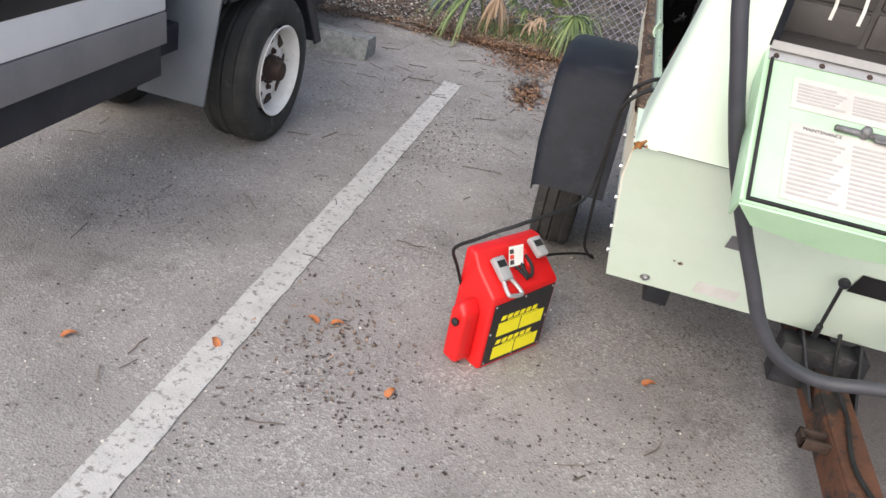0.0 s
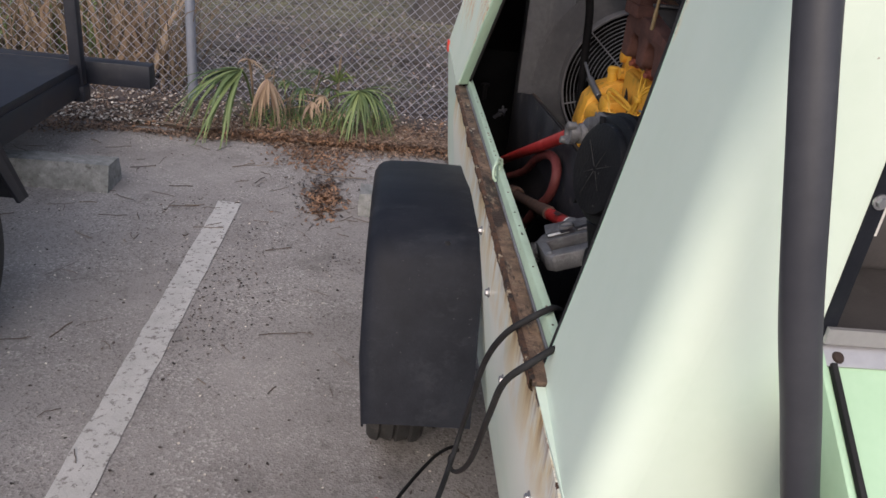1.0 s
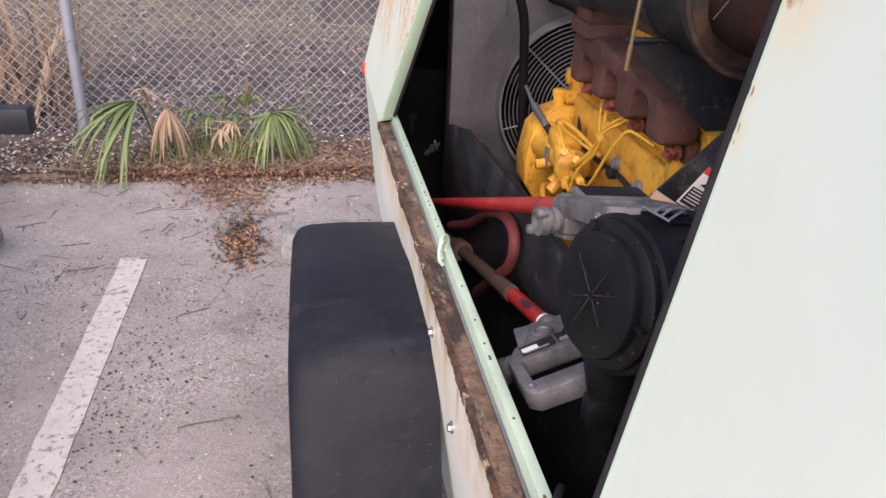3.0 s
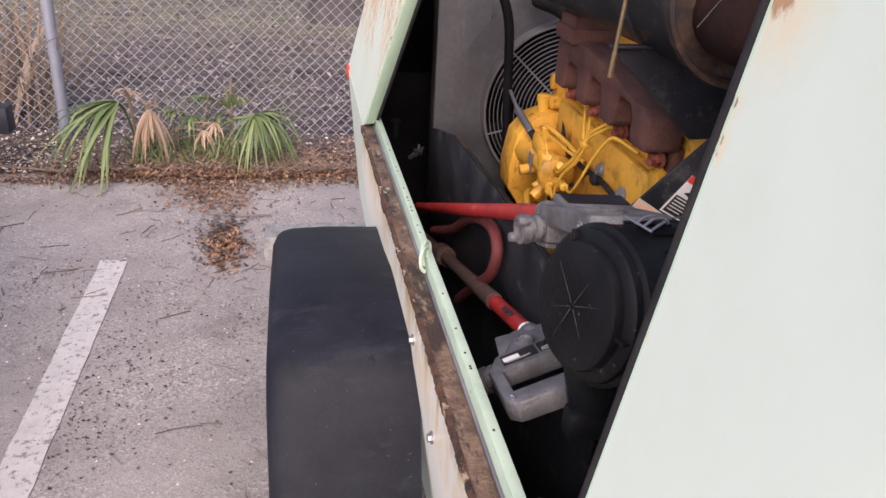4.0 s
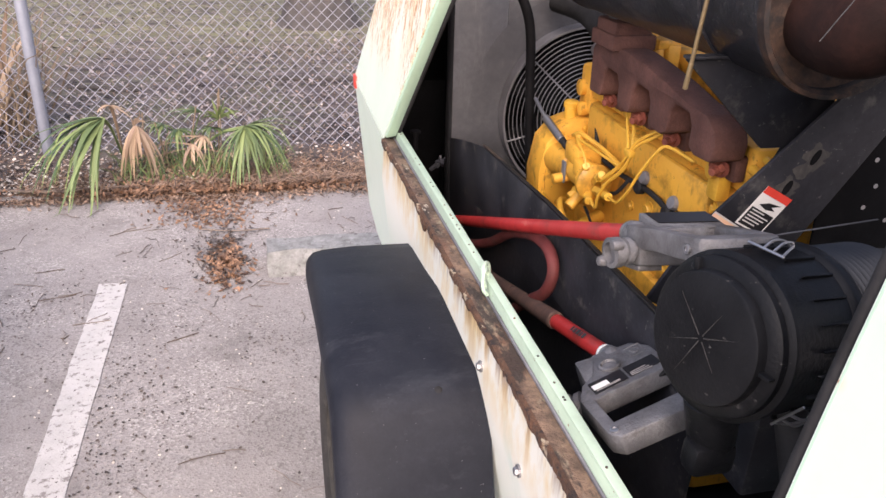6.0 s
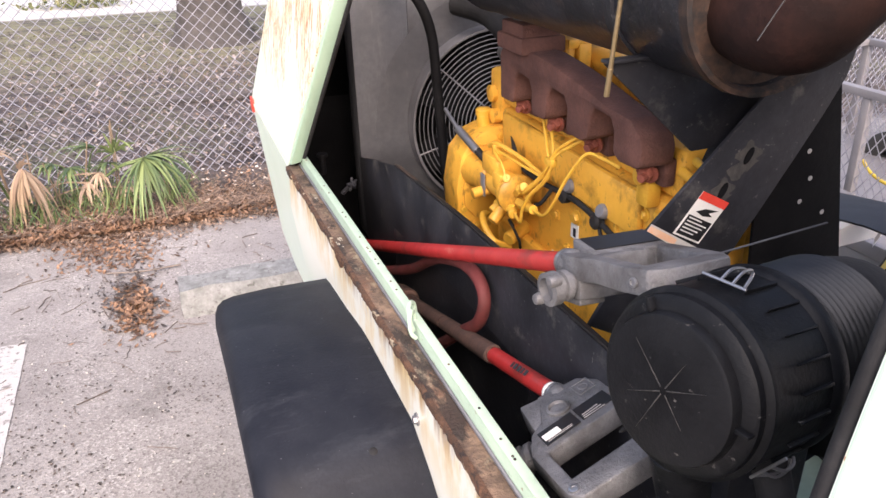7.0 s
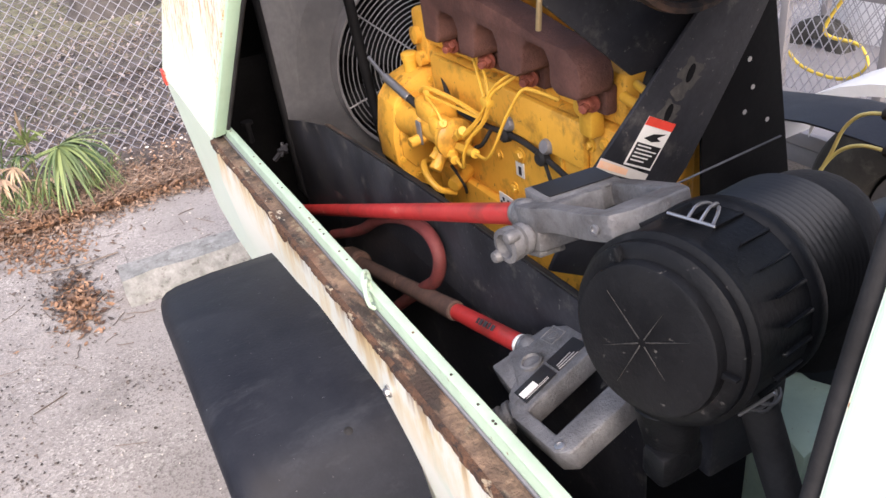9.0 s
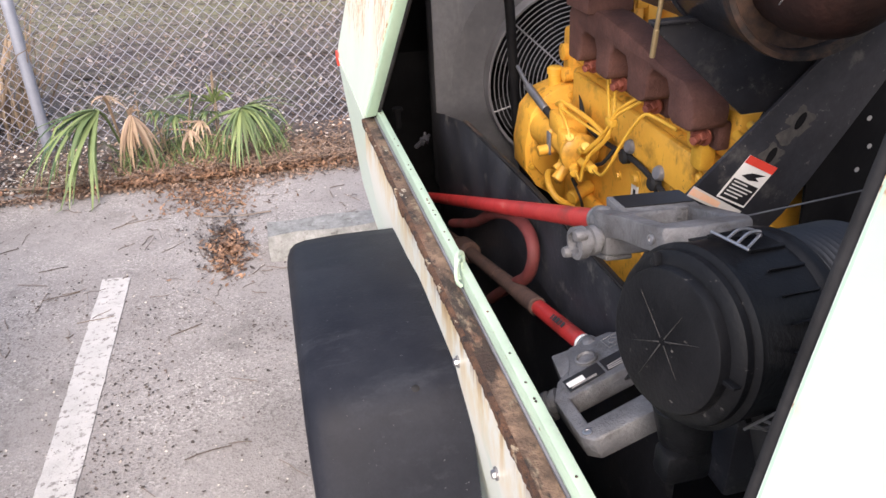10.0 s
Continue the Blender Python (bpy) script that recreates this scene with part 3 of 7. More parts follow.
        for k, p in enumerate(pts):
            ring = [bm.verts.new(p + Vector((math.cos(a) * r, math.sin(a) * r, 0))) for a in (0.5, 2.6, 4.7)]
            if prev:
                for q in range(3):
                    bm.faces.new((prev[q], prev[(q + 1) % 3], ring[(q + 1) % 3], ring[q]))
            prev = ring
        x += half
        s += 1
    ob = part("wire_mesh", bm, M_WIRE, root, "woven galvanised diamond wire mesh", 60)
    tagged(ob, kind="stuff")


build_fence()


def blade(bm, pts, width, up=Vector((0, 0, 1)), fold=0.25):
    """A thin tapering leaf with a folded middle rib along a line of points."""
    prev = None
    n = len(pts)
    for i, p in enumerate(pts):
        d = (pts[min(i + 1, n - 1)] - pts[max(i - 1, 0)]).normalized()
        sde = d.cross(up)
        sde = sde.normalized() if sde.length > 1e-4 else Vector((1, 0, 0))
        nrm = sde.cross(d)
        t = i / (n - 1)
        w = width * min(1.0, 0.45 + t * 3) * max(0.06, (1 - t) ** 0.7)
        row = (bm.verts.new(p + sde * w), bm.verts.new(p - nrm * w * fold), bm.verts.new(p - sde * w))
        if prev:
            bm.faces.new((prev[0], prev[1], row[1], row[0]))
            bm.faces.new((prev[1], prev[2], row[2], row[1]))
        prev = row


def fan_frond(bm, hub, aim, n=22, length=0.3, spread=150, droop=2.0, width=0.009, seed=1):
    """A palmate leaf: many narrow blades spreading from its hub and bending down under their weight."""
    rnd = random.Random(seed)
    aim = Vector(aim).normalized()
    side = aim.cross(Vector((0, 0, 1)))
    side = side.normalized() if side.length > 0.05 else Vector((1, 0, 0))
    nrm = side.cross(aim)
    for k in range(n):
        a = radians(-spread / 2 + spread * k / (n - 1) + rnd.uniform(-11, 11))
        d = (aim * math.cos(a) + side * math.sin(a) + nrm * rnd.uniform(-0.10, 0.25)).normalized()
        L = length * rnd.uniform(0.45, 1.12) * (0.75 + 0.25 * math.cos(a * 0.9))
        g = droop * rnd.uniform(0.35, 1.6)
        p = Vector(hub)
        pts = [p.copy()]
        kink = rnd.randint(3, 7)
        for i in range(8):
            t = (i + 1) / 8
            way = (d + Vector((0, 0, -g * t ** 1.4 - (0.8 if i > kink else 0)))).normalized()
            p = p + way * (L / 8)
            p.z = max(p.z, 0.010 + 0.004 * (k % 3))
            pts.append(p.copy())
        blade(bm, pts, width * rnd.uniform(0.7, 1.15), nrm)


def palm(at, fronds, label, dead=False, seed=1, wide=0.0097):
    """A young fan palm: petioles from one base, each bearing a fan of blades."""
    root = thing("palm_seedling", at, label, "palm", "palms along the fence")
    for i, (hub, aim, n, L, spread, droop) in enumerate(fronds):
        mat = M_DEAD if dead else M_FROND
        a = Vector(at)
        h = Vector(hub)
        mid = a.lerp(h, 0.6) + Vector((0, 0, 0.06))
        leaf = bmesh.new()
        fan_frond(leaf, hub, aim, n, L, spread, droop, wide, seed * 10 + i)
        fr = part("frond", leaf, mat, root, smooth=60)
        part("stalk", tube([a, mid, h], 0.0045, 6, 5), mat, fr)


SITE = placed((1, 1, 0.9), (0, 0.16, 0))
palm((-0.98, 3.66, 0.0), [((-1.03, 3.42, 0.405), (-0.85, -0.45, 0.02), 13, 0.50, 24, 2.0), ((-1.03, 3.42, 0.40), (-0.50, -0.70, -0.10), 13, 0.58, 24, 1.6), ((-1.02, 3.42, 0.40), (-0.22, -0.75, -0.40), 12, 0.64, 20, 1.3)], "young green fan palm with a drooping frond by the post", seed=2, wide=0.0155)
palm((-0.93, 3.66, 0.0), [((-0.880, 3.43, 0.350), (-0.10, -0.20, -0.6), 12, 0.36, 34, 5.0), ((-0.870, 3.44, 0.340), (0.26, -0.18, -0.5), 9, 0.37, 26, 3.0), ((-0.885, 3.44, 0.35), (0.1, -0.1, 0.5), 5, 0.11, 50, 1.0)], "withered tan fan palm frond folded and hanging", dead=True, seed=3, wide=0.0140)
palm((-0.66, 3.74, 0.0), [((-0.76, 3.62, 0.29), (-0.6, -0.3, 0.3), 16, 0.19, 150, 1.2), ((-0.70, 3.66, 0.25), (0.3, -0.5, 0.0), 16, 0.21, 140, 1.6), ((-0.56, 3.60, 0.37), (-0.8, -0.1, 0.28), 14, 0.22, 60, 0.8), ((-0.475, 3.56, 0.34), (0.15, -0.3, 0.8), 18, 0.17, 110, 0.7), ((-0.50, 3.52, 0.30), (-0.2, -0.6, 0.2), 16, 0.15, 140, 1.2)], "bushy young fan palm with several small green fronds", seed=4)
palm((-0.72, 3.60, 0.0), [((-0.345, 3.44, 0.330), (0.86, -0.30, 0.28), 30, 0.34, 84, 1.9), ((-0.340, 3.44, 0.325), (0.60, -0.55, 0.0), 22, 0.38, 60, 2.0), ((-0.345, 3.44, 0.315), (0.05, -0.5, -0.5), 18, 0.38, 50, 1.6), ((-0.35, 3.44, 0.32), (-0.45, -0.5, -0.3), 10, 0.34, 40, 2.2)], "young fan palm with a bright green arching frond", seed=5)
palm((-1.0, 3.72, 0.0), [((-0.99, 3.50, 0.45), (0.5, -0.1, -0.25), 9, 0.13, 70, 1.2), ((-1.0, 3.50, 0.45), (-0.6, 0.1, 0.1), 7, 0.09, 90, 2.0), ((-0.45, 3.56, 0.13), (0.2, -0.4, 0.0), 10, 0.16, 160, 2.0), ((-0.56, 3.55, 0.24), (-0.3, -0.3, -0.1), 12, 0.15, 160, 2.4), ((-0.62, 3.52, 0.20), (0.1, -0.4, -0.3), 9, 0.18, 100, 2.4)], "dried grey-tan palm fans caught among green fronds", dead=True, seed=6)


def build_stalks():
    """Upright dead flower stalks and thin dry stems among the palms."""
    rnd = random.Random(17)
    root = thing("dead_stalks", (-0.6, 3.55, 0), "pale dry upright stalks among the palm fronds", "stalks")
    for x, z, lean in ((-0.462, 0.53, 0.02), (-0.47, 0.50, 0.03), (-0.585, 0.42, 0.10), (-0.85, 0.40, 0.03), (-0.80, 0.33, -0.05), (-0.52, 0.30, 0.04)):
        y = 3.52 + rnd.uniform(-0.03, 0.05)
        part("stalk", tube([(x - lean, y + 0.05, 0.0), (x - lean * 0.4, y + 0.02, z * 0.55), (x, y, z)], 0.0036, 6, 4), M_STRAW, root)
    for k in range(16):
        x, y = rnd.uniform(-0.9, -0.15), rnd.uniform(3.4, 3.6)
        a = rnd.uniform(-0.35, 0.35)
        h = rnd.uniform(0.12, 0.3)
        part("stem", tube([(x, y, 0.0), (x + a * h * 0.4, y - 0.01, h * 0.6), (x + a * h, y - 0.03, h)], 0.0022, 5, 4), M_STRAW, root)


build_stalks()
SITE = Matrix.Identity(4)


def scatter(name, mat, label, category, n, place, size, seed, flat=0.35, slim=0.4):
    """Loose leaves or chips lying on the ground, each a small bent piece."""
    rnd = random.Random(seed)
    verts, faces = [], []
    for _ in range(n):
        x, y, z = place(rnd)
        L = size * rnd.uniform(0.5, 1.3)
        m = Matrix.Translation((x, y, z + L * 0.12)) @ Euler((rnd.uniform(-flat, flat), rnd.uniform(-flat, flat), rnd.uniform(0, 6.28))).to_matrix().to_4x4()
        w = L * slim * rnd.uniform(0.7, 1.2)
        bend = L * rnd.uniform(0.05, 0.3)
        k = len(verts)
        for p in ((-L, 0, bend), (-L * 0.3, w, 0), (-L * 0.3, -w, 0), (L * 0.35, w * 0.9, 0), (L * 0.35, -w * 0.9, 0), (L, 0, bend), (0, 0, -w * 0.25)):
            verts.append(m @ Vector(p))
        faces += [(k, k + 2, k + 6), (k, k + 6, k + 1), (k + 2, k + 4, k + 6), (k + 1, k + 6, k + 3), (k + 4, k + 5, k + 6), (k + 3, k + 6, k + 5)]
    me = bpy.data.meshes.new(name)
    me.from_pydata([tuple(v) for v in verts], [], faces)
    me.materials.append(mat)
    return tagged(new(name, me), label, category, kind="stuff")


def strip_place(rnd):
    x = rnd.uniform(-3.4, 2.4)
    y = 3.42 + abs(rnd.gauss(0, 0.33))
    if rnd.random() < 0.35:
        y = rnd.uniform(3.5, 7.5)
    y = max(y, 3.42 + 0.16 * noise.noise((x * 2.3, 0, 0)))
    if rnd.random() < 0.22:
        y = 3.40 - abs(rnd.gauss(0, 0.11)) * max(0.0, 0.5 + 1.6 * noise.noise((x * 1.7, 4, 0)))
    return x, y, 0.012 + 0.03 * rnd.random() * (y > 3.5)


scatter("leaf_litter", M_LITTER, "brown dry leaf litter along the fence line", "leaf litter", 34000, strip_place, 0.0120, 11, 0.7)
scatter("soil_litter", M_DUFF, "grey-brown twigs and leaves over bare soil behind the fence", "leaf litter", 15000, lambda r: (r.uniform(-4.5, 4.0), 4.2 + 6.0 * r.random() ** 1.3, 0.02 + 0.02 * r.random()), 0.026, 18, 0.6, 0.35)
scatter("shell_chips", M_SHELL, "bleached shell and mulch chips at the pavement edge", "mulch", 2700, lambda r: (r.uniform(-3.2, 1.6) if r.random() < 0.5 else r.uniform(-2.3, -1.0), 3.44 + abs(r.gauss(0, 0.30)) + (1.6 * r.random() if r.random() < 0.25 else 0.0), 0.022 + 0.02 * r.random()), 0.0105, 12, 0.5, 0.7)


def pile_place(rnd):
    a = rnd.uniform(0, 6.28)
    d = abs(rnd.gauss(0, 0.068))
    return -0.435 + math.cos(a) * d * 0.80, 2.57 + math.sin(a) * d * 2.0, 0.004 + 0.018 * max(0, 1 - d / 0.16) * rnd.random()


scatter("leaf_pile", M_LEAF, "small heap of brown dry leaves on the concrete", "leaf pile", 620, pile_place, 0.0165, 13, 0.6)
scatter("leaf_crumbs", M_CRUMB, "dark wet leaf crumbs under the heap", "leaf litter", 380, lambda r: (-0.455 + r.gauss(0, 0.065), 2.67 + r.gauss(0, 0.15), 0.006 + 0.01 * r.random()), 0.0120, 28, 0.5)
scatter("pine_straw", M_LITTER, "brown pine straw along the pavement edge", "pine straw", 2600, lambda r: (r.uniform(-0.35, 0.9) if r.random() < 0.7 else r.uniform(-1.4, -0.2), 3.40 + abs(r.gauss(0, 0.2)), 0.025 + 0.035 * r.random()), 0.042, 29, 0.35, 0.055)


def tongue_place(rnd):
    t = rnd.random()
    return -0.62 + rnd.gauss(0, 0.12) + 0.10 * t, 3.42 - 0.42 * t * t + rnd.gauss(0, 0.04), 0.004


scatter("dry_leaves", M_LEAF, "orange-brown dry leaves heaped under the palms", "leaf litter", 5200, lambda r: (r.gauss(-0.45, 0.42), 3.36 + abs(r.gauss(0, 0.22)), 0.012 + 0.03 * r.random()), 0.0165, 19, 0.7)
scatter("stray_leaves", M_LEAF, "loose dry leaves strewn from the litter onto concrete", "leaves", 1300, tongue_place, 0.014, 14, 0.5)


CLUMPS = ((-0.63, -0.11), (-0.45, -0.28), (0.05, -0.22), (0.54, 0.42), (-0.76, -0.5), (-0.37, -0.28), (0.38, -0.15), (-1.5, 0.3), (-0.3, 1.9), (-1.1, 2.3), (-0.80, 1.55), (-0.74, 1.80), (-0.77, 1.34), (-0.70, 2.08), (-0.62, 1.6), (-0.52, 2.80), (-0.56, 2.88), (-0.45, 2.75))


def lot_place(rnd):
    if rnd.random() < 0.45:
        x, y = CLUMPS[rnd.randrange(len(CLUMPS))]
        return x + rnd.gauss(0, 0.10), y + rnd.gauss(0, 0.12), 0.003
    return rnd.uniform(-2.6, 0.6), rnd.uniform(-1.0, 3.4), 0.003


scatter("dry_crumbs", M_CRUMB, "dark crumbs of bark and leaf scattered over concrete", "debris", 3000, lot_place, 0.0056, 15, 0.3, 0.6)
scatter("pale_grit", M_SHELL, "pale grit and chips scattered over the concrete", "grit", 1400, lambda r: (r.uniform(-2.4, 0.5), r.uniform(-0.8, 3.4), 0.003), 0.0040, 27, 0.4, 0.8)
scatter("leaf_crumbs_by_the_box", M_LITTER, "brown leaf crumbs lying on the concrete by the stripe", "debris", 170, lambda r: (-0.60 + r.gauss(0, 0.09), -0.05 + r.gauss(0, 0.16), 0.003), 0.009, 16, 0.4)


def build_twigs():
    rnd = random.Random(21)
    bm = bmesh.new()
    for k in range(230):
        x, y = rnd.uniform(-2.4, 0.4), rnd.choice((rnd.uniform(-0.6, 3.4), rnd.uniform(2.0, 3.4)))
        a = rnd.uniform(0, 3.14)
        L = rnd.uniform(0.03, 0.13)
        pts = [Vector((x + math.cos(a) * L * t + rnd.uniform(-0.006, 0.006), y + math.sin(a) * L * t + rnd.uniform(-0.006, 0.006), 0.004 + rnd.uniform(0, 0.004))) for t in (0, 0.35, 0.7, 1)]
        r = rnd.uniform(0.0009, 0.0024)
        prev = None
        for p in pts:
            ring = [bm.verts.new(p + Vector((math.cos(a + 1.57) * r * c, math.sin(a + 1.57) * r * c, r * s))) for c, s in ((1, 0), (-0.5, 0.87), (-0.5, -0.87))]
            if prev:
                for q in range(3):
                    bm.faces.new((prev[q], prev[(q + 1) % 3], ring[(q + 1) % 3], ring[q]))
            prev = ring
    ob = new("twigs", mesh_from("twigs", bm, M_TWIG, 0))
    tagged(ob, "thin dry twigs and needles strewn over the concrete", "twigs", kind="stuff")


build_twigs()


def fallen_leaf(x, y, a, L):
    bm = bmesh.new()
    d = Vector((math.cos(a), math.sin(a), 0))
    pts = [Vector((x, y, 0.006)) + d * (L * t) + Vector((0, 0, 0.012 * math.sin(t * 3.1))) for t in (0, 0.15, 0.3, 0.5, 0.7, 0.85, 1)]
    blade(bm, pts, L * 0.30, fold=0.5)
    single("fallen_leaf", bm, M_ORANGE, "curled orange-brown fallen leaf lying on the concrete", "leaf", "fallen leaves", smooth=60)


for x, y, a, L in ((0.307, 0.15, 0.4, 0.05), (-0.376, -0.238, 1.2, 0.045), (-0.628, -0.007, 0.3, 0.045), (-1.239, -0.393, 0.7, 0.045), (-0.86, -0.25, 2.4, 0.045), (-0.66, -0.02, 2.9, 0.045)):
    fallen_leaf(x, y, a, L)


def build_branch():
    rnd = random.Random(8)
    bm = join(tube([(-1.75, 3.56, 0.03), (-1.3, 3.44, 0.035), (-0.98, 3.48, 0.03), (-0.6, 3.36, 0.02)], 0.008, 7, 6), tube([(-0.55, 2.93, 0.012), (-0.40, 2.89, 0.014), (-0.25, 2.90, 0.012)], 0.004, 6, 5))
    single("dead_branch", bm, M_TWIG, "long thin grey dead branch lying by the litter", "branch")


build_branch()
for pts, r in (([(-1.62, 5.62, 0.03), (-1.45, 5.54, 0.05), (-1.25, 5.53, 0.03), (-1.1, 5.48, 0.045)], 0.018), ([(-0.42, 5.86, 0.03), (-0.1, 5.76, 0.05), (0.2, 5.79, 0.04), (0.5, 5.72, 0.05)], 0.022), ([(0.6, 4.95, 0.03), (0.9, 5.0, 0.05), (1.3, 4.92, 0.03)], 0.02)):
    single("fallen_log", tube(pts, r, 9, 5), M_BARK, "dark fallen branch lying on bare soil behind the fence", "log", "fallen logs")


def reeds(name, x0, x1, y0, y1, n, h, mat, label, category, seed, wide=1.0):
    rnd = random.Random(seed)
    bm = bmesh.new()
    for _ in range(n):
        x, y = rnd.uniform(x0, x1), rnd.uniform(y0, y1)
        L = h * rnd.uniform(0.4, 1.1)
        lean = Vector((rnd.gauss(0, 0.3), rnd.gauss(0, 0.25), 1)).normalized()
        pts = [Vector((x, y, 0)) + lean * (L * t) + Vector((rnd.uniform(-1, 1) * 0.02, -0.1 * L * t * t, -0.25 * L * t ** 3)) for t in (0, 0.25, 0.5, 0.75, 1)]
        blade(bm, pts, rnd.uniform(0.003, 0.008) * (h + 0.4) * wide, Vector((0.2, 1, 0.1)))
    ob = new(name, mesh_from(name, bm, mat, 0))
    tagged(ob, label, category, kind="stuff")


reeds("dry_reeds", -3.4, -1.55, 4.2, 4.9, 420, 1.1, M_STRAW, "dense dry tan reeds standing behind the fence", "reeds", 31)
reeds("broad_dry_leaves", -2.6, -1.75, 4.25, 4.7, 46, 1.2, M_DEAD, "broad bleached dry leaves arching behind the fence", "dry leaves", 36, 2.3)
reeds("green_reeds", -3.6, -2.0, 4.3, 4.9, 160, 1.1, M_FROND, "tall green blades among dry reeds behind the fence", "reeds", 32)
reeds("dry_grass", -2.0, 2.2, 3.55, 8.5, 1100, 0.10, M_STRAW, "short dry grass tufts growing through leaf litter", "grass", 33)
reeds("green_grass", -2.0, 2.2, 4.3, 10.0, 1500, 0.07, M_GRASS, "thin short green grass behind the fence", "grass", 34)
reeds("weeds", -1.0, -0.15, 3.5, 3.9, 330, 0.26, M_FROND, "small green weeds growing through leaf litter", "weeds", 35)


def tree(x, y, r, label, seed):
    """A trunk with flared roots and limbs; its crown is high above."""
    rnd = random.Random(seed)
    root = thing("tree", (x, y, 0), label, "tree", "trees behind the fence")
    prof = [(r * 1.75, -0.05), (r * 1.35, 0.12), (r * 1.12, 0.35), (r, 0.8), (r * 0.93, 2.0), (r * 0.8, 3.6), (r * 0.45, 5.2)]
    bm = turned(prof, (x, y, 0), (0, 0, 1), 22)
    for v in bm.verts:
        q = 1 + 0.12 * noise.noise((v.co.x * 6, v.co.y * 6, v.co.z * 1.2))
        v.co.x, v.co.y = x + (v.co.x - x) * q, y + (v.co.y - y) * q
    part("trunk", bm, M_BARK, root)
    for k in range(5):
        a = k * 1.3 + rnd.random()
        part("limb", tube([(x, y, 3.2 + 0.3 * k), (x + math.cos(a) * 0.9, y + math.sin(a) * 0.9, 4.2 + 0.3 * k), (x + math.cos(a) * 2.0, y + math.sin(a) * 2.0, 4.9 + 0.3 * k)], r * 0.28, 8, 5), M_BARK, root)
    verts, faces = [], []
    for _ in range(2600):
        a, e = rnd.uniform(0, 6.28), rnd.uniform(-0.5, 1)
        d = 2.4 * rnd.random() ** 0.4
        c = Vector((x + math.cos(a) * d, y + math.sin(a) * d, 5.4 + e * 1.5 + 0.8 * noise.noise((a, e, seed))))
        s = rnd.uniform(0.07, 0.15)
        m = Euler((rnd.uniform(-1, 1), rnd.uniform(-1, 1), rnd.uniform(0, 6))).to_matrix()
        k = len(verts)
        for p in ((-s, 0, 0), (0, -s * 0.4, 0), (s, 0, s * 0.2), (0, s * 0.4, 0)):
            verts.append(tuple(c + m @ Vector(p)))
        faces.append((k, k + 1, k + 2, k + 3))
    me = bpy.data.meshes.new("crown")
    me.from_pydata(verts, [], faces)
    me.materials.append(M_FROND)
    cr = new("crown", me)
    cr.parent = root
    cr.location = (-x, -y, 0)


tree(0.46, 8.55, 0.31, "thick grey tree trunk with flared base behind the fence", 41)
tree(-4.6, 9.2, 0.25, "grey tree trunk standing on leafy ground", 42)


def build_far():
    """A far hedge bank closing the view behind the road."""
    rnd = random.Random(77)
    verts, faces = [], []
    for _ in range(5200):
        x = rnd.uniform(-26, 26)
        h = 2.2 + 1.3 * noise.noise((x * 0.25, 0, 3))
        z = rnd.uniform(0, h)
        y = 24 + rnd.uniform(-0.8, 1.2)
        s = rnd.uniform(0.12, 0.32)
        m = Euler((rnd.uniform(-1, 1), rnd.uniform(-1, 1), rnd.uniform(0, 6))).to_matrix()
        k = len(verts)
        for p in ((-s, 0, 0), (0, -s * 0.6, 0), (s, 0, 0), (0, s * 0.6, 0)):
            verts.append(tuple(Vector((x, y, z)) + m @ Vector(p)))
        faces.append((k, k + 1, k + 2, k + 3))
    me = bpy.data.meshes.new("far_hedge")
    me.from_pydata(verts, [], faces)
    me.materials.append(M_FROND)
    tagged(new("far_hedge", me), "distant green hedge behind the pale road", "hedge", kind="stuff")


build_far()
scatter("roadside_shrub", M_GRASS, "low green shrubs at the edge of the pale road", "shrub", 900, lambda r: (r.gauss(-1.1, 0.40) if r.random() < 0.6 else r.gauss(-3.6, 0.8), 12.2 + 0.5 * r.random(), 0.03 + 0.30 * r.random() ** 1.5), 0.045, 41, 1.0, 0.5)


# ---- the compressor: body ----
SITE = SHELL
comp = thing("compressor", (0.53, 0.7, 0.086), "mint-green towable air compressor with rusty sill and open bay", "compressor")
LEAN = 0.152  # inward lean of the sides above the ledge


def sx(z):
    """The side's x at height z, left half."""
    return max(0.0, (z - 0.90) * LEAN)


def right(x):
    return 1.06 - x


def tuck(z):
    """How far the side falls in below the sill."""
    return max(0.0, 0.80 - z) * 0.155


T = 0.004  # sheet thickness
part("side_panel", slab([(0, -0.180, 0.876), (0, 0.0, 0.893), (0, 1.332, 0.893), (0, 1.355, 0.80), (tuck(0.60), 1.405, 0.60), (tuck(0.49), 1.43, 0.49), (tuck(0.482), 0.055, 0.482), (0, -0.1325, 0.80)], (T, 0, 0)), M_SIDE, comp, "mint side panel with rust runs below the ledge")
part("side_panel", slab([(1.06, -0.180, 0.868), (1.06, 0.02, 0.868), (right(tuck(0.66)), 0.10, 0.66), (right(tuck(0.66)), 1.35, 0.66), (right(tuck(0.60)), 1.38, 0.60), (right(tuck(0.49)), 1.43, 0.49), (right(tuck(0.482)), 0.055, 0.482)], (-T, 0, 0)), M_MINT, comp)
for f, d in ((lambda x: x, T), (right, -T)):
    part("rear_side_panel", slab([(f(0), 1.336, 0.893), (f(0), 1.842, 0.920), (f(tuck(0.54)), 1.812, 0.54), (f(tuck(0.49)), 1.70, 0.49), (f(tuck(0.49)), 1.434, 0.49), (f(tuck(0.60)), 1.409, 0.60)], (d, 0, 0)), M_MINT, comp)
ZT = 1.47
FY = lambda z: -0.164 - 0.02 * (z - 0.868)
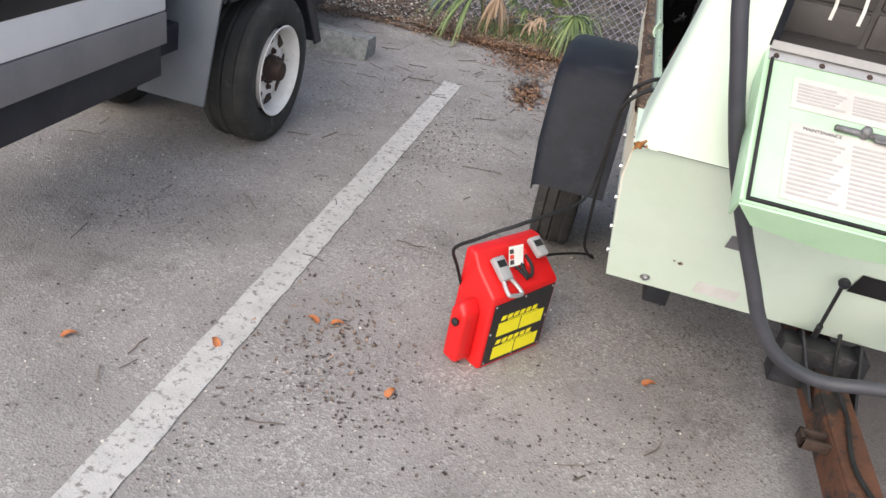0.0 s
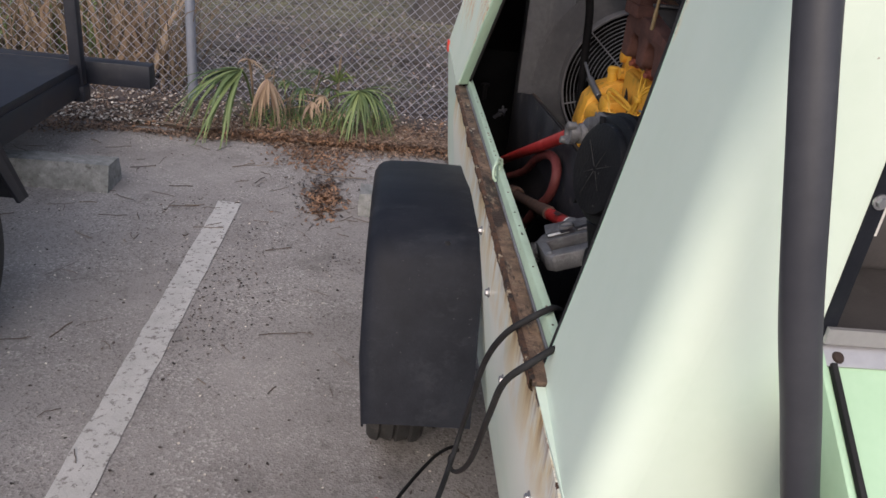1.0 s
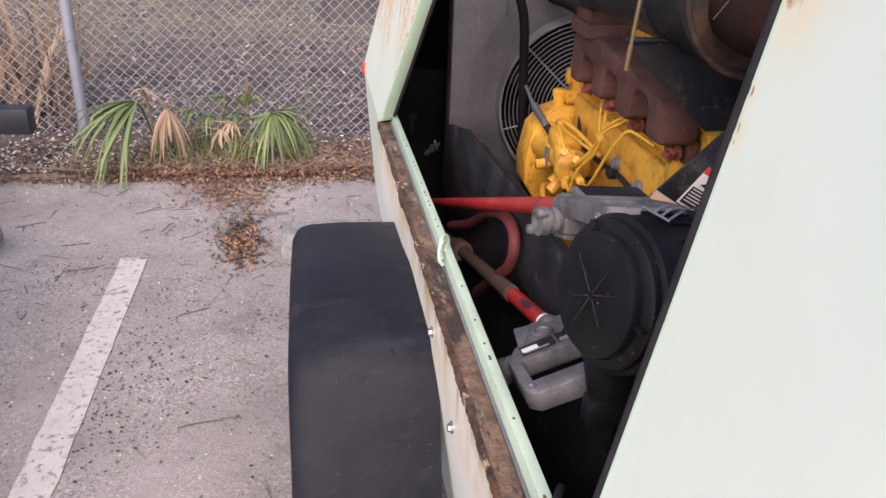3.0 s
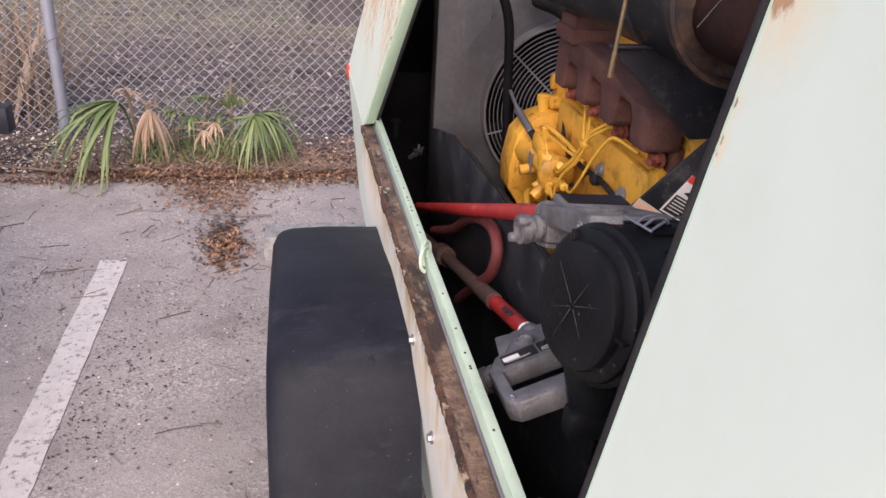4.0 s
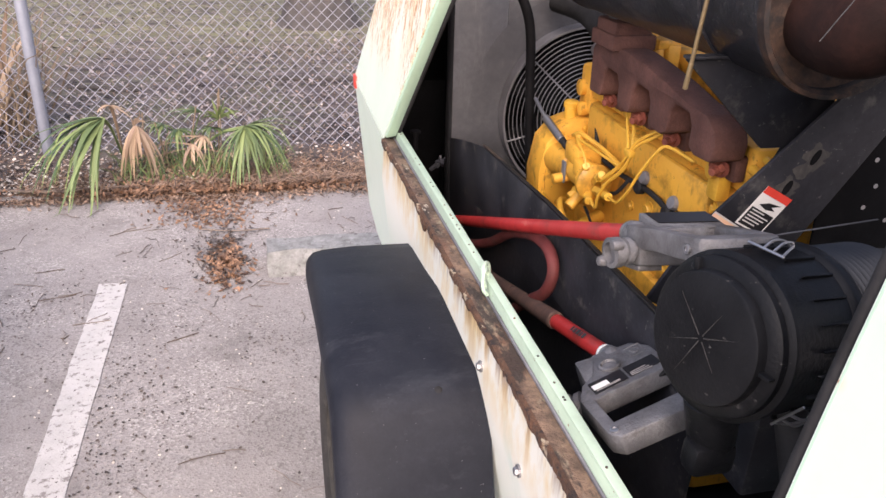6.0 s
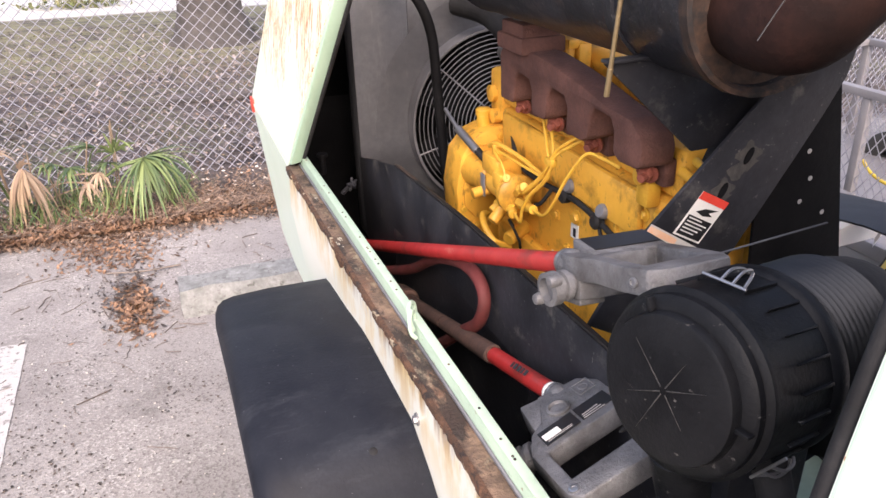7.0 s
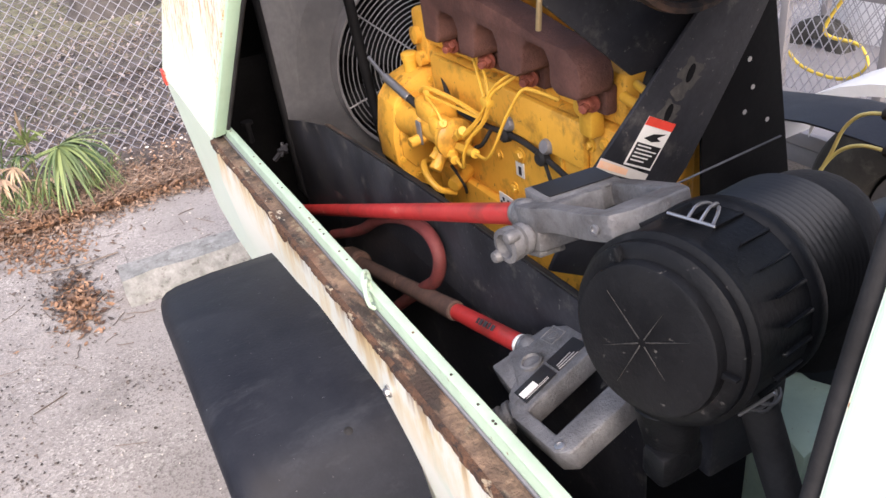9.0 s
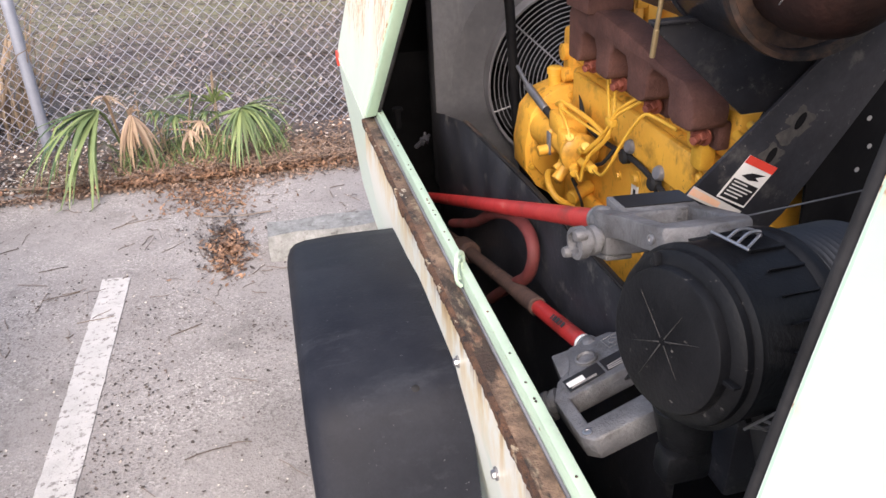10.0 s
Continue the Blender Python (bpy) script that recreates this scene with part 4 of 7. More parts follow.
# upper rear quarter, from the door opening back to the sloping tail
for s, mat in ((1, M_REAR), (-1, M_MINT)):
    f = (lambda x: x) if s == 1 else right
    part("rear_quarter", slab([(f(0.0), 1.338, 0.90), (f(sx(ZT)), 0.910, ZT), (f(sx(ZT)), 1.444, ZT), (f(0.002), 1.844, 0.9235)], (T * s, 0, 0)), mat, comp, "mint quarter panel freckled with rust" if s == 1 else "")
    part("door_flange", slab([(f(0.003), 1.320, 0.905), (f(sx(ZT) + 0.003), 0.890, ZT), (f(sx(ZT) + 0.003), 0.910, ZT), (f(0.003), 1.338, 0.905)], (0.028 * s, 0, 0.004), 0.001), M_FLANGE, comp)
    part("door_seal", tube([(f(0.030), 1.316, 0.91), (f(sx(ZT) + 0.030), 0.886, ZT)], 0.004, 8, 1), M_RUBBER, comp)
part("tail_panel", slab([(0.005, 1.844, 0.9235), (1.055, 1.844, 0.9235), (1.055 - sx(ZT), 1.444, ZT), (0.005 + sx(ZT), 1.444, ZT)], (0, -0.004, -0.002)), M_MINT, comp)
part("tail_panel", slab([(0.005, 1.842, 0.920), (1.055, 1.842, 0.920), (1.012, 1.812, 0.54), (0.048, 1.812, 0.54)], (0, -0.004, 0)), M_MINT, comp)
part("reflector", block((-0.004, 1.805, 0.895), (0.003, 1.842, 0.930), 0.002), M_REDLABEL, comp, "small red reflector")
part("roof_spine", slab([(0.44, FY(ZT), ZT - 0.006), (0.62, FY(ZT), ZT - 0.006), (0.62, 1.444, ZT - 0.006), (0.44, 1.444, ZT - 0.006)], (0, 0, 0.006)), M_MINT, comp, "narrow mint roof spine")
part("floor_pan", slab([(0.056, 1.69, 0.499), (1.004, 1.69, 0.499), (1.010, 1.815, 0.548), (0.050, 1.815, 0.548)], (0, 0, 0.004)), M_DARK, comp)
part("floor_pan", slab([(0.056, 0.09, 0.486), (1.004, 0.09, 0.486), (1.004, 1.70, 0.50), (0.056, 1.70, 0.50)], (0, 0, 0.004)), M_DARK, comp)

# ledge under the door opening: rusted sill, inner lip, rubber
part("ledge", block((-0.004, 0.0, 0.893), (0.0225, 1.335, 0.900), 0.0015), M_LEDGE, comp, "flaking rusty brown sill")
part("sill_strip", block((0.0228, 0.0, 0.893), (0.0265, 1.335, 0.9020), 0.001), M_SHROUD, comp, "thin dark sealing strip")
part("inner_lip", block((0.0270, 0.0, 0.86), (0.031, 1.33, 0.9165), 0.001), M_LIP, comp)
part("lip_flange", block((0.0270, 0.0, 0.917), (0.040, 1.33, 0.920), 0.001), M_LIP, comp, "pale green folded lip speckled with rust")


def rust_scale():
    """Ragged scale hanging over the outer edge of the sill."""
    r = random.Random(12)
    bm = bmesh.new()
    prev = None
    n = 330
    for k in range(n + 1):
        y = 0.004 + 1.326 * k / n
        grow = 0.5 + 0.5 * noise.noise((y * 5.0, 2.0, 0))
        d = 0.001 + 0.030 * grow * max(0.0, noise.noise((y * 24, 0, 0)) + 0.30) + 0.007 * r.random() * grow
        w = 0.002 * r.random()
        ring = [bm.verts.new(p) for p in ((-0.0005, y, 0.9008), (-0.0052 - w, y, 0.9004), (-0.0058 - w, y, 0.896 - d * 0.5), (-0.0030, y + 0.002 * r.random(), 0.893 - d), (-0.0002, y, 0.893 - d))]
        if prev:
            for q in range(4):
                bm.faces.new((prev[q], prev[q + 1], ring[q + 1], ring[q]))
        prev = ring
    bmesh.ops.recalc_face_normals(bm, faces=bm.faces)
    return bm


part("rust_scale", rust_scale(), M_SCALE, comp, "ragged dark rust scale along the edge", 0)
rnd = random.Random(3)
for k in range(26):
    y = 0.05 + 1.25 * rnd.random()
    part("rivet", turned([(0.0017, 0), (0.0014, 0.0008), (0, 0.0012)], (0.0325, y, 0.920), (0, 0, 1), 8), M_LEDGE, comp)
for y, z in ((0.372, 0.800), (0.537, 0.833), (0.18, 0.77), (-0.06, 0.79), (-0.03, 0.71), (0.02, 0.62), (0.045, 0.55)):
    part("bolt", hexbolt((tuck(z) - 0.001, y, z), (-1, 0, 0), 0.0055, 0.006), M_GALV, comp, "zinc hexagon bolt head")
part("latch_hook", join(tube([(0.037, 0.640, 0.918), (0.035, 0.640, 0.932), (0.028, 0.634, 0.937), (0.022, 0.622, 0.934), (0.020, 0.612, 0.924), (0.022, 0.608, 0.912)], 0.0034, 8, 6), tube([(0.030, 0.622, 0.918), (0.029, 0.624, 0.930), (0.023, 0.616, 0.935), (0.017, 0.606, 0.928), (0.017, 0.600, 0.914), (0.023, 0.600, 0.906)], 0.0030, 8, 6)), M_LIP, comp, "mint wire latch hook")

# front
SITE = Matrix.Identity(4)


def nose_edge(z):
    """The front corner of the nose at height z."""
    zd = (z + 0.0947) / 1.10
    return Vector((0.035 + 1.06 * sx(zd), 1.13 * FY(zd) - 0.127, z))


def door_edge(z):
    """The upright edge of the side facet, beside the open bay."""
    h = z - 0.89
    return Vector((0.050 + 0.235 * h - 0.145 * h * h, -0.055 + 0.135 * h - 0.22 * h * h, z))


def facet(u, z):
    return nose_edge(z).lerp(door_edge(z), u)


TOP = 1.522


def facet_sheet():
    """The sheet that folds round the corner of the nose and leans back to the door, its free edge slightly bowed."""
    bm = bmesh.new()
    prev = None
    for k in range(13):
        z = 0.8805 + (TOP - 0.8805) * k / 12
        a, b = facet(0.22, z), nose_edge(z)
        c = b + Vector((0.0472, 0, 0))
        line = [c.lerp(b, q / 14).lerp(b.lerp(a, q / 14), q / 14) for q in range(14)]
        line += [facet(0.22 + 0.78 * q / 8, z + (0.010 if k == 0 else 0) * q / 8) for q in range(9)]
        row = [bm.verts.new(p) for p in line]
        if prev:
            for q in range(len(row) - 1):
                bm.faces.new((prev[q], prev[q + 1], row[q + 1], row[q]))
        prev = row
    bmesh.ops.recalc_face_normals(bm, faces=bm.faces)
    bmesh.ops.solidify(bm, geom=bm.faces[:], thickness=0.003)
    return bm


part("front_quarter", facet_sheet(), M_FACET, comp, "leaning mint side facet folded round the nose", 60)
part("nose_sill", slab([(0.035, -0.085, 0.8885), (0.120, -0.02, 0.8885), (0.120, -0.29, 0.8795), (0.037, -0.306, 0.8785)], (0, 0, -0.004)), M_MINT, comp)


def edge_strip(u, deep, wide, r, lowest=0.892):
    """A strip that follows the free edge of the facet."""
    bm = bmesh.new()
    prev = None
    for k in range(13):
        p = facet(u, lowest + (TOP - lowest) * k / 12)
        row = [bm.verts.new(p + Vector(q)) for q in ((r, 0, 0), (0, r, 0), (0, deep - r, 0), (r, deep, 0), (wide - r, deep + 0.002, 0), (wide, deep - r, 0), (wide, r, 0), (wide - r, 0, 0))]
        if prev:
            for q in range(8):
                bm.faces.new((prev[q], prev[(q + 1) % 8], row[(q + 1) % 8], row[q]))
        prev = row
    bmesh.ops.recalc_face_normals(bm, faces=bm.faces)
    return bm


part("door_flange", edge_strip(0.985, 0.004, 0.030, 0.001), M_FLANGE, comp)
part("door_seal", edge_strip(1.003, 0.013, 0.014, 0.004), M_RUBBER, comp, "black rubber door seal", 60)
SITE = NOSE
part("front_quarter", slab([(1.06, -0.152, 0.870), (1.06, 0.031, 0.90), (right(sx(ZT)), 0.031, ZT), (right(sx(ZT)), FY(ZT), ZT)], (-T, 0, 0)), M_MINT, comp)
part("front_lower_panel", slab([(0, -0.151, 0.884), (1.06, -0.151, 0.884), (1.06, -0.1015, 0.80), (right(tuck(0.482)), 0.086, 0.482), (tuck(0.482), 0.086, 0.482), (0, -0.1015, 0.80)], (0, 0.004, 0.002)), M_MINT, comp)
part("seam", slab([(0.0, -0.1575, 0.8845), (1.06, -0.1575, 0.8845), (1.06, -0.1590, 0.8875), (0.0, -0.1590, 0.8875)], (0, 0.006, 0)), M_ELBOW, comp, "dark joint between front panels")
# upper front panel round the opening for the gauges
PX0, PX1, PZ0, PZ1 = 0.158, 0.472, 1.103, 1.365


def front_piece(xa, xb, za, zb, xa2=None, xb2=None):
    xa2, xb2 = xa if xa2 is None else xa2, xb if xb2 is None else xb2
    return slab([(xa, FY(za), za), (xb, FY(za), za), (xb2, FY(zb), zb), (xa2, FY(zb), zb)], (0, 0.004, 0))


for piece in (front_piece(0.043, PX0, 0.888, ZT, sx(ZT) + 0.043, PX0), front_piece(PX0, PX1, 0.888, PZ0), front_piece(PX0, PX1, PZ1, ZT), front_piece(PX1, 1.06, 0.888, ZT, PX1, right(sx(ZT)))):
    part("front_panel", piece, M_MINT, comp, "smooth mint sheet-steel front panel")
part("rust_blister", join(*[turned([(r, 0), (r * 0.8, 0.003), (0, 0.005)], (x, FY(z) - 0.001, z), (0, -1, 0), 7) for x, z, r in ((0.007, 0.890, 0.0065), (0.014, 0.894, 0.0045), (0.018, 0.899, 0.003), (0.012, 0.886, 0.004), (0.004, 0.884, 0.0035), (0.022, 0.890, 0.0025))]), surface("blistered_rust", (0.36, 0.15, 0.035), (0.12, 0.045, 0.018), 130, 0.9, 0, 0.8, 300), comp, "blistered orange rust")

# gauge recess: a charcoal panel set well back, framed, over the hinge of its cover
GY = -0.050
for xa in (PX0 - 0.001, PX1 - 0.011):
    part("recess_frame", slab([(xa, FY(PZ0) - 0.002, PZ0), (xa, FY(PZ1) - 0.002, PZ1), (xa, GY + 0.004, PZ1), (xa, GY + 0.004, PZ0)], (0.012, 0, 0), 0.001), M_POLY, comp)
part("recess_frame", block((PX0 + 0.0115, FY(1.36) - 0.002, PZ1 - 0.012), (PX1 - 0.0115, GY + 0.004, PZ1)), M_PANELBLACK, comp)
part("recess_floor", slab([(PX0 + 0.0115, -0.160, PZ0), (PX1 - 0.0115, -0.160, PZ0), (PX1 - 0.0115, GY, PZ0 + 0.004), (PX0 + 0.0115, GY, PZ0 + 0.004)], (0, 0, -0.004)), M_PANELBLACK, comp)
gp = part("instrument_panel", block((PX0 + 0.0115, GY, PZ0 - 0.01), (PX1 - 0.0115, GY + 0.008, PZ1 - 0.0125)), M_PANELBLACK, comp, "charcoal instrument panel set back in the nose")
for xa, xb, za, zb in ((0.190, 0.322, 1.168, 1.226), (0.190, 0.322, 1.110, 1.163), (0.332, 0.388, 1.172, 1.204), (0.332, 0.388, 1.110, 1.166), (0.398, 0.458, 1.110, 1.226), (0.190, 0.458, 1.232, 1.310)):
    part("raised_field", block((xa, GY - 0.006, za), (xb, GY + 0.001, zb), 0.003), M_PANELBLACK, gp)
for x in (0.256, 0.303):
    part("stencil_bar", slab([(x, GY - 0.0066, 1.142), (x + 0.006, GY - 0.0066, 1.142), (x + 0.0065, GY - 0.0066, 1.164), (x + 0.003, GY - 0.0066, 1.200), (x - 0.003, GY - 0.0066, 1.200), (x + 0.0005, GY - 0.0066, 1.164)], (0, -0.001, 0)), M_WHITELABEL, gp, "worn white painted bar")
for x, mface in ((0.224, M_WHITELABEL), (0.273, surface("yellowed_dial_face", (0.55, 0.43, 0.27), (0.46, 0.36, 0.23), 30, 0.4, 0, 0))):
    g = part("gauge", turned([(0.0235, 0), (0.0235, 0.010), (0.0215, 0.012), (0.0205, 0.009), (0.0205, 0.008)], (x, GY - 0.006, 1.270), (0, -1, 0), 28), M_GALV, gp, "round dial gauge with chrome rim")
    part("dial", turned([(0.0204, 0), (0.0204, 0.001)], (x, GY - 0.0142, 1.270), (0, -1, 0), 24), mface, g)
    part("needle", block((x - 0.001, GY - 0.0162, 1.266), (x + 0.001, GY - 0.0154, 1.285)), M_BLACKLABEL, g)
    part("dial_ticks", join(*[block((x + 0.0155 * math.cos(a) - 0.0012, GY - 0.0160, 1.270 + 0.0155 * math.sin(a) - 0.0012), (x + 0.0155 * math.cos(a) + 0.0012, GY - 0.0154, 1.270 + 0.0155 * math.sin(a) + 0.0012)) for a in [k * math.pi / 5 for k in range(-1, 7)]]), M_INK, g)
    part("stencil_bar", block((x - 0.010, GY - 0.0072, 1.2355), (x + 0.008, GY - 0.0064, 1.238)), M_INK, gp)
for x, z in ((0.317, 1.268), (0.356, 1.252), (0.392, 1.266)):
    part("control_knob", turned([(0.012, 0), (0.012, 0.008), (0.006, 0.009), (0.006, 0.018), (0, 0.019)], (x, GY - 0.006, z), (0, -1, 0), 18), M_BLACK, gp)
part("screw", hexbolt((PX0 + 0.005, FY(1.215) - 0.002, 1.215), (0, -1, 0), 0.004, 0.004), M_GALV, comp)
part("screw", hexbolt((PX0 + 0.005, FY(1.335) - 0.002, 1.335), (0, -1, 0), 0.004, 0.004), M_GALV, comp)
part("screw", hexbolt((0.360, GY - 0.006, 1.214), (0, -1, 0), 0.006, 0.007), M_BRASS, gp)

# instrument cover, hinged and hanging open
HL, FLAP = Vector((0.160, -0.166, 1.098)), Vector((0, -0.224, -0.172))
fd = FLAP.normalized()
fn = Vector((1, 0, 0)).cross(fd).normalized()
fn = fn if fn.z > 0 else -fn


def on_flap(u, v, h=0.0):
    return HL + Vector((u, 0, 0)) + fd * v + fn * h


FW, FL = 0.308, FLAP.length


def flap_box(u0, u1, v0, v1, h0, h1, bevel=0.0):
    return slab([on_flap(u0, v0, h0), on_flap(u1, v0, h0), on_flap(u1, v1, h0), on_flap(u0, v1, h0)], fn * (h1 - h0), bevel)


M_COVER = surface("greener_mint_enamel", (0.46, 0.66, 0.46), (0.40, 0.60, 0.40), 6, 0.4, 0, 0.04, 80, spots=(0.5, 0.48, 0.38), spot_at=(0.7, 0.8), spot_scale=12)
cover = part("instrument_cover", flap_box(0, FW, 0.012, FL, -0.004, 0.0), M_COVER, comp, "open mint cover with bleached instruction labels")
for lip in (flap_box(-0.006, -0.0005, 0.01, FL, -0.045, 0.006, 0.001), flap_box(FW + 0.0005, FW + 0.006, 0.01, FL, -0.045, 0.006, 0.001), slab([on_flap(-0.004, FL + 0.001, 0.0), on_flap(FW + 0.004, FL + 0.001, 0.0), on_flap(FW - 0.02, FL + 0.005, -0.05), on_flap(FW * 0.5, FL + 0.007, -0.062), on_flap(0.03, FL + 0.005, -0.045)], fd * 0.004)):
    part("cover_lip", lip, M_COVER, cover)
part("edge_rubber", join(flap_box(0.004, 0.009, 0.02, FL - 0.004, 0.0, 0.006, 0.001), flap_box(FW - 0.009, FW - 0.004, 0.02, FL - 0.004, 0.0, 0.006, 0.001), flap_box(0.009, FW - 0.009, FL - 0.009, FL - 0.004, 0.0, 0.006, 0.001)), M_RUBBER, cover, "black rubber edge strip")
part("hinge", join(flap_box(0.0, FW, -0.004, 0.022, 0.001, 0.003), *[rod(on_flap(0.002 + k * 0.03, -0.003, 0.005), on_flap(0.002 + k * 0.03 + 0.027, -0.003, 0.005), 0.005, 10) for k in range(10)], block((0.160, -0.176, 1.100), (0.468, -0.172, 1.113))), M_ALU, cover, "aluminium piano hinge")
for u in (0.012, 0.085, 0.16, 0.235, 0.288):
    part("rivet", turned([(0.005, 0), (0.004, 0.002), (0, 0.003)], on_flap(u, 0.015, 0.003), fn, 10), M_HUB, cover)
for u0, u1, v0, v1, lines in ((0.046, 0.222, 0.045, 0.103, 6), (0.050, 0.232, 0.130, 0.262, 14)):
    sheet = part("instruction_label", flap_box(u0, u1, v0, v1, 0.0005, 0.0015), M_PAPER, cover, "sun-bleached white printed instruction label")
    bars = []
    for col in range(2):
        a = u0 + 0.008 + col * (u1 - u0) * 0.49
        for k in range(lines):
            v = v0 + (0.014 if lines > 8 else 0.010) + (v1 - v0 - 0.020) * k / lines
            w = (u1 - u0) * (0.34 + 0.09 * ((k * 7 + col * 3) % 4) / 3)
            bars.append(flap_box(a, a + w, v, v + (v1 - v0) / lines * 0.42, 0.0016, 0.0021))
    part("print", join(*bars), M_INK, sheet, "rows of faded unreadable print")
    if lines > 8:
        font = bpy.data.curves.new("heading", "FONT")
        font.body, font.size, font.extrude = "MAINTENANCE", 0.0085, 0.0001
        tmp = new("heading_curve", font)
        bpy.context.view_layer.update()
        words = bpy.data.meshes.new_from_object(tmp.evaluated_get(bpy.context.evaluated_depsgraph_get()))
        bpy.data.objects.remove(tmp)
        bm = bmesh.new()
        bm.from_mesh(words)
        here = on_flap(u0 + 0.020, v0 + 0.0085, 0.0023)
        bm.transform(Matrix.Translation(here) @ Matrix((Vector((1, 0, 0)), -fd, fn)).transposed().to_4x4())
        part("heading", bm, M_BLACKLABEL, sheet, "printed heading", 0)
part("cover_latch", join(flap_box(0.115, 0.205, 0.118, 0.128, 0.002, 0.010, 0.003), turned([(0.008, 0), (0.008, 0.014), (0.005, 0.017), (0, 0.018)], on_flap(0.16, 0.123, 0.003), fn, 12), flap_box(0.175, 0.225, 0.128, 0.134, 0.006, 0.010, 0.001)), M_CAST, cover, "tarnished turn latch")
# labels and bolts on the lower front
lf = Vector((0, 0.237, -0.402)).normalized()
ln = Vector((0, -lf.z, lf.y)).normalized()
ln = ln if ln.y < 0 else -ln


def on_front(x, v, h=0.0):
    return Vector((x, -0.153, 0.884)) + lf * v + ln * h


def front_box(x0, x1, v0, v1, h0, h1, bevel=0.0):
    return slab([on_front(x0, v0, h0), on_front(x1, v0, h0), on_front(x1, v1, h0), on_front(x0, v1, h0)], ln * (h1 - h0), bevel)


part("warning_label", front_box(0.246, 0.342, 0.388, 0.435, 0.0005, 0.0012), M_WHITELABEL, comp, "peeling blank white label")
part("warning_label", front_box(0.515, 0.595, 0.205, 0.272, 0.0005, 0.0012), M_BLACKLABEL, comp, "black label with torn silver film")
part("faded_patch", front_box(0.25, 0.29, 0.19, 0.235, 0.0004, 0.0008), M_SHROUD, comp, "small grey worn patch")
part("bolt", hexbolt(on_front(0.135, 0.433), ln, 0.008, 0.006), M_GALV, comp)
part("paint_chip", join(turned([(0.006, 0), (0, 0.0015)], on_front(0.19, 0.34), ln, 7), turned([(0.003, 0), (0, 0.0012)], on_front(0.175, 0.335), ln, 6)), M_LEDGE, comp, "chipped paint with bare brown metal")
part("throttle_knob", join(rod((0.528, 0.050, 0.495), (0.486, -0.058, 0.682), 0.0042, 8), rod((0.530, 0.054, 0.488), (0.520, 0.028, 0.533), 0.007, 10), turned([(0.0, 0), (0.010, 0.002), (0.0125, 0.009), (0.009, 0.015), (0, 0.017)], (0.487, -0.057, 0.679), (-0.15, -0.5, 0.85), 18)), M_BLACK, comp, "black ball knob on an upright rod")
part("drain_valve", join(rod((0.655, -0.03, 0.60), (0.655, -0.11, 0.575), 0.022, 16), rod((0.655, -0.11, 0.575), (0.66, -0.15, 0.53), 0.028, 16), turned([(0.02, 0), (0.02, 0.03), (0.012, 0.032), (0.012, 0.05)], (0.66, -0.14, 0.535), (0.1, -0.5, -0.8), 14), rod((0.66, -0.12, 0.56), (0.70, -0.13, 0.585), 0.010, 10)), M_CAST, comp, "corroded metal discharge valve")

# drawbar
SITE = SHELL
part("drawbar", join(block((0.548, -1.9, 0.345), (0.622, 0.3, 0.42), 0.006), block((0.552, -1.9, 0.352), (0.618, 0.3, 0.427), 0.004)), M_RUSTBEAM, comp, "rust-streaked steel drawbar")
part("hitch_plate", join(front_box(0.44, 0.640, 0.385, 0.445, 0.001, 0.008, 0.002), slab([(0.490, 0.02, 0.50), (0.498, 0.02, 0.50), (0.540, -0.10, 0.39), (0.532, 0.16, 0.37)], (0.006, 0, 0)), slab([(0.622, 0.02, 0.50), (0.628, 0.02, 0.50), (0.634, -0.10, 0.39), (0.630, 0.16, 0.37)], (0.006, 0, 0)), block((0.47, 0.0, 0.36), (0.66, 0.06, 0.47), 0.004)), M_BLACK, comp, "black bolted drawbar bracket")
for x in (0.465, 0.535, 0.605):
    part("bolt", hexbolt(on_front(x, 0.415, 0.008), ln, 0.012, 0.008), M_GALV, comp)
part("chain_lug", join(block((0.490, -0.215, 0.395), (0.548, -0.207, 0.42), 0.002), block((0.490, -0.245, 0.395), (0.498, -0.207, 0.42), 0.002), block((0.490, -0.245, 0.395), (0.548, -0.237, 0.42), 0.002)), M_HUB, comp)
part("drawbar_cable", tube([(0.59, 0.05, 0.50), (0.578, -0.05, 0.45), (0.588, -0.16, 0.435), (0.572, -0.30, 0.434), (0.598, -0.42, 0.434), (0.606, -0.6, 0.434), (0.59, -1.0, 0.432)], 0.005, 8, 8), M_RUBBER, comp, "black cable along the drawbar")
part("frame_rail", join(block((0.16, 0.12, 0.40), (0.22, 1.65, 0.478), 0.004), block((0.84, 0.12, 0.40), (0.90, 1.65, 0.478), 0.004)), M_BLACK, comp)

# wheels and fenders
SITE = Matrix.Identity(4)
def tyre_mesh(c, r, w, rim, tread=36):
    """A tyre with rounded shoulders and cut tread, axis along x."""
    prof = [(rim, -w * 0.42), (rim + 0.01, -w * 0.46), ((r + rim) / 2, -w * 0.5), (r * 0.94, -w * 0.47), (r * 0.985, -w * 0.40)]
    for k, g in enumerate((-0.28, -0.24, -0.04, 0.0, 0.04, 0.24, 0.28)):
        prof.append((r - (0.009 if k in (1, 3, 5) else 0), g * w))
    prof += [(r * 0.985, w * 0.40), (r * 0.94, w * 0.47), ((r + rim) / 2, w * 0.5), (rim + 0.01, w * 0.46), (rim, w * 0.42)]
    bm = turned(prof, c, (1, 0, 0), tread * 2, closed=True)
    return bm


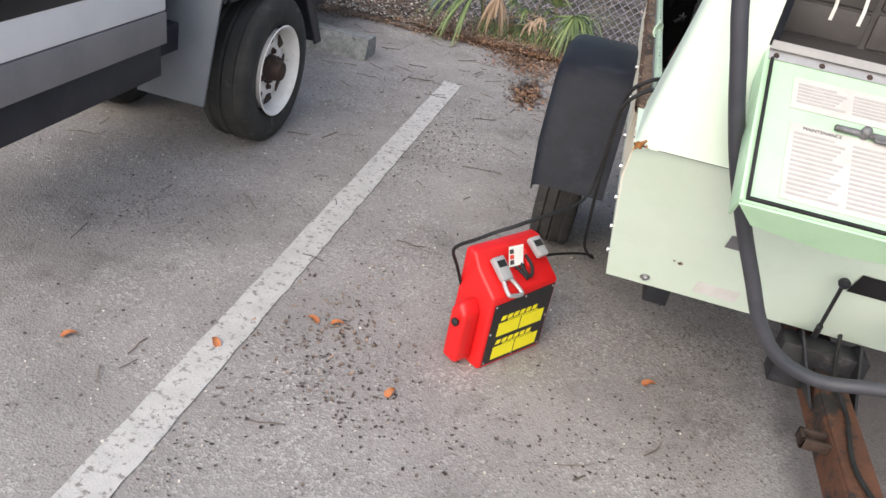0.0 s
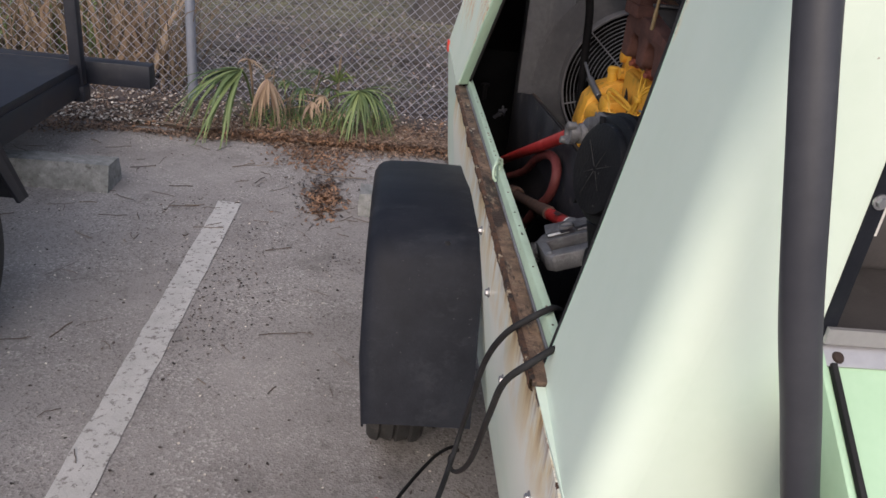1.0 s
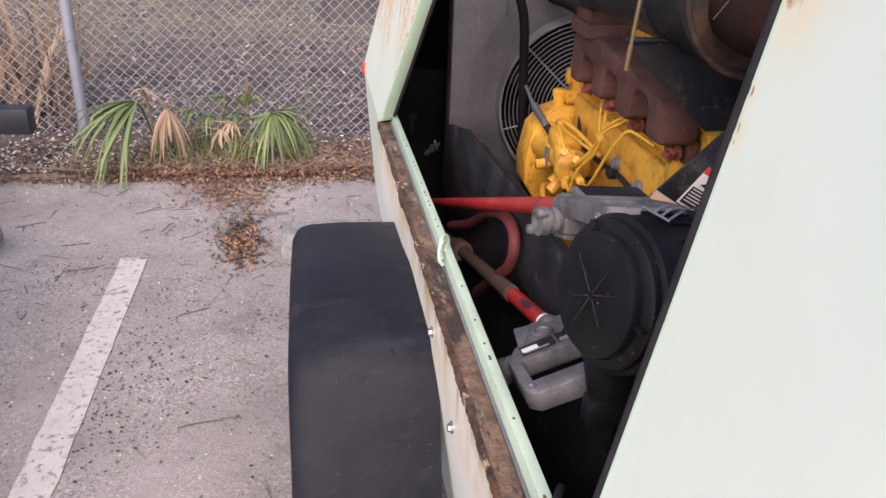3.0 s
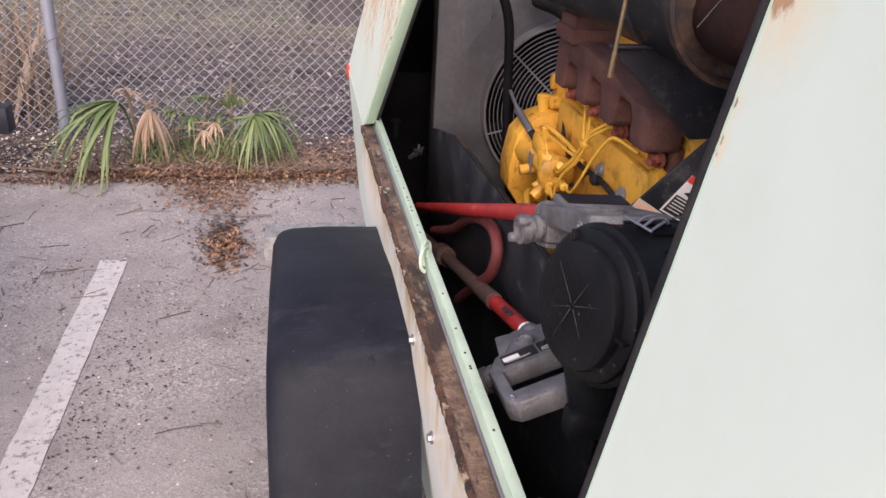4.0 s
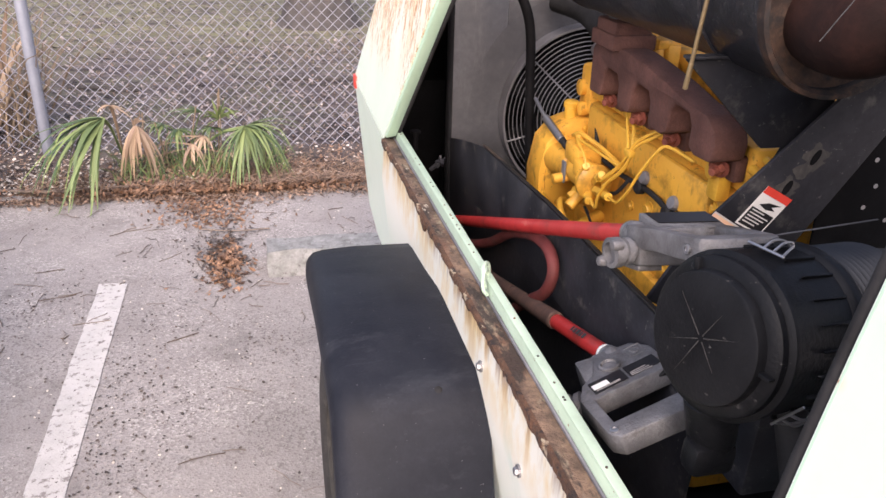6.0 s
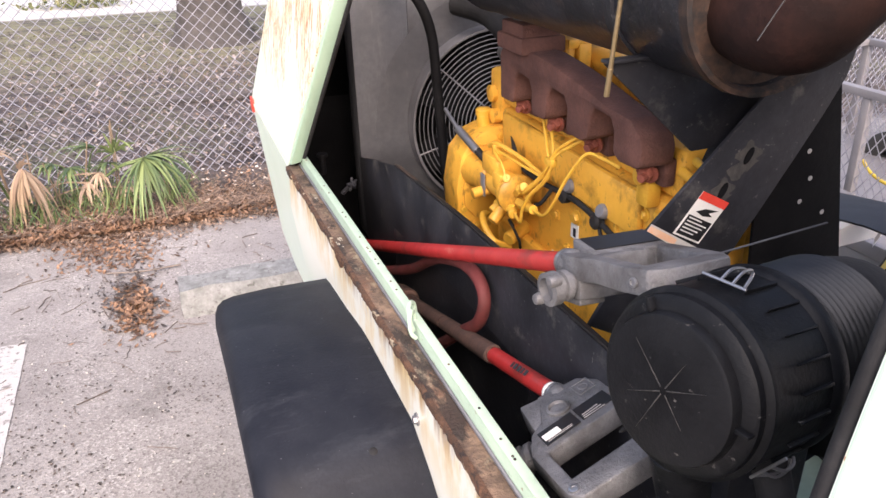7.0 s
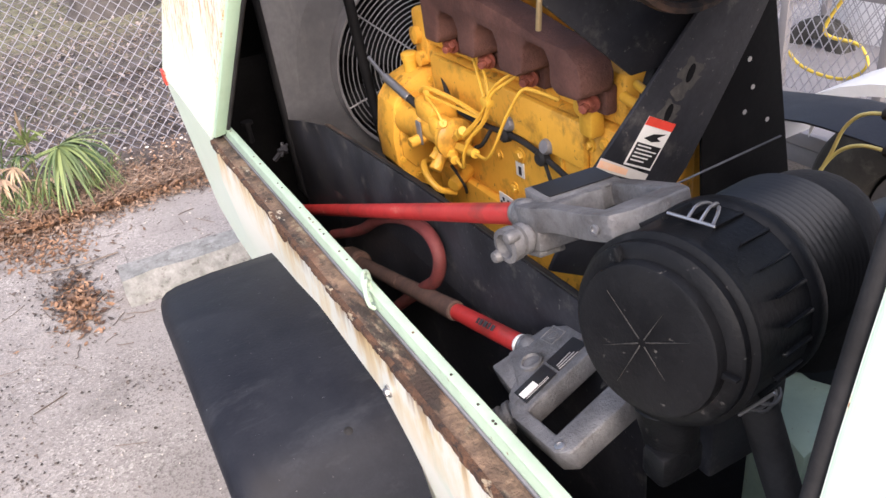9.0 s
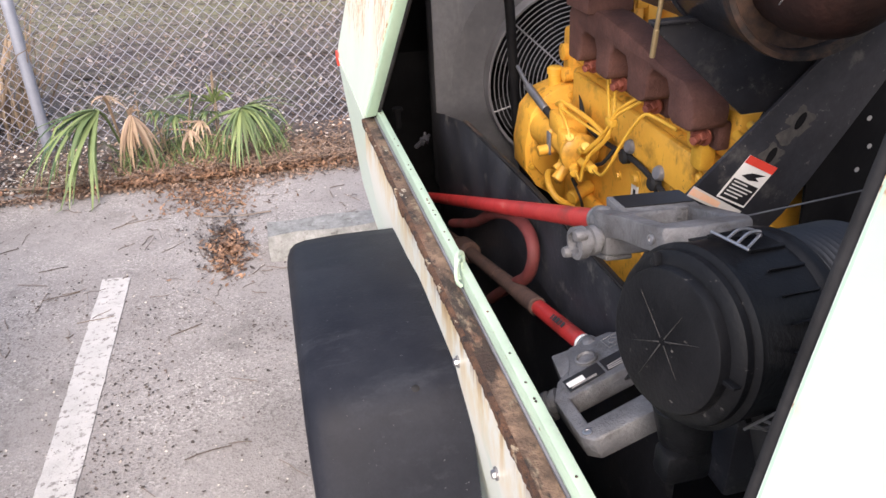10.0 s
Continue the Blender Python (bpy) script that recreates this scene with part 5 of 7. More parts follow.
for side, x in ((1, -0.085), (-1, 1.275)):
    wheel = part("wheel", turned([(0.165, -0.06 * side), (0.15, 0.02 * side), (0.06, 0.03 * side), (0, 0.03 * side)], (x, 0.95, 0.27), (-side, 0, 0), 32), M_RIM, comp)
    part("tyre", tyre_mesh((x, 0.95, 0.27), 0.27, 0.155, 0.165), M_TYRE, wheel, "weathered black trailer tyre")
FPROF = [(0.363, 0.452), (0.415, 0.60), (0.484, 0.752), (0.508, 0.785), (0.54, 0.800), (0.75, 0.804), (0.80, 0.802), (1.055, 0.762), (1.108, 0.748), (1.135, 0.725), (1.149, 0.69), (1.153, 0.66)]
for side in (1, -1):
    f = (lambda x: x) if side == 1 else (lambda x: 1.194 - x)
    bm = bmesh.new()
    rows = []
    cols = [(-0.1885, -0.060), (-0.1900, -0.040), (-0.1880, -0.026), (-0.1815, -0.0145), (-0.170, -0.0065), (-0.150, -0.002), (-0.08, 0.0015), (0.045, 0.0)]
    for i, (y, z) in enumerate(FPROF):
        cy = 0.77
        ends = {0: 0.016, 1: 0.002, len(FPROF) - 4: 0.003, len(FPROF) - 3: 0.009, len(FPROF) - 2: 0.020, len(FPROF) - 1: 0.036}
        inset = ends.get(i, 0.0)
        rows.append([bm.verts.new((f(x + inset * max(0.0, min(1.0, (-0.06 - x) / 0.13))), y + (cy - y) * (-dz) * 1.2, z + dz * (1 if 0.40 < y < 1.15 else 0.55))) for x, dz in cols])
    for a, b in zip(rows, rows[1:]):
        for k in range(len(cols) - 1):
            bm.faces.new((a[k], a[k + 1], b[k + 1], b[k]))
    bmesh.ops.recalc_face_normals(bm, faces=bm.faces)
    bmesh.ops.solidify(bm, geom=bm.faces[:], thickness=0.004)
    fender = part("fender", bm, M_POLY, comp, "black moulded plastic fender, scuffed and dusty", 30)
part("fender_plug", turned([(0.006, 0), (0.005, 0.0008), (0, 0.001)], (-0.030, 0.512, 0.7895), (0, -0.45, 0.9), 12), M_RUBBER, comp)


# ---- the compressor: inside ----
SITE = SHELL
# near-black sheets lining the bay's sides and tail
for s in (1, -1):
    f = (lambda x: x) if s == 1 else right
    top = 0.86 if s == 1 else 0.64
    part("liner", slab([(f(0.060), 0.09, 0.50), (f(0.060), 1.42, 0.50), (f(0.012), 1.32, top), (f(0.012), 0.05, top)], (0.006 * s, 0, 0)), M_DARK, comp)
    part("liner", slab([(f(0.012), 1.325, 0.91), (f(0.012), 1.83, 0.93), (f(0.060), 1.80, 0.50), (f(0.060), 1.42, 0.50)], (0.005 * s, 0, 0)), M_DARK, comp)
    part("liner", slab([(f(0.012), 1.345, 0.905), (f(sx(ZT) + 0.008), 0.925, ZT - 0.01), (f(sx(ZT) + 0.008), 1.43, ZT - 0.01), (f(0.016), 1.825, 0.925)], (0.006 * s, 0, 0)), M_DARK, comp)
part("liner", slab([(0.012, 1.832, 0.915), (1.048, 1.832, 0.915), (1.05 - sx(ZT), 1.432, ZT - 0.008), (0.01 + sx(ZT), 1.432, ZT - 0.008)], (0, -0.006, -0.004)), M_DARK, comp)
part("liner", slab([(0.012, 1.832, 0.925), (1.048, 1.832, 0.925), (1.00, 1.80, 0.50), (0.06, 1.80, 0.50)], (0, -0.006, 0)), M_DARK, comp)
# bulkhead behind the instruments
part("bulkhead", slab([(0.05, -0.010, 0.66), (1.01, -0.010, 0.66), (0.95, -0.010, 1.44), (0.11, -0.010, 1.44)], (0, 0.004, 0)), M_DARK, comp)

# black longitudinal plate beside the engine
SITE = BAY
part("splash_plate", join(slab([(0.150, 0.27, 0.50), (0.150, 1.36, 0.50), (0.142, 1.36, 0.885), (0.143, 1.25, 0.915), (0.146, 1.10, 0.948), (0.152, 0.75, 0.968), (0.160, 0.34, 0.975), (0.160, 0.27, 0.955)], (0.004, 0, 0), 0.001), ), M_BLACK, comp, "black steel splash plate with worn edge")
part("plate_flange", slab([(0.146, 1.10, 0.9505), (0.152, 0.75, 0.9705), (0.160, 0.34, 0.9775), (0.172, 0.34, 0.972), (0.164, 0.75, 0.965), (0.158, 1.10, 0.945)], (0, 0, 0.003), 0.001), surface("worn_brown_edge", (0.012, 0.012, 0.013), (0.028, 0.024, 0.022), 20, 0.6, 0.1, 0.2, 120, spots=(0.13, 0.085, 0.06), spot_at=(0.58, 0.72), spot_scale=18, spot_stretch=(1, 0.3, 1)), comp)
part("wing_bolt", join(rod((0.09, 1.33, 0.82), (0.112, 1.322, 0.842), 0.005, 8), turned([(0.0, 0), (0.007, 0.002), (0.007, 0.010), (0.0, 0.012)], (0.108, 1.318, 0.842), (0.5, -0.6, 0.3), 10), *[rod((0.110, 1.316, 0.843), (0.110 + 0.013 * math.cos(a), 1.316 + 0.010 * math.cos(a), 0.843 + 0.015 * math.sin(a)), 0.0042, 8, 0.003) for a in (0.3, 1.56, 2.8, 4.07, 5.3)]), M_BLACK, comp)
part("wing_bolt", join(rod((0.06, 1.36, 0.86), (0.06, 1.36, 0.90), 0.006, 8), turned([(0.012, 0), (0.012, 0.006)], (0.06, 1.36, 0.90), (0, 0, 1), 10)), M_DARK, comp)

# radiator shroud, fan guard, fan
SITE = COOLER
for lo, hi in (((0.142, 1.352, 0.70), (0.262, 1.358, 1.215)), ((0.2625, 1.352, 1.140), (0.80, 1.358, 1.215)), ((0.2625, 1.352, 0.70), (0.80, 1.358, 0.75)), ((0.66, 1.352, 0.7505), (0.80, 1.358, 1.1395)), ((0.1425, 1.3585, 0.70), (0.147, 1.42, 1.215)), ((0.136, 1.352, 1.2155), (0.80, 1.42, 1.2215))):
    part("shroud_panel", block(lo, hi, 0.001), M_COWL, comp, "dusty grey radiator shroud sheet")
part("shroud_throat", turned([(0.197, 0), (0.271, 0.0), (0.271, 0.0004), (0.197, 0.0004)], (0.45, 1.3514, 0.945), (0, 1, 0), 48, closed=True), M_COWL, comp)
GC = Vector((0.450, 1.315, 0.945))
part("shroud_throat", turned([(0.197, 0), (0.200, 0), (0.200, 0.045), (0.197, 0.045)], GC + Vector((0, -0.005, 0)), (0, 1, 0), 48, closed=True), M_SHROUD, comp)
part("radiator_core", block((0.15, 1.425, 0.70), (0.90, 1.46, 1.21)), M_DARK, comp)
guard = part("fan_guard", turned([(0.194, -0.002), (0.198, -0.002), (0.198, 0.002), (0.194, 0.002)], GC, (0, 1, 0), 56, closed=True), M_SHROUD, comp, "concentric wire fan guard")
for k in range(20):
    r = 0.02 + 0.0092 * k
    part("guard_ring", turned([(r - 0.0009, -0.0009), (r + 0.0009, -0.0009), (r + 0.0009, 0.0009), (r - 0.0009, 0.0009)], GC + Vector((0, -0.022 * (1 - (r / 0.196) ** 2), 0)), (0, 1, 0), 48, closed=True), M_SHROUD, guard)
for k in range(6):
    a = radians(17 + 60 * k)
    d = Vector((math.cos(a), 0, math.sin(a)))
    part("spoke", rod(GC + d * 0.02 + Vector((0, -0.024, 0)), GC + d * 0.197 + Vector((0, -0.003, 0)), 0.002, 6), M_SHROUD, guard)
fan = part("fan", turned([(0.05, 0), (0.05, 0.04), (0.02, 0.045)], GC + Vector((0, 0.0, 0)), (0, 1, 0), 20), M_DARK, comp)
for k in range(7):
    m = Matrix.Translation(GC + Vector((0, 0.03, 0))) @ Matrix.Rotation(k * 2 * math.pi / 7, 4, "Y") @ Matrix.Rotation(radians(30), 4, "X")
    part("blade", block((0.045, -0.003, -0.035), (0.185, 0.003, 0.035), 0.002, m), M_DARK, fan)
part("radiator_hose", tube([(0.215, 1.27, 1.262), (0.236, 1.23, 1.236), (0.256, 1.22, 1.198), (0.270, 1.22, 1.144), (0.276, 1.22, 1.05), (0.281, 1.215, 0.95), (0.284, 1.20, 0.86), (0.30, 1.18, 0.76)], 0.0100, 14, 6), M_DARK, comp, "black rubber hose")
part("radiator_neck", rod((0.205, 1.32, 1.268), (0.222, 1.25, 1.256), 0.016, 14), M_SHROUD, comp)
part("upper_hose", tube([(0.36, 1.32, 1.20), (0.40, 1.25, 1.185), (0.41, 1.16, 1.15), (0.40, 1.12, 1.11)], 0.027, 16, 6), M_RUBBER, comp, "thick black coolant hose")
part("hose_clamp", turned([(0.0285, 0), (0.030, 0.001), (0.030, 0.013), (0.0285, 0.014)], (0.403, 1.135, 1.128), (-0.1, 0.5, 0.5), 22), M_GALV, comp)

# engine
SITE = ENGINE
eng = part("engine_block", block((0.338, 0.525, 0.56), (0.585, 1.07, 1.052), 0.012), M_YELLOW, comp, "yellow-painted diesel engine block with grime")
part("side_cover", block((0.325, 0.60, 0.985), (0.3375, 1.03, 1.052), 0.005), M_YELLOW, eng)
part("sump_flange", block((0.318, 0.56, 0.70), (0.3375, 1.04, 0.85), 0.008), M_YELLOW, eng)
part("access_cover", block((0.327, 0.548, 0.91), (0.3375, 0.59, 0.983), 0.004), M_YELLOW, eng)
part("cylinder_head", join(block((0.345, 0.54, 1.056), (0.585, 1.08, 1.125), 0.008), block((0.352, 0.86, 1.06), (0.37, 0.885, 1.205), 0.003)), M_YELLOW, eng)
part("valve_cover", join(block((0.40, 0.60, 1.127), (0.56, 1.06, 1.185), 0.02, segments=3), block((0.385, 0.59, 1.122), (0.575, 1.07, 1.132), 0.003)), M_YELLOW, eng)
part("cover_bracket", join(block((0.372, 0.852, 1.14), (0.395, 0.895, 1.198), 0.004), block((0.355, 0.855, 1.19), (0.395, 0.892, 1.205), 0.003)), M_YELLOW, eng)
part("water_pump", join(turned([(0.05, 0), (0.052, 0.02), (0.04, 0.05), (0.03, 0.055)], (0.42, 1.10, 1.04), (0, 1, 0), 20), block((0.34, 1.07, 1.02), (0.39, 1.125, 1.115), 0.010), turned([(0.016, 0), (0.016, 0.015), (0.01, 0.017)], (0.345, 1.10, 1.07), (-1, 0, 0), 12), turned([(0.014, 0), (0.014, 0.015), (0.01, 0.017)], (0.345, 1.09, 1.03), (-1, 0, 0), 12)), M_YELLOW, eng)
part("fan_hub", turned([(0.06, 0), (0.062, 0.02), (0.045, 0.025), (0.045, 0.05), (0.03, 0.1)], (0.455, 1.14, 0.965), (0, 1, 0), 24), M_SHROUD, eng, "dull steel fan pulley")
# timing case at the front of the engine, chamfered outline
case = slab([(0.250, 1.075, 0.90), (0.262, 1.075, 0.965), (0.290, 1.075, 0.998), (0.330, 1.075, 1.012), (0.60, 1.075, 1.012), (0.60, 1.075, 0.75), (0.36, 1.075, 0.75), (0.275, 1.075, 0.815), (0.252, 1.075, 0.85)], (0, 0.075, 0), 0.003, 2)
tc = part("timing_case", case, M_YELLOW, eng)
for x, z in ((0.262, 0.95), (0.258, 0.865), (0.29, 0.985), (0.285, 0.825), (0.335, 1.0), (0.335, 0.80)):
    part("bolt", hexbolt((x + 0.006, 1.075, z - 0.006), (0, -1, 0), 0.0055, 0.005), M_YELLOW2, tc)
part("timing_cover", slab([(0.262, 1.0745, 0.905), (0.272, 1.0745, 0.955), (0.298, 1.0745, 0.982), (0.330, 1.0745, 0.984), (0.330, 1.0745, 0.85), (0.286, 1.0745, 0.838), (0.264, 1.0745, 0.865)], (0, -0.006, 0), 0.002), M_YELLOW, tc)
part("oil_filler", turned([(0.013, 0), (0.013, 0.022), (0.0155, 0.023), (0.0155, 0.033), (0.012, 0.036), (0, 0.037)], (0.322, 1.112, 1.005), (0, 0, 1), 18), M_YELLOW2, eng)
# injection pump
pump = part("injection_pump", join(rod((0.292, 1.08, 0.935), (0.292, 0.985, 0.945), 0.033, 20, 0.030), rod((0.292, 0.99, 0.945), (0.288, 0.90, 0.950), 0.025, 20), turned([(0.030, 0), (0.034, 0.004), (0.034, 0.014), (0.026, 0.020)], (0.288, 0.905, 0.950), (0, -1, 0.03), 22), block((0.268, 0.93, 0.962), (0.318, 1.0, 1.0), 0.008), rod((0.285, 0.96, 0.99), (0.282, 0.965, 1.018), 0.008, 10), rod((0.280, 0.985, 0.93), (0.245, 0.985, 0.925), 0.010, 10), rod((0.292, 0.94, 0.92), (0.26, 0.93, 0.89), 0.011, 10), block((0.26, 0.90, 0.955), (0.29, 0.935, 0.985), 0.006)), M_YELLOW, eng, "yellow injection pump with fittings")
NOZ = []
for k, (c, tip) in enumerate((((0.290, 0.943, 0.925), (0.262, 0.939, 0.907)), ((0.285, 0.911, 0.928), (0.265, 0.857, 0.931)), ((0.285, 0.874, 0.944), (0.268, 0.790, 0.965)), ((0.285, 0.879, 0.959), (0.270, 0.828, 0.990)), ((0.285, 0.930, 0.954), (0.268, 0.890, 0.984)))):
    c, tip = Vector(c), Vector(tip)
    NOZ.append(tip)
    part("delivery_valve", join(rod(c, c.lerp(tip, 0.6), 0.0095, 6), rod(c.lerp(tip, 0.5), tip, 0.0075, 10)), M_YELLOW2, pump)
for pts in (
        ((0.268, 0.890, 0.982), (0.268, 0.910, 1.003), (0.272, 0.949, 1.014), (0.275, 0.909, 1.016), (0.280, 0.852, 1.015), (0.288, 0.799, 1.012)),
        ((0.270, 0.829, 0.979), (0.274, 0.801, 1.002), (0.280, 0.781, 1.025), (0.284, 0.776, 1.046), (0.292, 0.799, 1.068), (0.304, 0.833, 1.092)),
        ((0.270, 0.821, 0.973), (0.274, 0.786, 1.002), (0.280, 0.769, 1.024), (0.284, 0.764, 1.049), (0.292, 0.778, 1.069), (0.304, 0.807, 1.083)),
        ((0.266, 0.853, 0.934), (0.264, 0.828, 0.930), (0.264, 0.820, 0.957), (0.270, 0.802, 0.988), (0.276, 0.775, 1.016), (0.282, 0.761, 1.042), (0.286, 0.754, 1.063), (0.306, 0.715, 1.095)),
        ((0.270, 0.829, 0.982), (0.276, 0.794, 1.013), (0.280, 0.768, 1.042), (0.284, 0.758, 1.065), (0.292, 0.743, 1.081), (0.306, 0.721, 1.099)),
        ((0.268, 0.790, 0.965), (0.264, 0.750, 0.972), (0.266, 0.725, 0.999), (0.274, 0.709, 1.036), (0.284, 0.691, 1.071), (0.292, 0.681, 1.086), (0.300, 0.667, 1.086), (0.318, 0.638, 1.076))):
    part("fuel_pipe", tube(pts, 0.0025, 8, 6), M_YELLOW2, pump, "thin yellow steel fuel pipe")
cl = Vector((0.282, 0.765, 1.049))
part("pipe_clip", block(cl - Vector((0.006, 0.011, 0.006)), cl + Vector((0.006, 0.011, 0.006)), 0.003), M_YELLOW2, pump)
part("fuel_pipe", tube([(0.285, 1.00, 1.005), (0.283, 0.96, 1.02), (0.300, 0.90, 1.01), (0.318, 0.84, 0.99)], 0.0042, 8, 6), M_YELLOW2, pump)
part("tag", block((0.262, 0.972, 0.920), (0.266, 0.990, 0.962), 0.002), M_SHROUD, pump, "dull grey metal tag")
sol = part("shutoff_solenoid", join(rod((0.266, 1.105, 1.010), (0.277, 1.035, 0.985), 0.0078, 14), rod((0.262, 1.16, 1.035), (0.266, 1.10, 1.008), 0.0036, 10)), M_GALV, eng, "grey metal solenoid with black boots")
part("boot", join(rod((0.277, 1.038, 0.986), (0.284, 0.985, 0.968), 0.0072, 12, 0.006)), M_RUBBER, sol)
# manifold: a bar on four legs with arches between
legs = [0.572, 0.702, 0.812, 0.922]


def manifold_outline():
    pts = [(0.948, 1.104), (0.950, 1.178), (0.935, 1.192), (0.82, 1.196)]
    pts += [(0.82 - 0.065 * k, 1.194 - 0.002 * k * k - 0.003 * k) for k in range(1, 4)]
    pts += [(0.572, 1.164), (0.550, 1.150), (0.542, 1.132), (0.544, 1.112), (0.552, 1.106)]
    for a, b in zip(legs, legs[1:]):
        pts += [(a + 0.018, 1.104)]
        mid = (a + b) / 2
        pts += [(mid - 0.031, 1.112), (mid - 0.031, 1.140), (mid - 0.022, 1.154), (mid + 0.016, 1.157), (mid + 0.028, 1.144), (mid + 0.031, 1.112)]
        pts += [(b - 0.016, 1.104)]
    return pts


man = part("exhaust_manifold", join(slab([(0.282, y, z) for y, z in manifold_outline()], (0.050, 0, 0), 0.006, 2), block((0.270, 0.845, 1.190), (0.345, 0.935, 1.215), 0.004), block((0.275, 0.852, 1.213), (0.34, 0.928, 1.234), 0.004)), M_MANIFOLD, eng, "rust-brown cast exhaust manifold")
part("outlet_pipe", turned([(0.028, 0), (0.026, 0.03), (0.030, 0.06)], (0.308, 0.89, 1.236), (0, 0, 1), 20), M_CAST, man)
for y in legs:
    part("port_flange", block((0.326, y - 0.019, 1.074), (0.345, y + 0.019, 1.112), 0.005), M_MANIFOLD, man)
    part("stud_nut", join(hexbolt((0.312, y - 0.004, 1.094), (-1, -0.5, -0.3), 0.0105, 0.010), rod((0.320, y - 0.004, 1.094), (0.296, y - 0.012, 1.090), 0.006, 8)), M_PINK, man, "heat-scaled reddish nut")
# details on the block
part("lifting_eye", join(block((0.318, 0.572, 1.04), (0.340, 0.60, 1.098), 0.005), turned([(0.011, 0), (0.011, 0.010), (0.007, 0.012)], (0.320, 0.586, 1.082), (-1, 0, 0), 14)), M_YELLOW2, eng)
har = part("wiring_harness", tube([(0.33, 1.0, 1.02), (0.318, 0.95, 0.985), (0.325, 0.885, 0.972), (0.322, 0.787, 0.982), (0.320, 0.74, 0.985), (0.322, 0.69, 0.977), (0.325, 0.63, 0.960), (0.33, 0.58, 0.93)], 0.0045, 8, 8), M_RUBBER, eng, "black wiring harness")
for y, z in ((0.787, 0.984), (0.690, 0.979)):
    part("plug_boot", turned([(0.006, 0), (0.012, 0.004), (0.012, 0.014), (0.008, 0.018)], (0.330, y, z - 0.004), (-1, 0, 0.1), 14), M_RUBBER, har)
    part("sender_cap", turned([(0.011, 0), (0.0115, 0.010), (0.009, 0.014), (0, 0.015)], (0.330, y - 0.008, z + 0.014), (-1, -0.1, 0.3), 16), M_SHROUD, har, "grey sender cap")
part("branch_wire", tube([(0.322, 0.69, 0.975), (0.318, 0.665, 0.945), (0.322, 0.645, 0.915)], 0.003, 6, 6), M_RUBBER, har)
part("branch_wire", tube([(0.322, 0.83, 0.978), (0.308, 0.84, 0.952), (0.300, 0.85, 0.945)], 0.0035, 6, 6), M_RUBBER, har)
for y, z, r in ((0.775, 0.945, 0.009), (0.70, 0.915, 0.006), (0.60, 1.02, 0.007), (0.66, 0.94, 0.005), (0.95, 1.02, 0.006), (0.90, 1.035, 0.006), (0.73, 1.03, 0.006), (0.62, 0.90, 0.006), (0.84, 0.925, 0.006), (0.585, 0.95, 0.007), (0.635, 0.985, 0.005), (0.80, 0.88, 0.007), (0.70, 0.87, 0.007), (0.57, 1.03, 0.006)):
    part("bolt", hexbolt((0.337, y, z), (-1, 0, 0), r, r * 0.9), M_YELLOW2, eng)
part("cast_rib", join(block((0.3335, 0.565, 0.985), (0.342, 0.60, 0.993), 0.003), block((0.3335, 0.565, 0.965), (0.342, 0.573, 0.993), 0.003), block((0.330, 0.62, 1.035), (0.345, 1.03, 1.046), 0.003), block((0.333, 0.66, 0.87), (0.342, 0.668, 1.03), 0.003), block((0.333, 0.80, 0.99), (0.342, 0.806, 1.04), 0.003), block((0.333, 0.90, 0.96), (0.342, 0.906, 1.04), 0.003)), M_YELLOW, eng)
part("sticker", block((0.3355, 0.768, 0.908), (0.3375, 0.79, 0.934)), M_WHITELABEL, eng, "small white sticker with a black mark")
part("sticker_mark", block((0.3345, 0.774, 0.912), (0.3354, 0.781, 0.926)), M_BLACKLABEL, eng)
part("sticker", block((0.3155, 0.775, 0.835), (0.3175, 0.815, 0.858), 0, Matrix.Translation((0, 0, 0.018))), M_WHITELABEL, eng, "white sticker with black chequers")
for k in range(5):
    part("sticker_mark", block((0.3145, 0.778 + 0.007 * k, 0.856 + 0.008 * (k % 2)), (0.3154, 0.783 + 0.007 * k, 0.862 + 0.008 * (k % 2))), M_BLACKLABEL, eng)
part("drain_loop", join(tube([(0.30, 1.02, 0.86), (0.272, 1.0, 0.875), (0.262, 0.97, 0.865), (0.27, 0.945, 0.845), (0.30, 0.94, 0.83)], 0.006, 8, 6), rod((0.335, 0.95, 0.86), (0.29, 0.93, 0.85), 0.013, 12)), M_YELLOW2, eng)
part("wire_loop", tube([(0.30, 0.93, 0.875), (0.285, 0.915, 0.895), (0.283, 0.895, 0.89), (0.29, 0.885, 0.868), (0.30, 0.90, 0.845)], 0.0025, 6, 6), M_RUBBER, eng)
part("rear_casting", join(block((0.350, 0.498, 0.95), (0.42, 0.535, 1.06), 0.006), block((0.36, 0.50, 1.05), (0.40, 0.54, 1.10), 0.006), rod((0.350, 0.515, 1.07), (0.335, 0.51, 1.075), 0.009, 10)), M_YELLOW, eng)
for a, b, r in (((0.345, 0.545, 1.098), (0.345, 0.500, 1.090), 0.007), ((0.352, 0.530, 1.115), (0.340, 0.486, 1.112), 0.005), ((0.340, 0.522, 1.040), (0.338, 0.470, 1.030), 0.008), ((0.348, 0.520, 1.010), (0.346, 0.462, 1.004), 0.006)):
    part("rear_fitting", join(rod(a, b, r, 10), hexbolt(b, Vector(b) - Vector(a), r * 1.5, r * 1.2)), M_YELLOW2, eng, "yellow pipe stub with hexagon end")
part("rear_bracket", join(block((0.338, 0.470, 1.062), (0.345, 0.520, 1.080), 0.002), block((0.338, 0.470, 1.040), (0.345, 0.482, 1.080), 0.002)), M_HUB, eng, "grimy dark bracket")
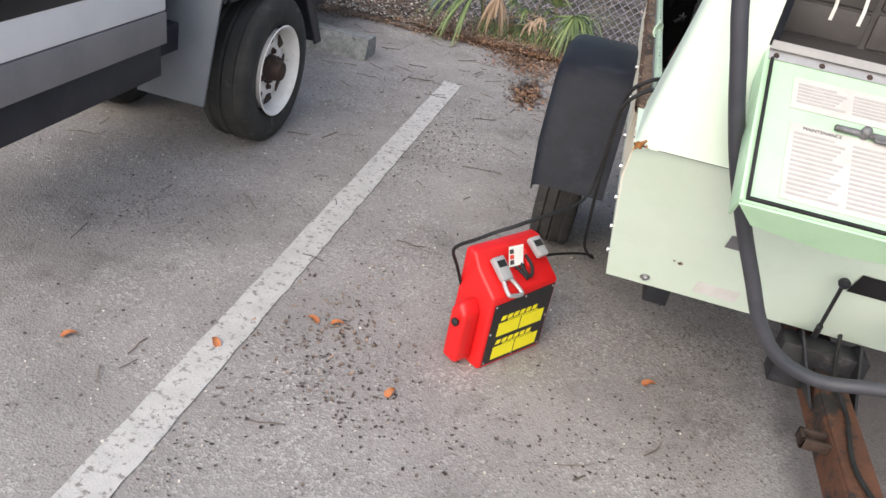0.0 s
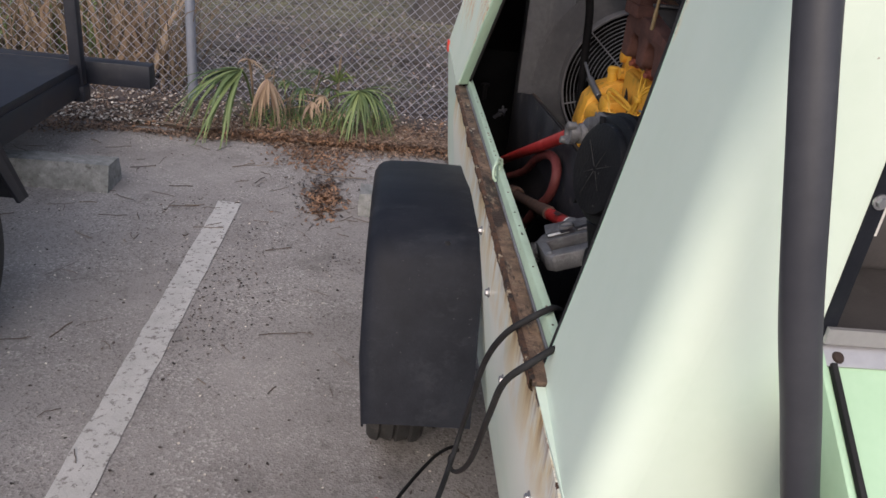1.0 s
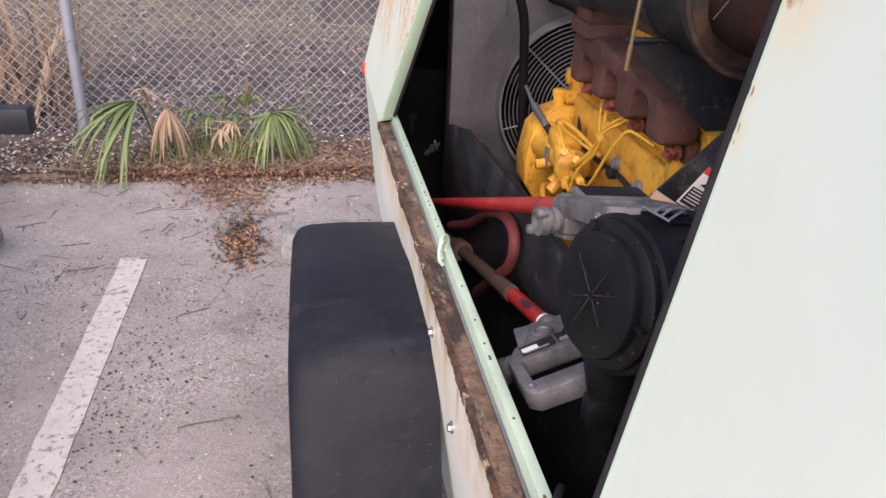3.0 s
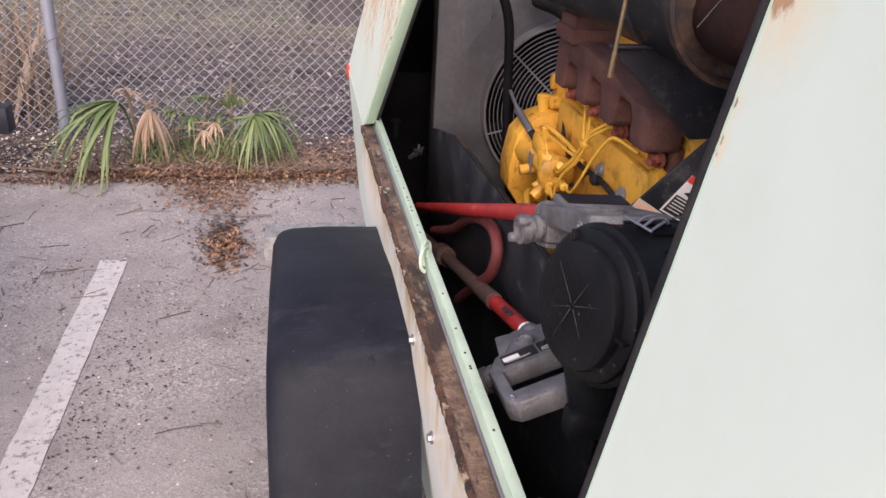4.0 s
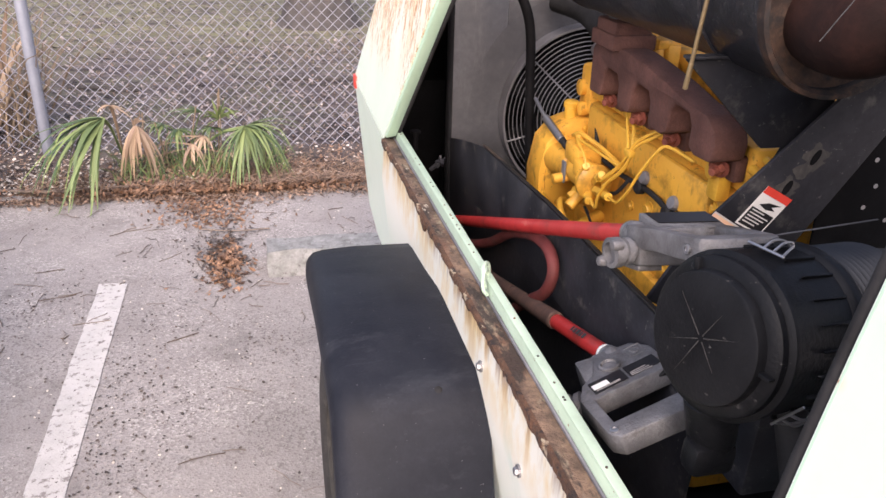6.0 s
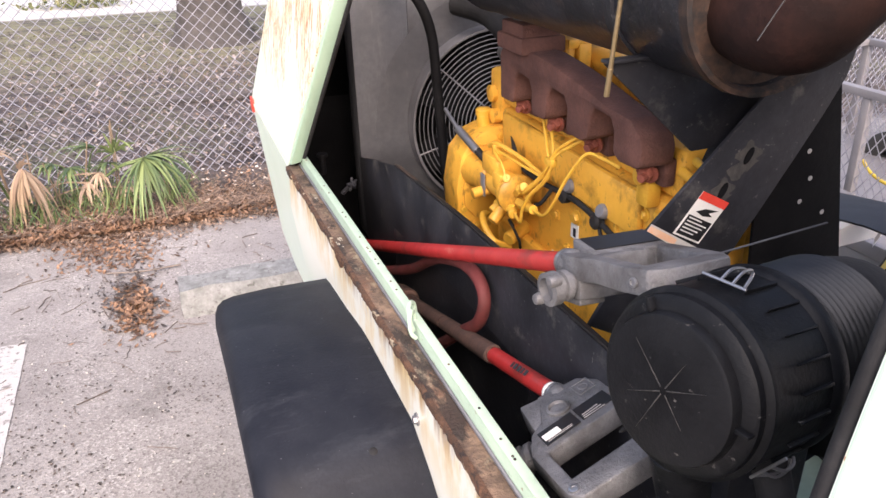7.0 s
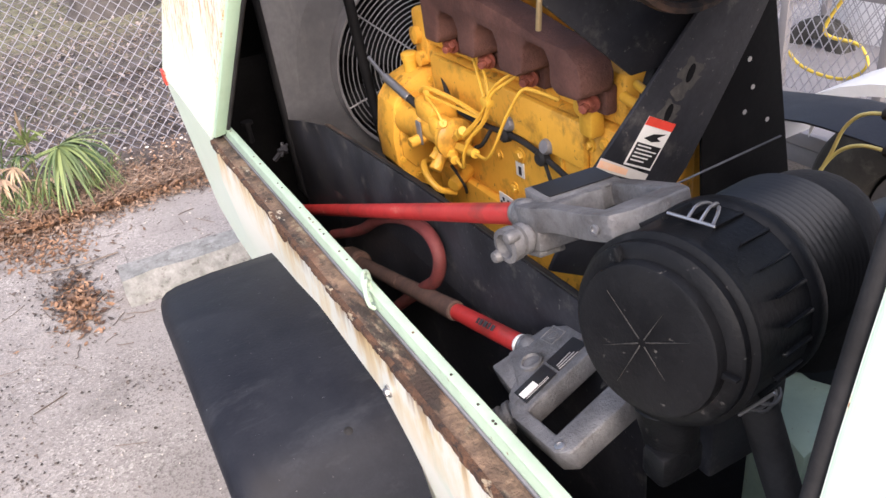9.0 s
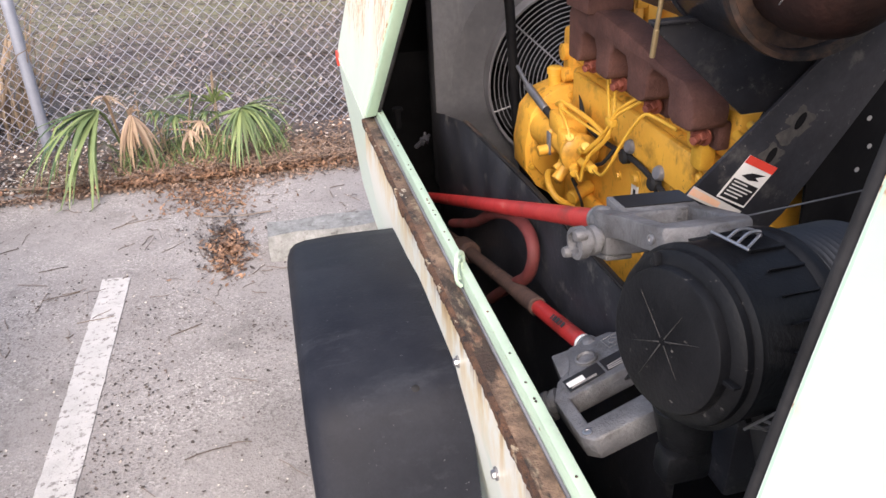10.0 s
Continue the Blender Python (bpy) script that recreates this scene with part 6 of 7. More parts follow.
part("rear_sensor", join(rod((0.344, 0.500, 1.086), (0.326, 0.492, 1.094), 0.008, 12), rod((0.326, 0.492, 1.094), (0.318, 0.489, 1.098), 0.005, 10)), M_GALV, eng, "grey threaded sensor")
part("rear_wire", tube([(0.318, 0.489, 1.098), (0.312, 0.480, 1.085), (0.322, 0.470, 1.062), (0.334, 0.466, 1.035), (0.330, 0.472, 1.005)], 0.0026, 6, 6), M_RUBBER, eng)
part("hose_stub", tube([(0.372, 0.52, 1.14), (0.352, 0.515, 1.10), (0.345, 0.505, 1.06), (0.35, 0.51, 1.03)], 0.007, 8, 6), M_RUBBER, eng)

# muffler, elbow, brackets
SITE = BAY
MC = Vector((0.322, 0, 1.322))
muf = part("muffler", turned([(0.0, 0.045), (0.088, 0.042), (0.0915, 0.004), (0.095, 0.0), (0.099, 0.006), (0.100, 0.014), (0.097, 0.022), (0.097, 0.60), (0.099, 0.606), (0.095, 0.615), (0.0, 0.63)], MC + Vector((0, 0.395, 0)), (0, 1, 0), 44), M_MUFFLER, comp, "large scorched black muffler drum")
part("tail_elbow", tube([(0.322, 0.46, 1.318), (0.301, 0.394, 1.302), (0.297, 0.338, 1.305), (0.308, 0.315, 1.333), (0.349, 0.313, 1.366), (0.408, 0.313, 1.396), (0.473, 0.319, 1.425)], 0.047, 22, 7), M_ELBOW, muf, "rusty brown exhaust elbow")
part("muffler_rim", turned([(0.0915, 0.004), (0.0955, -0.003), (0.1005, -0.002), (0.1015, 0.006), (0.0995, 0.012)], MC + Vector((0, 0.395, 0)), (0, 1, 0), 44, bare=True), surface("heat_browned_rim", (0.026, 0.017, 0.014), (0.105, 0.062, 0.044), 24, 0.6, 0.2, 0.3, 140, spots=(0.02, 0.018, 0.018), spot_at=(0.5, 0.6), spot_scale=18), muf, "heat-browned rolled rim")
part("clamp_strap", turned([(0.0985, 0), (0.1005, 0.001), (0.1005, 0.02), (0.0985, 0.021)], MC + Vector((0, 0.52, 0)), (0, 1, 0), 40), M_MUFFLER, muf)
part("gusset", slab([(0.212, 0.505, 1.243), (0.42, 0.505, 1.243), (0.43, 0.505, 1.13), (0.335, 0.505, 1.130)], (0, 0.005, 0), 0.001), M_BLACK, comp)
part("gusset_flange", block((0.212, 0.499, 1.2435), (0.42, 0.514, 1.2475), 0.001), M_BLACK, comp)
part("prop_rod", join(rod((0.2145, 0.5022, 1.2096), (0.2145, 0.4838, 1.3322), 0.0026, 10), rod((0.2145, 0.5022, 1.2096), (0.2145, 0.4976, 1.2402), 0.0032, 10)), M_BRASS, comp, "thin brass-coloured rod")
bar = part("support_bar", slab([(0.190, 0.470, 0.948), (0.252, 0.470, 1.050), (0.402, 0.470, 1.199), (0.45, 0.470, 1.25), (0.525, 0.470, 1.26), (0.512, 0.470, 1.205), (0.487, 0.470, 1.162), (0.452, 0.470, 1.108), (0.388, 0.470, 1.012), (0.275, 0.470, 0.90)], (0, 0.006, 0), 0.0015), M_BLACK, comp, "broad black slotted support bar")
for x, z in ((0.387, 1.128), (0.357, 1.090), (0.318, 1.03)):
    part("slot", slab([(x + 0.010 * math.cos(a) * 0.55 + 0.004 * math.sin(a), 0.4692, z + 0.010 * math.sin(a)) for a in [k * math.pi / 6 for k in range(12)]], (0, 0.0005, 0)), M_DARK, bar)
M_SCUFF = surface("scuffed_black_paint", (0.030, 0.029, 0.030), (0.065, 0.060, 0.056), 90, 0.7, 0, 0.2)
for x, z, r in ((0.387, 1.128, 0.017), (0.357, 1.090, 0.015)):
    part("worn_patch", slab([(x + r * (1 + 0.25 * math.sin(5 * a) + 0.15 * math.cos(8 * a)) * math.cos(a), 0.46945, z + r * (0.9 + 0.25 * math.cos(4 * a)) * math.sin(a)) for a in [k * math.pi / 12 for k in range(24)]], (0, 0.0003, 0)), M_SCUFF, bar, "scuffed pale ring round the slot")
part("worn_patch", slab([(0.372 + 0.012 * math.cos(a) * (1 + 0.3 * math.sin(3 * a)), 0.4693, 1.110 + 0.010 * math.sin(a)) for a in [k * math.pi / 7 for k in range(14)]], (0, 0.0004, 0)), M_SCUFF, bar, "scuffed grey patch")


def on_bar(u, v, h=0.0):
    """Along and across the safety label on the bar."""
    o, e1, e2 = Vector((0.329, 0.4690, 1.095)), Vector((0.038, 0, -0.021)), Vector((-0.036, 0, -0.046))
    return o + e1 * u + e2 * v - Vector((0, h, 0))


def bar_patch(u0, u1, v0, v1, h):
    return slab([on_bar(u0, v0, h), on_bar(u1, v0, h), on_bar(u1, v1, h), on_bar(u0, v1, h)], (0, -0.0004, 0))


lab = part("safety_label", bar_patch(0, 1, 0, 1, 0.0003), M_WHITELABEL, bar, "white safety label with red header and black text field")
part("red_header", bar_patch(0, 1, 0, 0.17, 0.0009), M_REDLABEL, lab)
part("pictogram", slab([on_bar(0.2, 0.42, 0.0009), on_bar(0.45, 0.30, 0.0009), on_bar(0.88, 0.24, 0.0009), on_bar(0.62, 0.36, 0.0009), on_bar(0.80, 0.40, 0.0009), on_bar(0.5, 0.46, 0.0009)], (0, -0.0004, 0)), M_BLACKLABEL, lab)
tf = part("text_field", bar_patch(0.06, 0.94, 0.52, 0.96, 0.0009), M_BLACKLABEL, lab)
part("print", join(*[bar_patch(0.12, 0.6 + 0.25 * ((k * 3) % 4) / 3, 0.56 + 0.075 * k, 0.585 + 0.075 * k, 0.0014) for k in range(5)]), M_WHITELABEL, tf, "rows of tiny unreadable print")
lab2 = part("warning_label", slab([(0.263, 0.4688, 1.066), (0.329, 0.4688, 1.024), (0.322, 0.4688, 1.016), (0.255, 0.4688, 1.055)], (0, -0.0004, 0)), M_PAPER, bar, "bleached orange and white label strip")
part("orange_field", slab([(0.262, 0.4683, 1.064), (0.30, 0.4683, 1.040), (0.296, 0.4683, 1.034), (0.257, 0.4683, 1.057)], (0, -0.0003, 0)), surface("bleached_orange_print", (0.75, 0.42, 0.25), (0.7, 0.5, 0.38), 60, 0.5, 0, 0), lab2)
# upright perforated plate at the far side
pl = part("upright_plate", slab([(0.43, 0.480, 0.90), (0.586, 0.480, 0.90), (0.519, 0.480, 1.19), (0.494, 0.480, 1.30), (0.40, 0.480, 1.30)], (0, 0.005, 0), 0.001), M_DARK, comp)
part("upright_plate_flange", slab([(0.584, 0.487, 0.90), (0.517, 0.487, 1.19), (0.492, 0.487, 1.30), (0.492, 0.520, 1.30), (0.517, 0.520, 1.19), (0.584, 0.520, 0.90)], (-0.003, 0, 0)), M_DARK, comp)
# pale discs, not fasteners: light through the plate's holes, put into the colour
for x, z in ((0.487, 1.116), (0.496, 1.080), (0.486, 1.051), (0.526, 1.030)):
    part("bolt", turned([(0.0032, 0), (0.0032, 0.0004), (0, 0.0004)], (x, 0.4798, z), (0, -1, 0), 12), M_ALU, pl, "pale disc painted as light through a hole")

# air cleaner on its side
SITE = CLEANER
AC, AX = Vector((0.076, 0.181, 1.086)), Vector((0.965, 0.22, -0.12)).normalized()
clean = part("air_cleaner", turned([(0.0, 0.016), (0.062, 0.018), (0.0685, 0.022), (0.0685, 0.026), (0.0665, 0.030), (0.0680, 0.088), (0.0705, 0.090), (0.0715, 0.094), (0.0715, 0.102), (0.069, 0.106), (0.064, 0.108)], AC, AX, 56), M_FILTER, comp, "round black plastic air cleaner with ribbed body")
cap = part("end_cap", turned([(0.0, 0.0), (0.050, 0.0), (0.0525, 0.0012), (0.0535, 0.004), (0.0540, 0.009), (0.0610, 0.0105), (0.0640, 0.013), (0.0645, 0.018), (0.060, 0.022)], AC, AX, 64), M_FILTER, clean, "flat black end cap with scratched star")
cu, cw, cd = frame_of(AX)
for k in range(6):
    a = radians(41 + 60 * k + (0, 14, -6, 3, 11, -9)[k])
    d = cu * math.cos(a) + cw * math.sin(a)
    part("star_rib", slab([AC + d * 0.003 - cd * 0.0002 + cd.cross(d) * 0.00045, AC + d * (0.040, 0.030, 0.036, 0.028, 0.041, 0.033)[k] - cd * 0.0002, AC + d * 0.003 - cd * 0.0002 - cd.cross(d) * 0.00045], -cd * 0.0005), surface("scuffed_plastic_%d" % k, (0.058, 0.056, 0.054), (0.010, 0.010, 0.010), 160, 0.6, 0, 0) if k == 0 else bpy.data.materials["scuffed_plastic_0"], cap)
for k in range(22):
    a = 2 * math.pi * k / 22
    d = cu * math.cos(a) + cw * math.sin(a)
    q = cd.cross(d)
    p = AC + cd * 0.052 + d * 0.0668
    part("body_rib", slab([p - q * 0.0006, p + q * 0.0006, p + cd * 0.034 + q * 0.0013, p + cd * 0.034 - q * 0.0013], d * 0.0036, 0.0004), M_FILTER, clean)
for k in range(3):
    a = radians(60 + 120 * k)
    d = cu * math.cos(a) + cw * math.sin(a)
    q = cd.cross(d)
    p = AC + cd * 0.004 + d * 0.0535
    part("cap_lug", slab([p - q * 0.002, p + q * 0.002, p + q * 0.001 + d * 0.010, p - q * 0.001 + d * 0.010], cd * 0.007, 0.0006), M_FILTER, cap)
for a0 in (88, 214):
    a = radians(a0)
    d = cu * math.cos(a) + cw * math.sin(a)
    q = cd.cross(d)
    p = AC + cd * 0.058 + d * 0.0715
    part("wire_latch", join(tube([p - q * 0.004 - cd * 0.012, p - q * 0.004 + d * 0.006 - cd * 0.002, p + cd * 0.010 + d * 0.005 - q * 0.003, p + cd * 0.016 + d * 0.001 - q * 0.002], 0.0012, 6, 5), tube([p + q * 0.005 - cd * 0.012, p + q * 0.005 + d * 0.007 - cd * 0.002, p + cd * 0.010 + d * 0.006 + q * 0.003, p + cd * 0.016 + d * 0.001 + q * 0.001], 0.0012, 6, 5), rod(p - q * 0.019 - cd * 0.012, p + q * 0.016 - cd * 0.012, 0.0012, 6), tube([p + q * 0.013 - cd * 0.010, p + q * 0.010 + d * 0.004, p + cd * 0.008 + d * 0.005 + q * 0.006], 0.0012, 6, 5)), M_GALV, clean, "bent wire spring latch")
BEL = (AX + Vector((0, 0, 0.03))).normalized()
part("bellows", turned([p for k in range(12) for p in ((0.0595, 0.0068 * k), (0.0640, 0.0068 * k + 0.0016), (0.0655, 0.0068 * k + 0.0030), (0.0640, 0.0068 * k + 0.0044), (0.0595, 0.0068 * k + 0.0058))], AC + AX * 0.104, BEL, 56), M_BELLOWS, clean, "corrugated rubber intake bellows", 60)
part("intake_elbow", tube([AC + AX * 0.183 + Vector((0, 0, 0.004)), AC + AX * 0.202 + Vector((0, 0, 0.006)), AC + AX * 0.222 + Vector((0.004, 0.004, 0.0)), AC + AX * 0.234 + Vector((0.008, 0.010, -0.022)), AC + AX * 0.236 + Vector((0.010, 0.014, -0.11))], 0.056, 28, 6), M_RUBBER, clean, "smooth black rubber intake elbow")
part("dust_valve", join(rod(AC + cd * 0.03 + Vector((0.0, 0, -0.06)), AC + cd * 0.035 + Vector((0.002, -0.005, -0.115)), 0.024, 18, 0.019), block((0.085, 0.165, 0.955), (0.125, 0.19, 0.985), 0.006)), M_FILTER, clean)
part("cleaner_bracket", block((0.16, 0.19, 0.90), (0.24, 0.27, 1.03), 0.004), M_BLACK, comp)
# dark plumbing at the front end of the bay
SITE = BAY
part("inner_pedestal", slab([(0.315, 0.212, 0.80), (0.43, 0.235, 0.80), (0.53, 0.275, 0.80), (0.50, 0.345, 0.80), (0.345, 0.308, 0.80)], (0, 0, -0.30), 0.006), M_LIP, comp, "mint pedestal under the air cleaner")
part("lower_hose", tube([(0.150, 0.16, 1.05), (0.165, 0.13, 0.95), (0.185, 0.10, 0.82), (0.20, 0.12, 0.62)], 0.014, 14, 6), M_RUBBER, comp)
part("lower_hose", tube([(0.12, 0.10, 0.93), (0.14, 0.075, 0.86), (0.20, 0.06, 0.80), (0.30, 0.06, 0.78)], 0.008, 10, 6), M_RUBBER, comp)
part("pressure_drum", turned([(0.0, 0), (0.10, 0.005), (0.135, 0.03), (0.14, 0.06), (0.14, 0.30)], (0.42, 0.38, 0.76), (0.95, -0.1, 0.0), 36), M_BLACK, comp, "black rounded separator drum")
# no real bar: a grey sliver painted in for the highlight on an edge
part("edge_glint", slab([(0.215, 0.312, 1.106), (0.335, 0.300, 1.122), (0.336, 0.303, 1.1215), (0.216, 0.315, 1.1055)], (0, 0, 0.0008)), M_COWL, comp)
part("thin_wire", tube([(0.221, 0.266, 1.354), (0.211, 0.264, 1.341), (0.199, 0.263, 1.326), (0.186, 0.262, 1.309)], 0.0005, 5, 6), M_SCUFF, comp)
part("far_rail", slab([(0.955, 0.30, 1.150), (0.955, 0.85, 1.224), (0.955, 1.18, 1.250), (0.94, 0.90, 1.43), (0.94, 0.10, 1.43)], (0.006, 0, 0), 0.001), M_BLACK, comp, "dark steel rail over the far opening")
part("bolt", hexbolt((0.955, 0.66, 1.235), (-1, 0, 0), 0.010, 0.008), M_GALV, comp)


# ---- two air tools lying in the bay ----
def air_tool(at, fwd, roll, spin, length, dip, label, port=((0.040, 0.034, -0.006), (1, -0.25, -0.22)), field=False, h=0.0118, loop=None, hole=None, tilt=0.0):
    """An air digger: steel shaft, cast head with a D handle, claw coupling. at: where shaft and head meet."""
    root = thing("air_tool", at, label, "air tool", "air tools in the bay")
    y = Vector(fwd).normalized()
    x = Vector((-1, 0, 0)) + y * y.x
    x.normalize()
    z = x.cross(y)
    m = Matrix((x, y, z)).transposed().to_4x4()
    m = Matrix.Translation(at) @ m @ Matrix.Rotation(radians(roll), 4, "Y")
    mh = m @ Matrix.Rotation(radians(spin), 4, "Z") @ Matrix.Rotation(radians(tilt), 4, "X")

    def put(name, bm, mat, parent, lb="", mm=m):
        bm.transform(mm)
        return part(name, bm, mat, parent, lb)

    shaft = put("shaft", rod((0, -length, -length * dip), (0, 0.004, 0), 0.0112, 18), M_RED, root, "red-enamelled steel barrel")
    put("collar", turned([(0.0135, 0), (0.0142, 0.002), (0.0142, 0.008), (0.0135, 0.010)], (0, -0.012, 0), (0, 1, 0), 20), M_GALV, shaft)
    compact = loop is not None
    loop = [(-px, py) for px, py in loop] if compact else [(-px, py * 0.93) for px, py in ((-0.024, 0.0), (0.026, -0.004), (0.052, 0.026), (0.060, 0.055), (0.052, 0.150), (0.042, 0.165), (-0.040, 0.180), (-0.052, 0.168), (-0.062, 0.092), (-0.052, 0.062), (-0.036, 0.045))]
    hole = [(-px, py) for px, py in hole] if compact else [(0.046, 0.091), (-0.046, 0.071), (-0.040, 0.122), (0.040, 0.139)]
    bm = bmesh.new()
    # ring between the outline and the hand hole, closed above and below
    from_hole = lambda p: min(range(4), key=lambda i: (hole[i][0] - p[0]) ** 2 + (hole[i][1] - p[1]) ** 2)
    outer = {s: [bm.verts.new((px, py, s * h)) for px, py in loop] for s in (1, -1)}
    inner = {s: [bm.verts.new((px, py, s * h)) for px, py in hole] for s in (1, -1)}
    for s in (1, -1):
        n = len(loop)
        for i in range(n):
            a, b = from_hole(loop[i]), from_hole(loop[(i + 1) % n])
            f = [outer[s][i], outer[s][(i + 1) % n], inner[s][b]] + ([inner[s][a]] if a != b else [])
            bm.faces.new(f)
    for ring in (outer, inner):
        n = len(ring[1])
        for i in range(n):
            bm.faces.new((ring[1][i], ring[1][(i + 1) % n], ring[-1][(i + 1) % n], ring[-1][i]))
    bmesh.ops.recalc_face_normals(bm, faces=bm.faces)
    bevelled(bm, 0.0028, 2, 40)
    bm.verts.ensure_lookup_table()
    head = put("cast_handle", bm, M_CAST, root, "weathered grey cast D-handle head", mh)
    put("boss", turned([(0.0125, 0), (0.0145, 0.006), (0.0145, 0.016), (0.012, 0.020)], (0, -0.010, 0), (0, 1, 0), 20), M_CAST, head, "", mh)
    if compact:
        put("valve_body", block((-0.062, 0.006, -0.030), (0.0145, 0.040, h - 0.0004), 0.004), M_CAST, head, "", mh)
        put("valve_body", block((-0.016, -0.004, -0.036), (0.0125, 0.034, -0.0295), 0.002), M_CAST, head, "", mh)
        ridge = lambda px, py, up=0.0: (px, py, h + 0.0115 - 0.0115 * (py + 0.008) / 0.044 + up)
        put("label_ridge", slab([(-0.006, -0.006, h - 0.004), ridge(-0.006, -0.006), ridge(-0.006, 0.036), (-0.006, 0.036, h - 0.004)], (-0.084, -0.003, 0), 0.0015), M_CAST, head, "sloping cast ridge under the plate", mh)
        plate = put("name_plate", slab([ridge(-0.012, -0.002, 0.0006), ridge(-0.086, -0.004, 0.0006), ridge(-0.086, 0.026, 0.0006), ridge(-0.012, 0.028, 0.0006)], (0, 0, 0.0006)), M_BLACKLABEL, head, "long black plate, chipped", mh)
        put("pin", turned([(0.0045, 0), (0.0045, 0.002), (0.003, 0.0024), (0.003, 0.0012), (0, 0.0012)], (0.0072, 0.122, 0.0), (1, 0.1, 0), 14), M_GALV, head, "", mh)
    else:
        put("valve_body", block((-0.030, 0.002, -0.021), (0.046, 0.050, h - 0.0004), 0.003), M_CAST, head, "", mh)
        put("throttle_cap", turned([(0.0125, 0), (0.0125, 0.004), (0.010, 0.005), (0.009, 0.002), (0.0, 0.002)], (0.012, 0.036, h - 0.001), (0, 0, 1), 20), M_CAST, head, "", mh)
        emblem = [(-0.013, 0.010), (-0.033, 0.005), (-0.037, 0.024), (-0.017, 0.029)]
        put("cast_emblem", join(*[tube([(*emblem[k], h), (*emblem[(k + 1) % 4], h)], 0.0009, 6, 1) for k in range(4)], turned([(0.0045, 0), (0.0060, 0), (0.0060, 0.001), (0.0045, 0.001)], (-0.025, 0.017, h - 0.0002), (0, 0, 1), 16, closed=True)), M_CAST, head, "square cast emblem", mh)
        plate = put("name_plate", slab([(0.046, 0.061, h + 0.0006), (0.004, 0.050, h + 0.0006), (0.001, 0.072, h + 0.0006), (0.043, 0.084, h + 0.0006)], (0, 0, 0.0006)), M_BLACKLABEL, head, "black plate with white field", mh)
        put("white_field", slab([(0.0435, 0.068, h + 0.0014), (0.024, 0.063, h + 0.0014), (0.0225, 0.072, h + 0.0014), (0.042, 0.077, h + 0.0014)], (0, 0, 0.0004)), M_WHITELABEL, plate, "", mh)
        put("print", join(*[slab([(0.0400 - 0.0008 * k, 0.0790 - 0.0175 * (k > 3) - 0.0022 * (k % 4), h + 0.0014), (0.010, 0.0712 - 0.0175 * (k > 3) - 0.0022 * (k % 4), h + 0.0014), (0.010, 0.0720 - 0.0175 * (k > 3) - 0.0022 * (k % 4), h + 0.0014), (0.0400 - 0.0008 * k, 0.0798 - 0.0175 * (k > 3) - 0.0022 * (k % 4), h + 0.0014)], (0, 0, 0.0003)) for k in range(2)]), M_INK, plate, "", mh)
        plate2 = put("name_plate", slab([(0.001, 0.049, h + 0.0006), (-0.038, 0.039, h + 0.0006), (-0.042, 0.060, h + 0.0006), (-0.002, 0.071, h + 0.0006)], (0, 0, 0.0006)), M_BLACKLABEL, head, "chipped black plate", mh)
        for k in range(3):
            put("print", slab([(-0.004, 0.063 + 0.003 * k, h + 0.0014), (-0.024 - 0.003 * k, 0.057 + 0.003 * k, h + 0.0014), (-0.024 - 0.003 * k, 0.0582 + 0.003 * k, h + 0.0014), (-0.004, 0.0642 + 0.003 * k, h + 0.0014)], (0, 0, 0.0003)), M_INK, plate2, "", mh)
        put("pin", turned([(0.005, 0), (0.005, 0.002), (0.003, 0.0025), (0.003, 0.0015), (0, 0.0015)], (0.044, 0.154, h - 0.0005), (0, 0, 1), 14), M_GALV, head, "", mh)
    c0, cdir = Vector(port[0]), Vector(port[1]).normalized()
    cpl = put("air_coupling", turned([(0.010, 0), (0.011, 0.008), (0.0150, 0.009), (0.0150, 0.015), (0.012, 0.016), (0.012, 0.020), (0.0165, 0.021), (0.0165, 0.031), (0.0115, 0.032), (0.0105, 0.024), (0.0, 0.024)], c0, cdir, 20), M_CAST, head, "corroded claw hose coupling", mh)
    lu, lw, ld = frame_of(cdir)
    for sg in (1, -1):
        e = c0 + ld * 0.030 + (lu * 0.8 + lw * 0.6) * (0.017 * sg)
        put("claw", turned([(0.0, -0.006), (0.0055, -0.005), (0.0062, 0.002), (0.005, 0.007), (0.0, 0.009)], e, ld, 10), M_CAST, cpl, "", mh)
    return root


SITE = placed(1.12, (0.046, -0.058, -0.127), TURN)
upper = air_tool((0.133, 0.400, 1.081), (0.0, -0.952, 0.305), -3, 0, 1.02, 0.082, "red air digger with grey D-handle laid across the bay", ((0.012, 0.026, -0.014), (1, 0.12, -0.06)), False, 0.0118,
                 [(-0.0125, 0.000), (0.010, -0.006), (0.040, -0.010), (0.078, -0.012), (0.092, 0.004), (0.094, 0.060), (0.092, 0.112), (0.084, 0.130), (0.014, 0.142), (-0.004, 0.136), (-0.0085, 0.105), (-0.007, 0.055), (-0.015, 0.036)],
                 [(0.010, 0.046), (0.076, 0.032), (0.076, 0.104), (0.010, 0.114)])
SITE = placed(1.12, (0.066, -0.057, -0.128), TURN)
lower = air_tool((0.116, 0.412, 0.910), (0.0, -0.955, 0.295), 15, -9.4, 0.20, 0.0, "grimy red air digger with grey D-handle down in the bay", ((0.046, 0.060, -0.008), (1, -0.3, -0.35)), True, 0.0125, tilt=-7.5)
dl = Vector((0.0, 0.955, -0.295)).normalized()
m_sh = Vector((0.114, 0.412, 0.912)) + dl * 0.185
